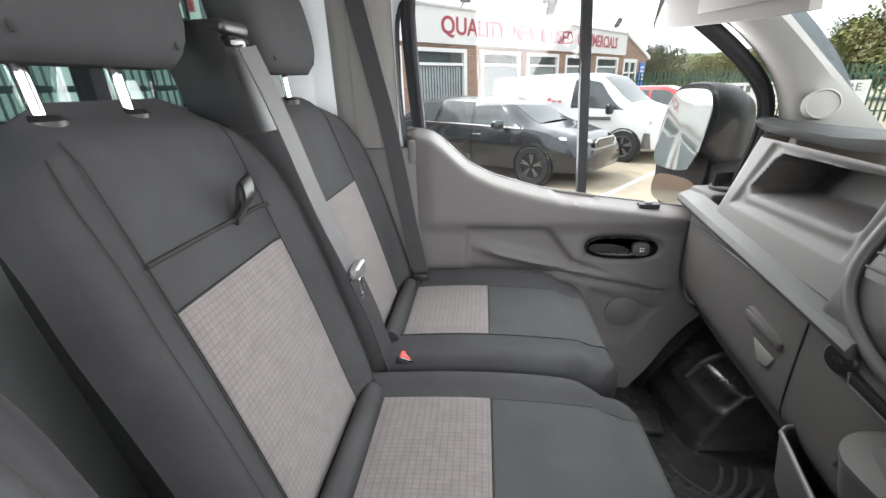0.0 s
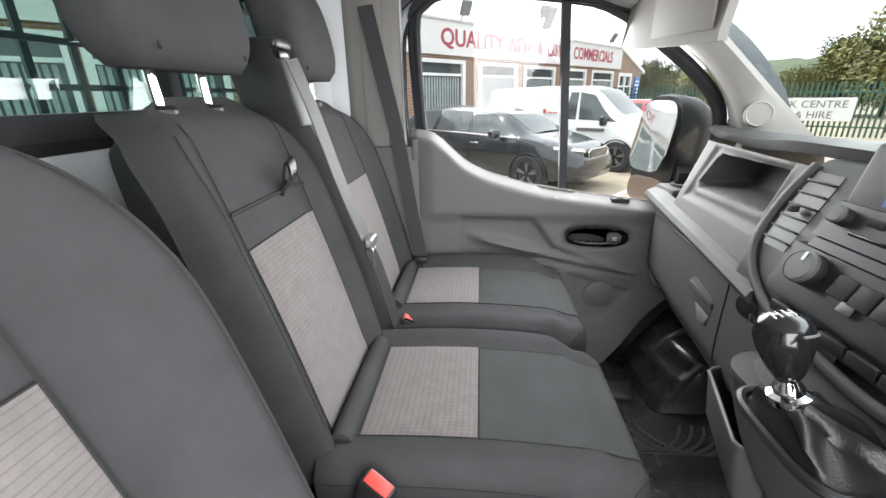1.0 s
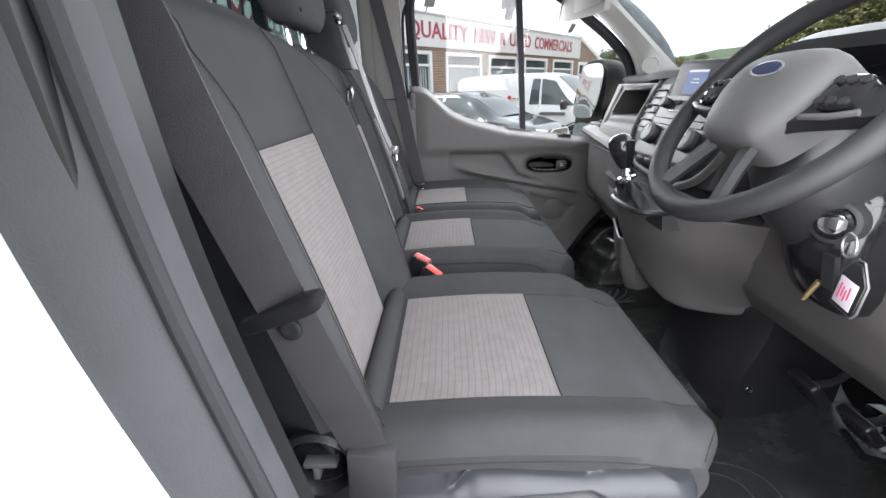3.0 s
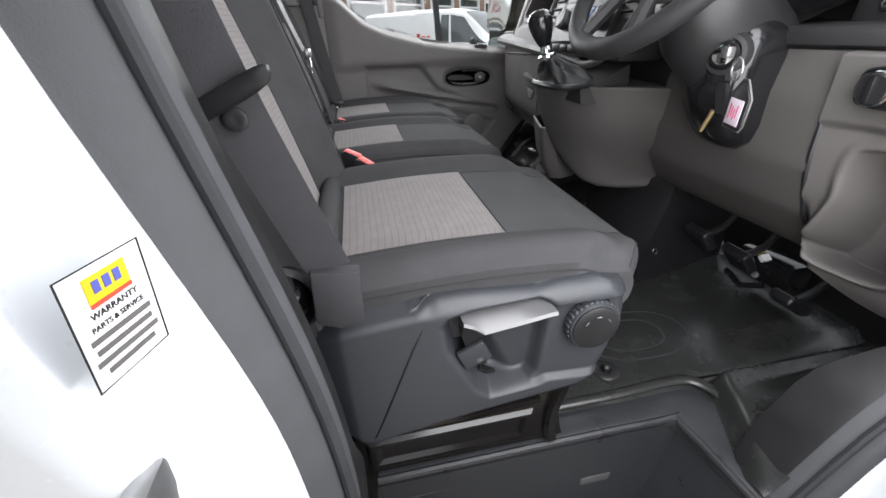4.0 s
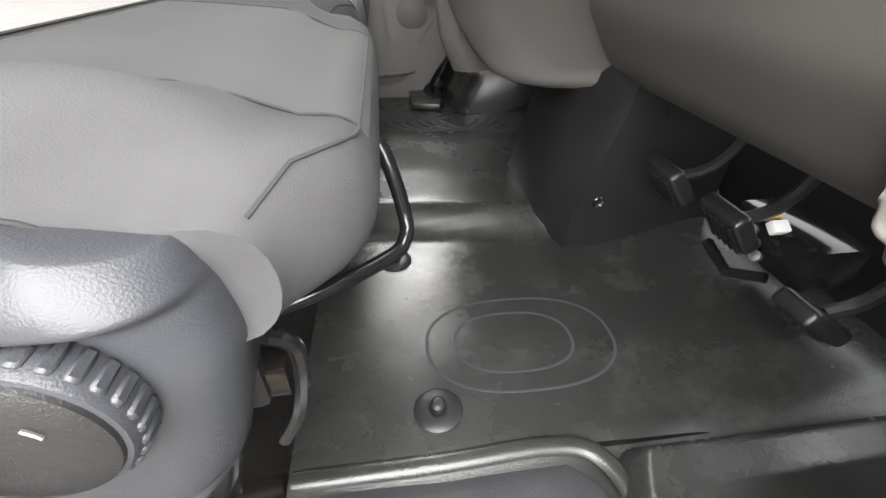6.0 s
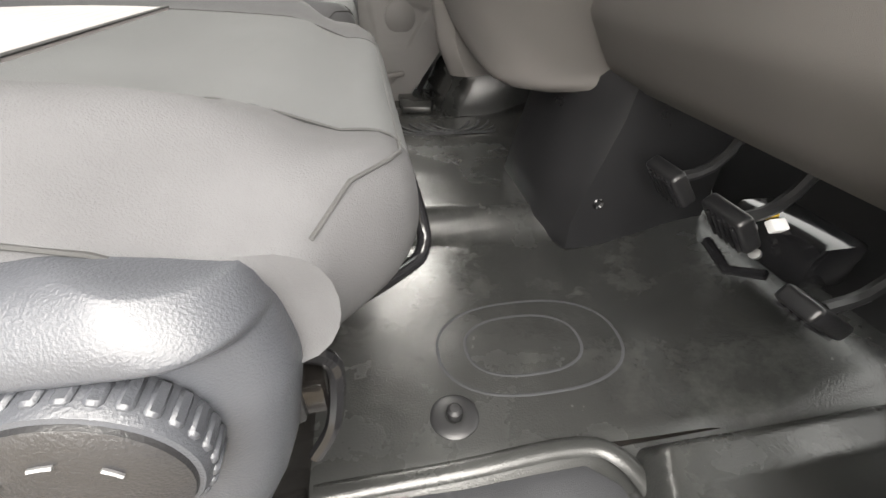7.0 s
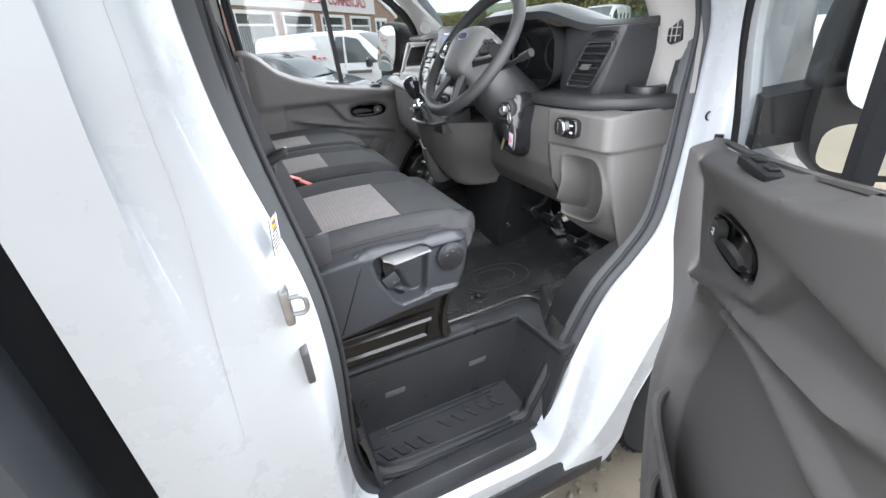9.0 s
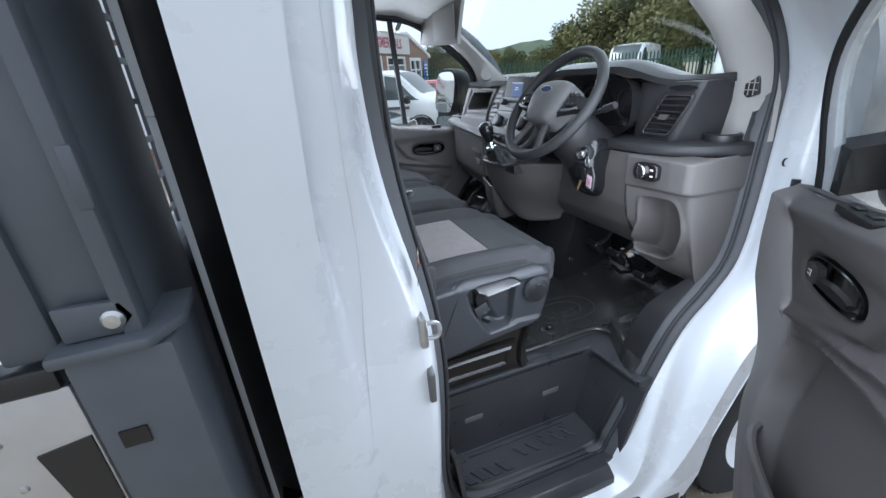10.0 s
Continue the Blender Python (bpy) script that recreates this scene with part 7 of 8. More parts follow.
br = part("hinge_bracket", prism([(-0.315, 1.345), (-0.255, 1.345), (-0.235, 1.365), (-0.245, 1.388), (-0.315, 1.392)], "y", -1.095, -1.083, 0.003), M["anthracite"], hb)
part("bracket_bolt", lathe([(0.013, 0), (0.013, 0.006), (0.009, 0.010), (0.0, 0.011)], (-0.258, -1.093, 1.366), (0, -1, 0), 20, cap=False), M["steel"], br, "zinc bolt head")
for z in (1.72, 1.50):
    part("weld_tab", box(-0.245, -0.230, -1.098, -1.085, z, z + 0.07, 0.003), M["anthracite"], hb)
dp = thing("dropside", "aluminium dropside board with dark frame", "dropside", (-1.6, -1.05, 0.9))
part("board", box(-3.4, -0.335, -1.085, -1.055, 0.86, 1.285, 0.004), M["alu"], dp, "riveted aluminium board")
part("top_capping", box(-3.4, -0.335, -1.095, -1.045, 1.285, 1.318, 0.008), M["anthracite"], dp)
part("corner_capping", box(-0.46, -0.335, -1.098, -1.084, 1.29, 1.322, 0.004), M["black"], dp)
for k in range(9):
    z = 0.90 + 0.030 * k
    part("rib", tube([(-3.3, -1.086, z), (-0.47, -1.086, z)], 0.010, 8), M["alu"], dp)
part("latch_recess", prism([(-0.40, 1.195), (-0.338, 1.205), (-0.338, 0.90), (-0.36, 0.90)], "y", -1.088, -1.084), M["black"], dp)
for x, z in ((-0.43, 1.225), (-0.43, 1.15), (-0.40, 1.08)):
    part("rivet", lathe([(0.006, 0), (0.005, 0.003), (0.0, 0.004)], (x, -1.085, z), (0, -1, 0), 10, cap=False), M["steel"], dp)
cg = thing("mesh_side", "dark grey steel cage side with wire mesh", "cage side", (-1.6, -1.06, 1.32))
for x in (-0.355, -0.44, -1.6, -3.3):
    part("upright", box(x - 0.03, x + 0.03, -1.085, -1.035, 1.325, 2.40, 0.006), M["anthracite"], cg)
part("top_rail", box(-3.35, -0.33, -1.085, -1.035, 2.38, 2.44, 0.006), M["anthracite"], cg)
part("mid_rail", box(-3.35, -0.45, -1.08, -1.04, 1.345, 1.375, 0.004), M["anthracite"], cg)
for k in range(24):
    part("wire", tube([(-3.3, -1.06, 1.40 + 0.042 * k), (-0.47, -1.06, 1.40 + 0.042 * k)], 0.0025, 5), M["steel"], cg)
for k in range(20):
    part("wire", tube([(-0.60 - 0.14 * k, -1.057, 1.38), (-0.60 - 0.14 * k, -1.057, 2.38)], 0.0025, 5), M["steel"], cg)
part("pin_ring", tube([(-0.375 + 0.035 * math.cos(t), -1.096, 1.545 + 0.035 * math.sin(t)) for t in [2 * math.pi * k / 24 for k in range(24)]], 0.006, 8, closed=True), M["black"], cg)
part("pin", tube([(-0.385, -1.098, 1.56), (-0.390, -1.103, 1.49)], 0.011, 10), M["steel"], cg)
part("load_floor", box(-3.4, -0.30, -1.03, 1.03, 0.82, 0.86), M["alu"], dp)

# tyre under the driver's door
ft = thing("front_wheel", "black tyre on white steel wheel under the cab", "wheel", (1.42, -0.86, 0.35))
part("tyre", lathe([(0.21, -0.11), (0.30, -0.115), (0.335, -0.10), (0.35, -0.06), (0.35, 0.06), (0.335, 0.10), (0.30, 0.115), (0.21, 0.11)], (1.42, -0.86, 0.35), (0, -1, 0), 64, cap=False), M["rubber"], ft)
part("tread_blocks", merge(*[xform(box(-0.014, 0.014, -0.085 + 0.045 * j, -0.05 + 0.045 * j, 0.347, 0.356), Matrix.Translation((1.42, -0.86, 0.35)) @ Matrix.Rotation(radians(7.5 * k + 3 * (j % 2)), 4, "Y")) for k in range(48) for j in range(4)]), M["rubber"], ft, kind="stuff")
part("wheel_rim", lathe([(0.215, 0.11), (0.205, 0.09), (0.19, 0.07), (0.12, 0.05), (0.08, 0.08), (0.0, 0.085)], (1.42, -0.86, 0.35), (0, -1, 0), 40, cap=False), M["paint_in"], ft)
arch = lone("wheel_arch_liner", loft([[(1.42 + r * math.cos(a), y, 0.35 + r * math.sin(a)) for r in (0.43, 0.44) for y in (-0.70, -1.0)][0:2] + [(1.42 + 0.445 * math.cos(a), -1.0, 0.35 + 0.445 * math.sin(a)), (1.42 + 0.445 * math.cos(a), -0.70, 0.35 + 0.445 * math.sin(a))] for a in [math.pi * k / 20 for k in range(-2, 23)]]), M["black"], "black plastic wheel arch liner", "arch liner")

# ---- yard ----
def ground_mat():
    m = mat("yard_concrete", (0.36, 0.305, 0.235), 0.9, 0, 0.22, 0.6, 0.5, 60, 0.2, spots=(0.22, 0.185, 0.145), spot_scale=1.6)
    return m
gr = bmesh.new()
bmesh.ops.create_grid(gr, x_segments=60, y_segments=60, size=220)
for v in gr.verts:
    r = math.hypot(v.co.x, v.co.y)
    v.co.z = -0.002 + 0.02 * max(0, min(1, (r - 30) / 60)) * noise.noise(v.co * 0.03)
lone("ground", gr, ground_mat(), "sandy worn concrete yard", "ground", kind="structure")
stones = []
rs = random.Random(4)
for k in range(240):
    x, y = rs.uniform(0.0, 1.4), rs.uniform(-1.5, -0.75)
    r = rs.uniform(0.004, 0.016)
    b = bmesh.new()
    bmesh.ops.create_icosphere(b, subdivisions=1, radius=r)
    for v in b.verts:
        v.co = Vector((x, y, r * 0.3)) + v.co * rs.uniform(0.7, 1.2)
    stones.append(b)
lone("gravel", merge(*stones), mat("gravel_stone", (0.30, 0.26, 0.21), 0.9, 0, 0.3, 40), "loose small stones beside the van", "gravel", kind="stuff")
for k, (x0, y0, x1, y1) in enumerate(((2.2, 6.0, 4.6, 9.0), (4.4, 5.2, 6.9, 8.3))):
    d = Vector((x1 - x0, y1 - y0, 0)).normalized()
    n = Vector((-d.y, d.x, 0)) * 0.05
    bm = bmesh.new()
    bm.faces.new([bm.verts.new(Vector(p) + o) for p, o in (((x0, y0, 0.004), n), ((x0, y0, 0.004), -n), ((x1, y1, 0.004), -n), ((x1, y1, 0.004), n))])
    lone("bay_line", bm, mat("worn_line_paint", (0.62, 0.62, 0.60), 0.8, 0, 0.2, 8), "worn white parking bay line", "line", group="bay lines")

# showroom building
FA, FD, FN = Vector((-1.36, 11.4, 0)), Vector((0.633, 0.774, 0)), Vector((0.774, -0.633, 0))
def wall_at(s, z, o=0.0):
    """s along the front, z up, o out towards the yard."""
    return FA + FD * s + FN * o + Vector((0, 0, z))
def brick_mat():
    m = mat("brown_brickwork", (0.25, 0.15, 0.10), 0.9, 0, 0.25, 3)
    n, l = m.node_tree.nodes, m.node_tree.links
    b = n["Principled BSDF"]
    co = n.new("ShaderNodeTexCoord")
    mp = n.new("ShaderNodeMapping")
    mp.inputs["Rotation"].default_value = (radians(90), 0, -math.atan2(FD.y, FD.x))
    sep = n.new("ShaderNodeSeparateXYZ")
    l.new(co.outputs["Object"], sep.inputs[0])
    dot = n.new("ShaderNodeVectorMath")
    dot.operation = "DOT_PRODUCT"
    dot.inputs[1].default_value = FD
    l.new(co.outputs["Object"], dot.inputs[0])
    cmb = n.new("ShaderNodeCombineXYZ")
    l.new(dot.outputs["Value"], cmb.inputs[0])
    l.new(sep.outputs[2], cmb.inputs[1])
    bk = n.new("ShaderNodeTexBrick")
    bk.inputs["Scale"].default_value = 1.0
    bk.inputs["Brick Width"].default_value, bk.inputs["Row Height"].default_value, bk.inputs["Mortar Size"].default_value = 0.225, 0.075, 0.008
    bk.inputs["Color1"].default_value, bk.inputs["Color2"].default_value, bk.inputs["Mortar"].default_value = (0.27, 0.16, 0.105, 1), (0.20, 0.115, 0.08, 1), (0.34, 0.30, 0.26, 1)
    l.new(cmb.outputs[0], bk.inputs["Vector"])
    l.new(bk.outputs["Color"], b.inputs["Base Color"])
    return m
bw = thing("showroom", "single-storey brown brick vehicle showroom with white windows", "building", tuple(wall_at(4, 0)), kind="")
BRICK = brick_mat()
WINS = [(-12.0, -9.9), (-9.2, -7.1), (-7.0, -4.85), (-4.45, -2.35), (-1.9, -0.5), (-0.1, 2.0), (2.65, 4.72), (5.13, 7.25), (7.75, 9.82), (10.35, 12.58)]
DOOR = (13.2, 14.8)
def slab(s0, s1, z0, z1, o0, o1, r=0.0):
    return prismq([wall_at(s0, 0, o0), wall_at(s1, 0, o0), wall_at(s1, 0, o1), wall_at(s0, 0, o1)], z0, z1)
def prismq(base, z0, z1):
    bm = bmesh.new()
    a = [bm.verts.new((p.x, p.y, z0)) for p in base]
    b = [bm.verts.new((p.x, p.y, z1)) for p in base]
    bm.faces.new(a)
    bm.faces.new(b[::-1])
    for i in range(4):
        bm.faces.new((a[i], b[i], b[(i + 1) % 4], a[(i + 1) % 4]))
    bmesh.ops.recalc_face_normals(bm, faces=bm.faces)
    return bm
edges_ = [-14.0]
for a, b in WINS + [DOOR]:
    part("brick_pier", slab(edges_[-1], a, 0, 2.74, -0.3, 0), BRICK, bw)
    edges_.append(b)
part("brick_pier", slab(edges_[-1], 16.0, 0, 2.74, -0.3, 0), BRICK, bw)
WHITE_UPVC = mat("white_window_plastic", (0.72, 0.73, 0.74), 0.4, 0, 0.03)
BLIND = mat("vertical_blind", (0.30, 0.34, 0.35), 0.7, 0, 0.15, 2)
for a, b in WINS:
    part("apron", slab(a, b, 0, 0.55, -0.3, -0.02), BRICK, bw)
    part("lintel", slab(a, b, 2.64, 2.74, -0.3, -0.01), BRICK, bw)
    w = part("window_frame", merge(slab(a, b, 2.54, 2.64, -0.12, 0.02), slab(a, b, 0.55, 0.63, -0.12, 0.02), slab(a, a + 0.13, 0.63, 2.54, -0.12, 0.02), slab(b - 0.13, b, 0.63, 2.54, -0.12, 0.02), slab(a + 0.13, b - 0.13, 2.20, 2.27, -0.1, 0.0)), WHITE_UPVC, bw, "white plastic window frame")
    part("pane", slab(a + 0.1, b - 0.1, 0.6, 2.56, -0.075, -0.065), mat("showroom_glass", (0.06, 0.075, 0.08), 0.08, 0, 0.3, 1, 0, spec=0.8) if "showroom_glass" not in bpy.data.materials else bpy.data.materials["showroom_glass"], w, "dark reflecting glass")
    n = int((b - a - 0.3) / 0.11)
    part("blind_slats", merge(*[slab(a + 0.16 + 0.11 * k, a + 0.23 + 0.11 * k, 0.65, 2.18, -0.062, -0.058) for k in range(n)]), BLIND, w, "vertical blind strips")
part("door_frame", merge(slab(DOOR[0], DOOR[1], 2.45, 2.60, -0.12, 0.02), slab(DOOR[0], DOOR[0] + 0.15, 0, 2.45, -0.12, 0.02), slab(DOOR[1] - 0.15, DOOR[1], 0, 2.45, -0.12, 0.02), slab(13.93, 14.05, 0, 2.45, -0.12, 0.02), slab(DOOR[0], DOOR[1], 1.95, 2.03, -0.11, 0.01)), WHITE_UPVC, bw, "white glazed entrance frame")
part("door_glass", slab(DOOR[0] + 0.1, DOOR[1] - 0.1, 0.02, 2.5, -0.07, -0.06), bpy.data.materials["showroom_glass"], bw)
part("lintel", slab(DOOR[0], DOOR[1], 2.60, 2.74, -0.3, -0.01), BRICK, bw)
part("side_wall", slab(15.7, 16.0, 0, 2.74, -7.0, -0.3), BRICK, bw)
bm = bmesh.new()
for f in ([wall_at(13.1, 2.74, -0.02), wall_at(16.0, 2.74, -0.02), wall_at(13.1, 3.70, -0.02)], [wall_at(13.1, 2.74, -0.3), wall_at(13.1, 3.70, -0.3), wall_at(16.0, 2.74, -0.3)]):
    bm.faces.new([bm.verts.new(p) for p in f])
part("gable", bm, BRICK, bw)
part("barge_board", loft([[p + Vector((0, 0, z)) for p in (wall_at(s, 0, 0.06), wall_at(s, 0, -0.35))] + [p + Vector((0, 0, z + 0.16)) for p in (wall_at(s, 0, -0.35), wall_at(s, 0, 0.06))] for s, z in ((13.0, 3.66), (16.35, 2.62))]), WHITE_UPVC, bw, "white sloping barge board")
part("roof", slab(-14.2, 13.1, 2.74, 3.5, -7, -0.3), mat("roof_felt", (0.12, 0.11, 0.105), 0.9), bw)
part("roof_slope", loft([[wall_at(13.1, 3.72, 0), wall_at(13.1, 3.72, -7)], [wall_at(16.3, 2.66, 0), wall_at(16.3, 2.66, -7)]], cap=False, closed=False), mat("roof_tile", (0.16, 0.11, 0.09), 0.9), bw)
sg = thing("fascia_sign", "long white fascia sign with dark red letters", "sign", tuple(wall_at(6, 2.74, 0.1)))
part("sign_board", slab(-13.5, 13.1, 2.74, 3.60, 0.004, 0.10), mat("sign_white", (0.62, 0.62, 0.62), 0.45, 0, 0.04), sg)
part("top_trim", slab(-13.5, 13.12, 3.60, 3.66, -0.02, 0.14), mat("sign_trim", (0.45, 0.45, 0.45), 0.4), sg)
LET = mat("sign_letter_red", (0.30, 0.035, 0.06), 0.4, 0, 0.05)
cx = 0.80
for word, s0, s1 in (("VAN", -4.2, -2.6), ("ION", -6.2, -4.7), ("QUALITY", 0.85, 3.75), ("NEW", 4.10, 5.42), ("&", 5.72, 6.12), ("USED", 6.42, 8.05), ("COMMERCIALS", 8.40, 12.05)):
    m = axes(wall_at((s0 + s1) / 2, 3.175, 0.104), FD, Vector((0, 0, 1)), FN)
    bm = words(word, 0.62, Matrix.Identity(4), 0.006, 1.0, 0.0, 0.012)
    xs = [v.co.x for v in bm.verts]
    k = (s1 - s0) / (max(xs) - min(xs))
    xform(bm, m @ Matrix.Diagonal((k, 1.0, 1, 1)))
    part("letters", bm, LET, sg, "dark red raised letters", smooth=False)
def flood(s, z, aim):
    t = thing("floodlight", "dark floodlight on roof bracket", "floodlight", tuple(wall_at(s, 3.66)), group="floodlights")
    o = wall_at(s, z, 0.25)
    part("bracket", tube([wall_at(s, 3.62, 0.0), wall_at(s, z - 0.12, 0.15), o], 0.02, 8), M["anthracite"], t)
    q = Vector(aim).normalized().to_track_quat("Z", "Y").to_matrix().to_4x4()
    part("housing", xform(box(-0.16, 0.16, -0.20, 0.20, -0.06, 0.03, 0.03), Matrix.Translation(o) @ q), M["anthracite"], t)
    part("lens", xform(box(-0.13, 0.13, -0.17, 0.17, 0.03, 0.036), Matrix.Translation(o) @ q), M["car_glass"], t)
flood(1.75, 3.95, (0.4, -0.7, -0.5))
for ds_, dz in ((-0.25, 0.42), (0.25, 0.42), (0.0, 0.10)):
    flood(6.1 + ds_, 3.9 + dz, (0.3 + ds_, -0.7, -0.4))
flood(11.6, 3.95, (0.6, -0.5, -0.5))
bs = thing("blue_notice", "tall blue notice board on wall", "notice", tuple(wall_at(15.45, 1.3, 0.1)))
part("notice_board", slab(15.15, 15.8, 1.35, 2.45, 0.005, 0.05), mat("notice_blue", (0.05, 0.16, 0.50), 0.4), bs)
part("notice_print", merge(*[slab(15.25, 15.68, 2.2 - 0.18 * k, 2.28 - 0.18 * k, 0.05, 0.055) for k in range(4)]), M["white"], bs)

# vehicles
def car(name, label, m, L, sec, wheels, r, paint, glazing, screen_x, rear_screen=None, trims=True, group=""):
    """A car in its own frame: x forward from the front axle, y left. sec: stations x, half width, belt z, roof half width, roof z, sill z."""
    t = thing(name, label, "car" if "van" not in name else "van", m=m, group=group)
    def at(x):
        for a, b in zip(sec, sec[1:]):
            if x <= b[0]:
                k = max(0, (x - a[0]) / (b[0] - a[0]))
                k = k * k * (3 - 2 * k) * 0.5 + k * 0.5
                return [lerp(p, q, k) for p, q in zip(a, b)]
        return list(sec[-1])
    def loop(x):
        _, w, zb, wr, zr, zs = at(x)
        mid = lerp(zs, zb, 0.55)
        half = [(0, zs), (w * 0.80, zs), (w * 0.96, zs + 0.06), (w, mid), (w * 0.985, lerp(mid, zb, 0.7)), (w * 0.95, zb), (lerp(w * 0.95, wr, 0.5) + 0.01, lerp(zb, zr, 0.5)), (wr, lerp(zb, zr, 0.90)), (wr * 0.86, lerp(zb, zr, 0.985)), (wr * 0.45, zr + 0.012 * (zr > zb + 0.1)), (0, zr + 0.018 * (zr > zb + 0.1))]
        return [(x, -y, z) for y, z in half] + [(x, y, z) for y, z in half[-2:0:-1]]
    x0, x1 = sec[0][0], sec[-1][0]
    xs = sorted(set([x0 + (x1 - x0) * k / 60 for k in range(61)]))
    body = part("body", loft([loop(x) for x in xs]), paint, t, angle=35)
    def skin(x, v, s, off):
        """A point on the cabin side between belt (0) and roof (1)."""
        _, w, zb, wr, zr, zs = at(x)
        a, b, c = Vector((x, w * 0.95, zb)), Vector((x, lerp(w * 0.95, wr, 0.5) + 0.01, lerp(zb, zr, 0.5))), Vector((x, wr, lerp(zb, zr, 0.90)))
        p = a.lerp(b, v / 0.5) if v < 0.5 else b.lerp(c, (v - 0.5) / 0.5)
        return Vector((p.x, s * (p.y + off), p.z))
    for s in (-1, 1):
        for a0, a1, b0, b1 in glazing:                       # bottom x range, top x range
            part("side_window", sheet(lambda u, v: skin(lerp(lerp(a0, a1, u), lerp(b0, b1, u), v), 0.06 + 0.86 * v, s, 0.006), 10, 6), M["car_glass"], body, "dark side glass")
        if trims:
            gx = [g[0] for g in glazing] + [g[1] for g in glazing]
            part("window_trim", tube([skin(lerp(min(gx), max(gx), k / 16), 0.03, s, 0.010) for k in range(17)], 0.012, 6), M["chrome"], body, "chrome window line")
    def top(x, v):
        _, w, zb, wr, zr, zs = at(x)
        return Vector((x, lerp(-1, 1, v) * wr * 0.84, zr + 0.024 - 0.02 * (2 * v - 1) ** 2))
    part("windscreen", sheet(lambda u, v: top(lerp(screen_x[0], screen_x[1], u), v), 10, 10, 0.0), M["car_glass"], body, "dark windscreen")
    if rear_screen:
        part("rear_screen", sheet(lambda u, v: top(lerp(rear_screen[0], rear_screen[1], u), v), 8, 8, 0.0), M["car_glass"], body)
    for wx in wheels:
        for s in (-1, 1):
            yw = s * (at(wx)[1] - 0.01)
            part("wheel_arch", lathe([(r * 1.16, -0.16), (r * 1.16, 0.016), (r * 1.10, 0.022), (r * 1.06, 0.0), (0.0, 0.0)], (wx, yw, r), (0, s, 0), 40, cap=False), M["black"], body, "black wheel arch")
            ty = part("tyre", lathe([(r * 0.66, -0.12), (r * 0.93, -0.13), (r, -0.09), (r, 0.02), (r * 0.95, 0.034), (r * 0.68, 0.030)], (wx, yw, r), (0, s, 0), 40, cap=False), M["rubber"], t)
            rimp = part("rim", lathe([(r * 0.69, 0.028), (r * 0.62, 0.02), (r * 0.58, -0.03), (0.0, -0.03)], (wx, yw, r), (0, s, 0), 40, cap=False), M["black_gloss"] if trims else M["silver"], ty)
            for k in range(5):
                a = 2 * math.pi * k / 5 + 0.3
                for da in (-0.13, 0.13):
                    part("wheel_spoke", tube([(wx + 0.05 * math.cos(a), yw + s * 0.022, r + 0.05 * math.sin(a)), (wx + r * 0.64 * math.cos(a + da), yw + s * 0.020, r + r * 0.64 * math.sin(a + da))], r * 0.045, 6), M["silver"], rimp)
    return t, body, at, skin


def frame_of(x, y, deg):
    return Matrix.Translation((x, y, 0)) @ Matrix.Rotation(radians(deg), 4, "Z")


PH = -38.0
h, l = Vector((math.cos(radians(PH)), math.sin(radians(PH)), 0)), Vector((-math.sin(radians(PH)), math.cos(radians(PH)), 0))
ax = Vector((1.30, 7.0, 0)) + l * 0.78
NAVY = mat("dark_metallic_paint", (0.022, 0.026, 0.032), 0.18, 0.35, 0.1, 3, coat=0.9)
c1, b1, at1, skin1 = car("black_estate_car", "dark metallic family car parked in front of showroom", frame_of(ax.x, ax.y, PH), 4.4,
    [(-3.55, 0.70, 0.86, 0.62, 0.90, 0.30), (-3.45, 0.86, 0.98, 0.58, 1.18, 0.24), (-3.0, 0.90, 0.99, 0.60, 1.40, 0.20), (-2.0, 0.905, 0.97, 0.60, 1.46, 0.18), (-1.1, 0.905, 0.95, 0.60, 1.45, 0.18), (-0.75, 0.905, 0.94, 0.60, 1.34, 0.18), (-0.05, 0.90, 0.93, 0.64, 0.99, 0.18), (0.15, 0.90, 0.90, 0.66, 0.94, 0.18), (0.60, 0.87, 0.76, 0.62, 0.84, 0.20), (0.80, 0.78, 0.62, 0.55, 0.72, 0.22), (0.90, 0.62, 0.50, 0.50, 0.60, 0.26)],
    (0.0, -2.62), 0.325, NAVY, [(-0.28, -1.30, -0.85, -1.36), (-1.40, -2.25, -1.42, -2.20), (-2.35, -3.05, -2.30, -2.85)], (-0.08, -0.88))
# front details in the car's own frame
def on_car(name, bm, m, parent, label=""):
    return part(name, bm, m, parent, label)
gri = on_car("grille", prism([(-0.36, 0.60), (0.36, 0.60), (0.40, 0.72), (0.30, 0.765), (-0.30, 0.765), (-0.40, 0.72)], "x", 0.80, 0.885, 0.01), M["black"], b1, "black grille with chrome flecks")
on_car("grille_flecks", merge(*[box(0.884, 0.889, -0.30 + 0.055 * i + 0.027 * (j % 2), -0.275 + 0.055 * i + 0.027 * (j % 2), 0.615 + 0.028 * j, 0.628 + 0.028 * j) for i in range(12) for j in range(5)]), M["chrome"], gri)
on_car("grille_rim", tube([(0.882, a, z) for a, z in ((-0.36, 0.60), (0.36, 0.60), (0.40, 0.72), (0.30, 0.765), (-0.30, 0.765), (-0.40, 0.72))], 0.012, 6, closed=True), M["chrome"], gri)
on_car("plate", box(0.885, 0.895, -0.26, 0.26, 0.47, 0.58), mat("plate_white", (0.7, 0.7, 0.68), 0.5), b1, "white number plate")
on_car("plate_bar", box(0.895, 0.898, -0.20, 0.20, 0.50, 0.55), M["trim"], b1)
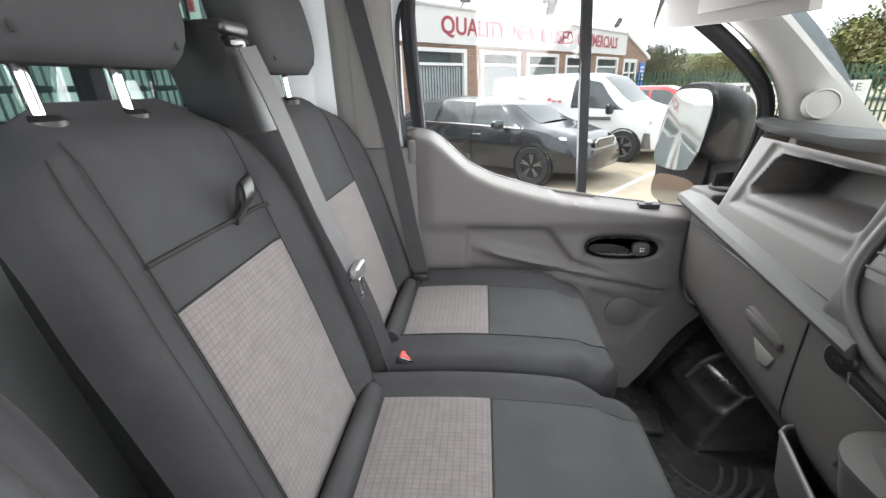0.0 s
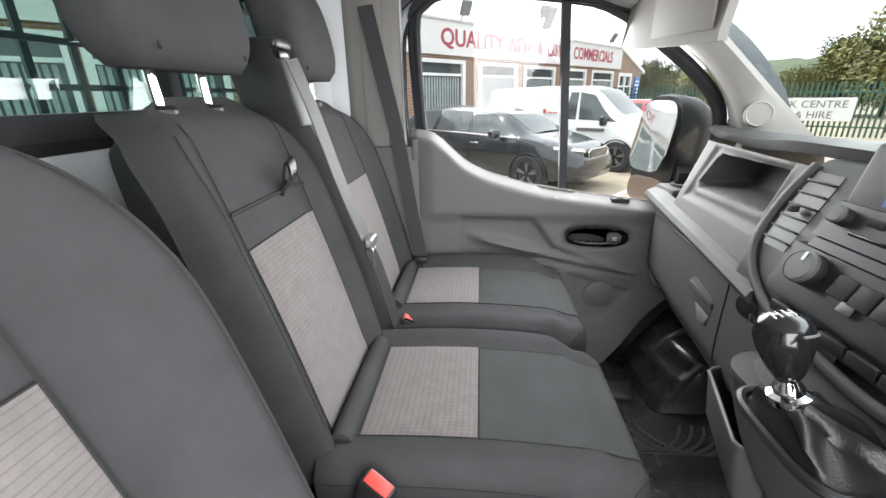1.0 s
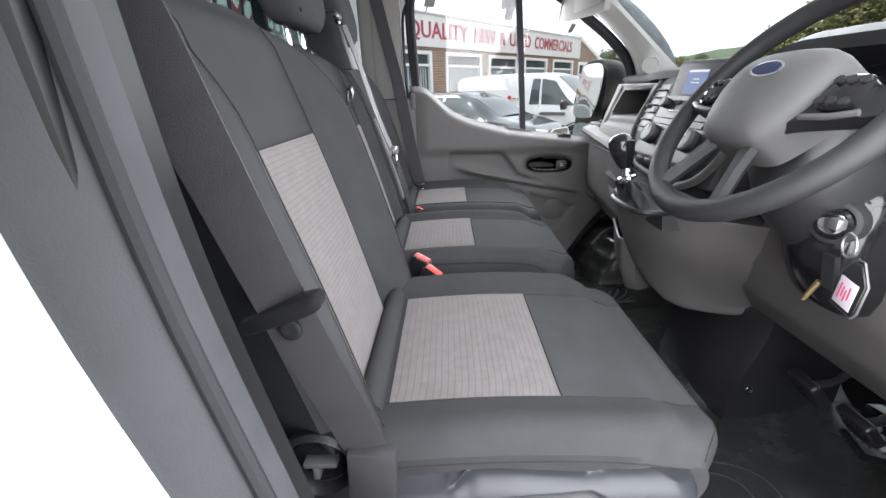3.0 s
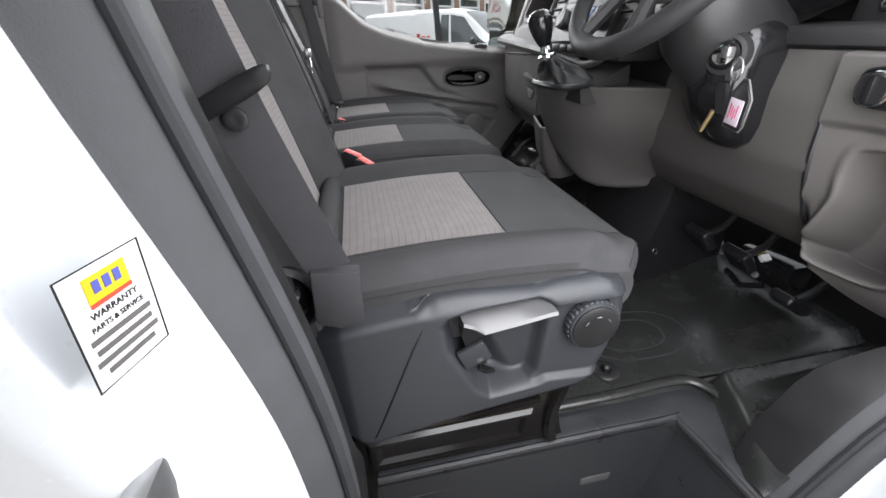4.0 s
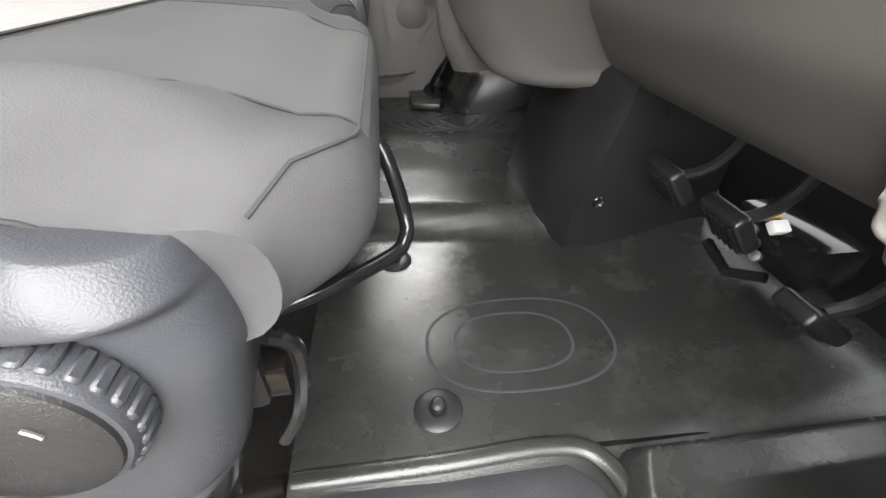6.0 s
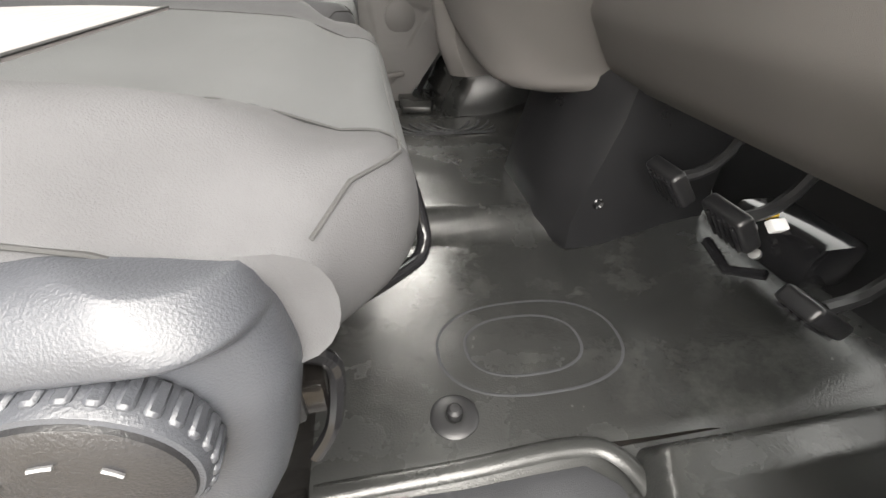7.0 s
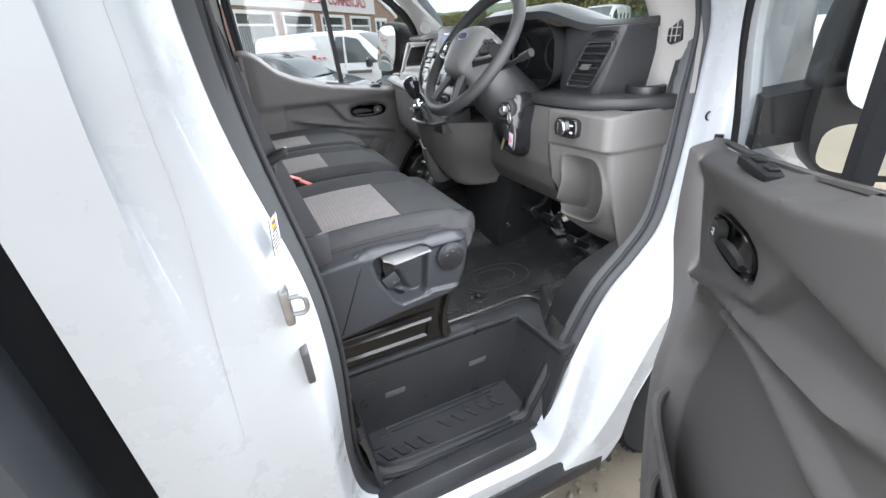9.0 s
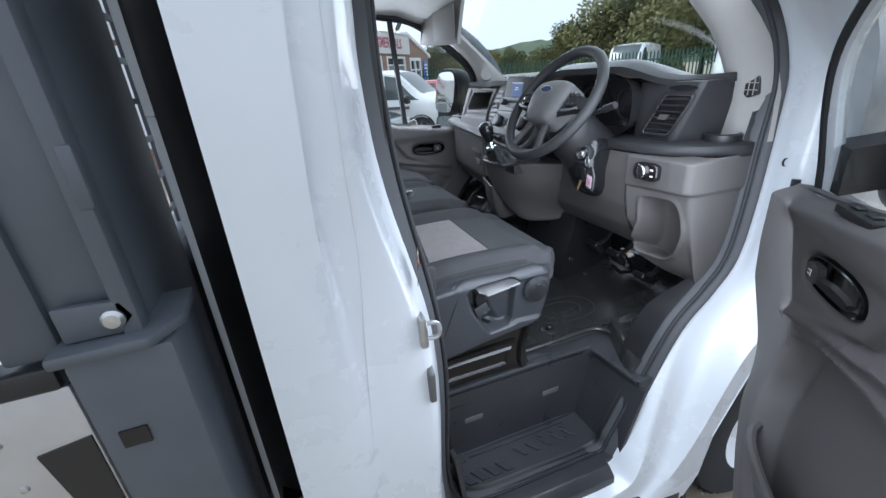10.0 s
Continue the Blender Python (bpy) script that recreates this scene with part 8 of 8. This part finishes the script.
on_car("lower_grille", prism([(-0.55, 0.30), (0.55, 0.30), (0.60, 0.42), (-0.60, 0.42)], "x", 0.76, 0.872, 0.01), M["black"], b1)
on_car("lower_slats", merge(*[box(0.87, 0.878, -0.55, 0.55, 0.325 + 0.03 * k, 0.337 + 0.03 * k) for k in range(3)]), M["silver"], b1)
for s in (-1, 1):
    on_car("headlamp", loft([[(0.84 - 0.36 * k, s * (0.44 + 0.40 * k), 0.70 + 0.05 * k - hh), (0.86 - 0.36 * k, s * (0.46 + 0.425 * k), 0.735 + 0.055 * k), (0.80 - 0.36 * k, s * (0.42 + 0.41 * k), 0.775 + 0.055 * k)] for k, hh in ((0, 0.0), (0.4, 0.02), (0.75, 0.02), (1, 0.0))]), M["chrome"], b1, "slim clear headlamp")
    mr = on_car("door_mirror", loft([[(-0.62 - 0.02 * k + a, s * (0.93 + 0.11 * k), 1.0 + b) for a, b in pool(0, 0, 0.07 * w, 0.075 * w, 16, 3)] for k, w in ((0, 0.5), (0.3, 1), (1.4, 1), (1.9, 0.6))]), NAVY, b1)
    on_car("door_line", tube([(-1.36, s * (at1(-1.36)[1] + 0.001), 0.30), (-1.36, s * (at1(-1.36)[1] + 0.002), 0.66), (-1.36, s * (at1(-1.36)[1] - 0.03), 0.94)], 0.005, 5), M["black_gloss"], b1)
    on_car("handle", box(-1.30, -1.10, *sorted((s * 0.895, s * 0.925)), 0.80, 0.825, 0.006), M["chrome"], b1)

WVAN = mat("van_white", (0.74, 0.75, 0.76), 0.3, 0, 0.03, 2, coat=0.5)
ax2 = Vector((3.45, 9.15, 0)) + l * 0.8
c2, b2, at2, skin2 = car("white_panel_van", "small white panel van with black bumper", frame_of(ax2.x, ax2.y, PH), 4.4,
    [(-3.55, 0.86, 1.05, 0.76, 1.72, 0.32), (-3.45, 0.91, 1.06, 0.80, 1.80, 0.26), (-2.0, 0.92, 1.06, 0.80, 1.84, 0.22), (-1.0, 0.92, 1.06, 0.78, 1.82, 0.22), (-0.70, 0.92, 1.06, 0.77, 1.76, 0.22), (0.05, 0.92, 1.06, 0.74, 1.18, 0.22), (0.30, 0.91, 1.02, 0.74, 1.10, 0.22), (0.62, 0.88, 0.92, 0.68, 1.02, 0.24), (0.80, 0.78, 0.70, 0.60, 0.86, 0.26), (0.86, 0.66, 0.55, 0.55, 0.66, 0.30)],
    (0.0, -2.75), 0.33, WVAN, [(-0.02, -0.95, -0.62, -0.98), (-1.02, -1.28, -1.02, -1.22)], (0.0, -0.66), trims=False)
on_car("bumper", loft([[(0.76 - 0.42 * abs(u) ** 3, 0.86 * u, z) for u in [-1 + k / 10 for k in range(21)]] + [(0.90 - 0.42 * abs(u) ** 3, 0.93 * u, z) for u in [1 - k / 10 for k in range(21)]] for z in (0.30, 0.34, 0.58, 0.62)]), M["trim"], b2, "dark grey bumper")
for s in (-1, 1):
    on_car("headlamp", loft([[(0.80 - 0.30 * k, s * (0.52 + 0.36 * k), 0.80 - 0.03), (0.83 - 0.30 * k, s * (0.54 + 0.385 * k), 0.86), (0.76 - 0.30 * k, s * (0.50 + 0.37 * k), 0.93)] for k in (0, 0.5, 1)]), M["chrome"], b2, "clear headlamp")
    on_car("door_mirror", loft([[(-0.30 + a, s * (0.95 + 0.10 * k), 1.10 + b) for a, b in pool(0, 0, 0.07 * w, 0.11 * w, 16, 3)] for k, w in ((0, 0.6), (0.3, 1), (1.4, 1), (1.8, 0.6))]), M["black"], b2)
    on_car("rub_strip", box(-2.4, -0.4, *sorted((s * 0.915, s * 0.94)), 0.50, 0.58, 0.01), M["trim"], b2)
    on_car("door_line", tube([(-1.02, s * (at2(-1.02)[1] + 0.001), 0.30), (-1.02, s * (at2(-1.02)[1] + 0.002), 0.7), (-1.02, s * (at2(-1.02)[1] - 0.04), 1.06)], 0.005, 5), M["trim"], b2)
# red company lettering stands in as plain strokes
RD = mat("van_print_red", (0.55, 0.05, 0.04), 0.4)
pts = [(-2.75, 1.46), (-2.55, 1.42), (-2.42, 1.34), (-2.50, 1.22), (-2.72, 1.18), (-2.62, 1.42)]
on_car("emblem_stroke", tube(smooth_path([(x, -(0.885 - 0.10 * (z - 1.06)), z) for x, z in pts], 5), 0.012, 6), RD, b2, "red script flourish")
on_car("emblem_bar", merge(*[box(-2.30 + 0.14 * k, -2.22 + 0.14 * k, -0.899, -0.868, 1.235, 1.265 if k % 3 else 1.32) for k in range(6)]), RD, b2)
on_car("phone_bar", merge(box(-0.95, -0.30, -0.945, -0.92, 0.86, 0.93)), M["trim"], b2, "grey print bar")

rm = mat("red_car_paint", (0.45, 0.02, 0.025), 0.2, 0, 0.06, 3, coat=0.8)
hatch = [(-3.3, 0.70, 0.86, 0.60, 0.95, 0.30), (-3.2, 0.84, 0.96, 0.58, 1.30, 0.24), (-2.4, 0.88, 0.95, 0.58, 1.48, 0.2), (-1.0, 0.88, 0.93, 0.58, 1.47, 0.2), (-0.7, 0.88, 0.92, 0.58, 1.36, 0.2), (0.0, 0.88, 0.91, 0.62, 0.98, 0.2), (0.5, 0.85, 0.76, 0.6, 0.86, 0.2), (0.78, 0.7, 0.55, 0.5, 0.66, 0.25)]
ax3 = Vector((6.6, 12.4, 0))
car("red_hatchback_car", "red hatchback parked beyond the white van", frame_of(ax3.x, ax3.y, PH), 4.0, hatch, (0.0, -2.5), 0.31, rm, [(-0.25, -1.25, -0.8, -1.30), (-1.35, -2.6, -1.36, -2.4)], (-0.05, -0.82), trims=False)

VANSEC = [(-4.2, 0.96, 1.25, 0.86, 2.35, 0.36), (-4.1, 1.0, 1.26, 0.88, 2.44, 0.30), (-1.6, 1.0, 1.26, 0.88, 2.48, 0.28), (-0.95, 1.0, 1.26, 0.86, 2.40, 0.28), (0.05, 1.0, 1.26, 0.80, 1.40, 0.28), (0.30, 0.99, 1.22, 0.78, 1.30, 0.28), (0.65, 0.92, 1.02, 0.70, 1.14, 0.30), (0.85, 0.75, 0.70, 0.60, 0.85, 0.32)]
VWHITE = mat("fleet_white", (0.70, 0.71, 0.72), 0.3, 0, 0.03, 2, coat=0.4)
van0, bv0, _, _ = car("white_fleet_van", "tall white panel van in the yard row", frame_of(12.4, 4.4, -140), 5.2, VANSEC, (0.0, -3.3), 0.35, VWHITE, [(-0.10, -1.15, -0.75, -1.18)], (0.02, -0.92), trims=False, group="yard vans")
for x, y, a in ((13.9, 6.2, -140), (15.4, 8.0, -140), (16.9, 9.8, -140), (18.4, 11.6, -140), (17.5, 17.5, -150), (-9.0, 2.5, -20), (-9.5, 5.5, -20), (-10.0, 8.5, -20), (-10.5, -0.5, -20)):
    copy_thing(van0, frame_of(x, y, a))

# palisade fence and hoarding
F0, F1 = Vector((5.2, 22.3, 0)), Vector((26, 7.6, 0))
FE = (F1 - F0).normalized()
fence = thing("palisade_fence", "green steel palisade fence round the yard", "fence", tuple(F0))
GREEN = mat("fence_green", (0.030, 0.085, 0.060), 0.5, 0, 0.15, 4)
LF = (F1 - F0).length
def pale(p, hgt=1.98):
    n = Vector((-FE.y, FE.x, 0))
    w = FE * 0.032
    bm = bmesh.new()
    base = [p - w, p - n * 0.014, p + w]
    a = [bm.verts.new(q + Vector((0, 0, 0.05))) for q in base]
    b = [bm.verts.new(q + Vector((0, 0, hgt - 0.07 * (k != 1)))) for k, q in enumerate(base)]
    for i in (0, 1):
        bm.faces.new((a[i], a[i + 1], b[i + 1], b[i]))
    return bm
k = 0
proto = None
while k * 0.15 < LF:
    p = F0 + FE * (0.15 * k)
    if proto is None:
        proto = part("pale", pale(Vector((0, 0, 0))), GREEN, fence)
        pm = proto.data
        proto.matrix_basis = Matrix.Translation(p)
    else:
        o = new("pale", pm)
        o.parent = fence
        o.matrix_parent_inverse = ROOT[fence.name]
        o.matrix_basis = Matrix.Translation(p)
    k += 1
for z in (0.4, 1.6):
    part("rail", tube([F0 + Vector((0.03, 0.03, z)), F1 + Vector((0.03, 0.03, z))], 0.03, 6), GREEN, fence)
sb = thing("hoarding_sign", "white hoarding with dark lettering on the fence", "sign", (12.8, 16.9, 0.6))
HN = Vector((FE.y, -FE.x, 0))
if HN.y > 0:
    HN = -HN
def hoard(s, z, o):
    return F0 + FE * s + HN * o + Vector((0, 0, z))
sc = (Vector((12.8, 16.9, 0)) - F0).dot(FE)
part("hoarding_board", loft([[hoard(s, z, o) for s, z in ((sc - 3.3, 0.60), (sc + 1.15, 0.60), (sc + 1.15, 1.42), (sc - 3.3, 1.42))] for o in (0.06, 0.09)]), mat("hoarding_white", (0.66, 0.66, 0.65), 0.5, 0, 0.05), sb)
HM = lambda s, z: axes(hoard(s, z, 0.094), FE, Vector((0, 0, 1)), HN)
part("hoarding_letters", words("TRUCK CENTRE", 0.36, HM(sc - 0.35, 1.18), 0.004), M["trim"], sb, smooth=False)
part("hoarding_letters", words("SALES & HIRE", 0.36, HM(sc - 0.45, 0.80), 0.004), M["trim"], sb, smooth=False)
part("hoarding_bar", merge(*[loft([[hoard(sc - 3.1 + 0.24 * k + a, 1.06 + b, 0.092) for a, b in ((0, 0), (0.15, 0), (0.15, 0.25), (0, 0.25))], [hoard(sc - 3.1 + 0.24 * k + a, 1.06 + b, 0.096) for a, b in ((0, 0), (0.15, 0), (0.15, 0.25), (0, 0.25))]]) for k in range(6)]), M["trim"], sb)

# trees and hill
LEAF = mat("autumn_leaves", (0.165, 0.165, 0.060), 0.7, 0, 0.45, 0.7, 0, spots=(0.23, 0.18, 0.07), spot_scale=0.5)
LEAF2 = mat("dark_leaves", (0.115, 0.130, 0.055), 0.7, 0, 0.4, 0.7)
BARK = mat("bark", (0.10, 0.075, 0.055), 0.9, 0, 0.3, 6)
def tree_mesh(seed, R, H, leaves, size):
    rr = random.Random(seed)
    verts, faces = [], []
    blobs = []
    for k in range(16):
        a, q = rr.uniform(0, 2 * math.pi), rr.uniform(0, 1) ** 0.6
        blobs.append((math.cos(a) * q * R * 0.75, math.sin(a) * q * R * 0.75, H * rr.uniform(0.28, 0.92) - q * H * 0.12, R * rr.uniform(0.26, 0.5)))
    for k in range(leaves):
        bx, by, bz, br_ = rr.choice(blobs)
        d = Vector((rr.gauss(0, 1), rr.gauss(0, 1), rr.gauss(0, 1))).normalized() * br_ * rr.uniform(0.6, 1.05)
        c = Vector((bx, by, max(0.3, bz))) + d
        u = Vector((rr.gauss(0, 1), rr.gauss(0, 1), rr.gauss(0, 1))).normalized()
        w = u.orthogonal().normalized()
        s = size * rr.uniform(0.6, 1.5)
        i = len(verts)
        verts += [c - u * s, c + w * s * 0.55, c + u * s, c - w * s * 0.55]
        faces.append((i, i + 1, i + 2, i + 3))
    me = bpy.data.meshes.new("crown")
    me.from_pydata([tuple(v) for v in verts], [], faces)
    return me
def trunk_mesh(seed, R, H):
    rr = random.Random(seed + 99)
    bms = [tube(smooth_path([(0, 0, 0), (0.05 * R, 0, H * 0.3), (0.0, 0.04 * R, H * 0.75)], 4), [0.055 * R * (1 - 0.09 * k) for k in range(9)], 8)]
    for k in range(6):
        a = 2 * math.pi * k / 6 + rr.uniform(-0.3, 0.3)
        z = H * rr.uniform(0.22, 0.5)
        bms.append(tube([(0, 0, z), (math.cos(a) * R * 0.3, math.sin(a) * R * 0.3, z + H * 0.15), (math.cos(a) * R * 0.6, math.sin(a) * R * 0.6, z + H * 0.24)], [0.03 * R, 0.02 * R, 0.008 * R], 6))
    return merge(*bms)
kinds = []
for s_, (R, H, mm) in enumerate(((4.0, 7.5, LEAF), (4.5, 9.5, LEAF2), (3.5, 6.5, LEAF))):
    t = thing("tree", "leafy tree turning yellow-green behind the fence", "tree", m=Matrix.Translation((0, 0, -50)), group="trees behind the yard")
    part("trunk", trunk_mesh(s_, R, H), BARK, t)
    me = tree_mesh(s_, R, H, 11000, 0.125)
    me.materials.append(mm)
    o = new("crown", me)
    o.parent = t
    tagged(o, "", "", "", "stuff")
    kinds.append(t)
rt = random.Random(7)
spots_ = []
for k in range(26):
    a = lerp(88, 18, k / 25)
    d = rt.uniform(38, 52) - (8 if a < 48 else 0)
    spots_.append((math.cos(radians(a)) * d, math.sin(radians(a)) * d, rt.uniform(0.75, 1.05) * (1.15 if a < 50 else 0.62)))
for i, (x, y, sc_) in enumerate(spots_):
    m = Matrix.Translation((x, y, -0.3)) @ Matrix.Rotation(rt.uniform(0, 6.28), 4, "Z") @ Matrix.Diagonal((sc_, sc_, sc_, 1))
    if i < 3:
        kinds[i].matrix_basis = m
    else:
        c = copy_thing(kinds[i % 3], Matrix.Identity(4))
        c.matrix_basis = m
hill = bmesh.new()
rows = []
for j in range(9):
    v = j / 8
    row = []
    for i in range(121):
        a = radians(lerp(115, -25, i / 120))
        d = lerp(150, 235, v)
        hh = 22 * math.sin(math.pi / 2 * v) * (0.75 + 0.25 * math.sin(a * 3.1 + 0.6)) + 2.2 * noise.noise((a * 40, v * 5, 0)) * v + 1.0 * noise.noise((a * 140, v * 9, 3)) * v
        row.append(hill.verts.new((math.cos(a) * d, math.sin(a) * d, hh - 0.5)))
    rows.append(row)
for ra, rb in zip(rows, rows[1:]):
    for i in range(120):
        hill.faces.new((ra[i], ra[i + 1], rb[i + 1], rb[i]))
bmesh.ops.recalc_face_normals(hill, faces=hill.faces)
lone("backdrop", hill, mat("wooded_hill", (0.075, 0.10, 0.055), 0.95, 0, 0.5, 0.25, 0, spots=(0.12, 0.11, 0.05), spot_scale=0.12), "distant wooded hillside", "hill", kind="structure")
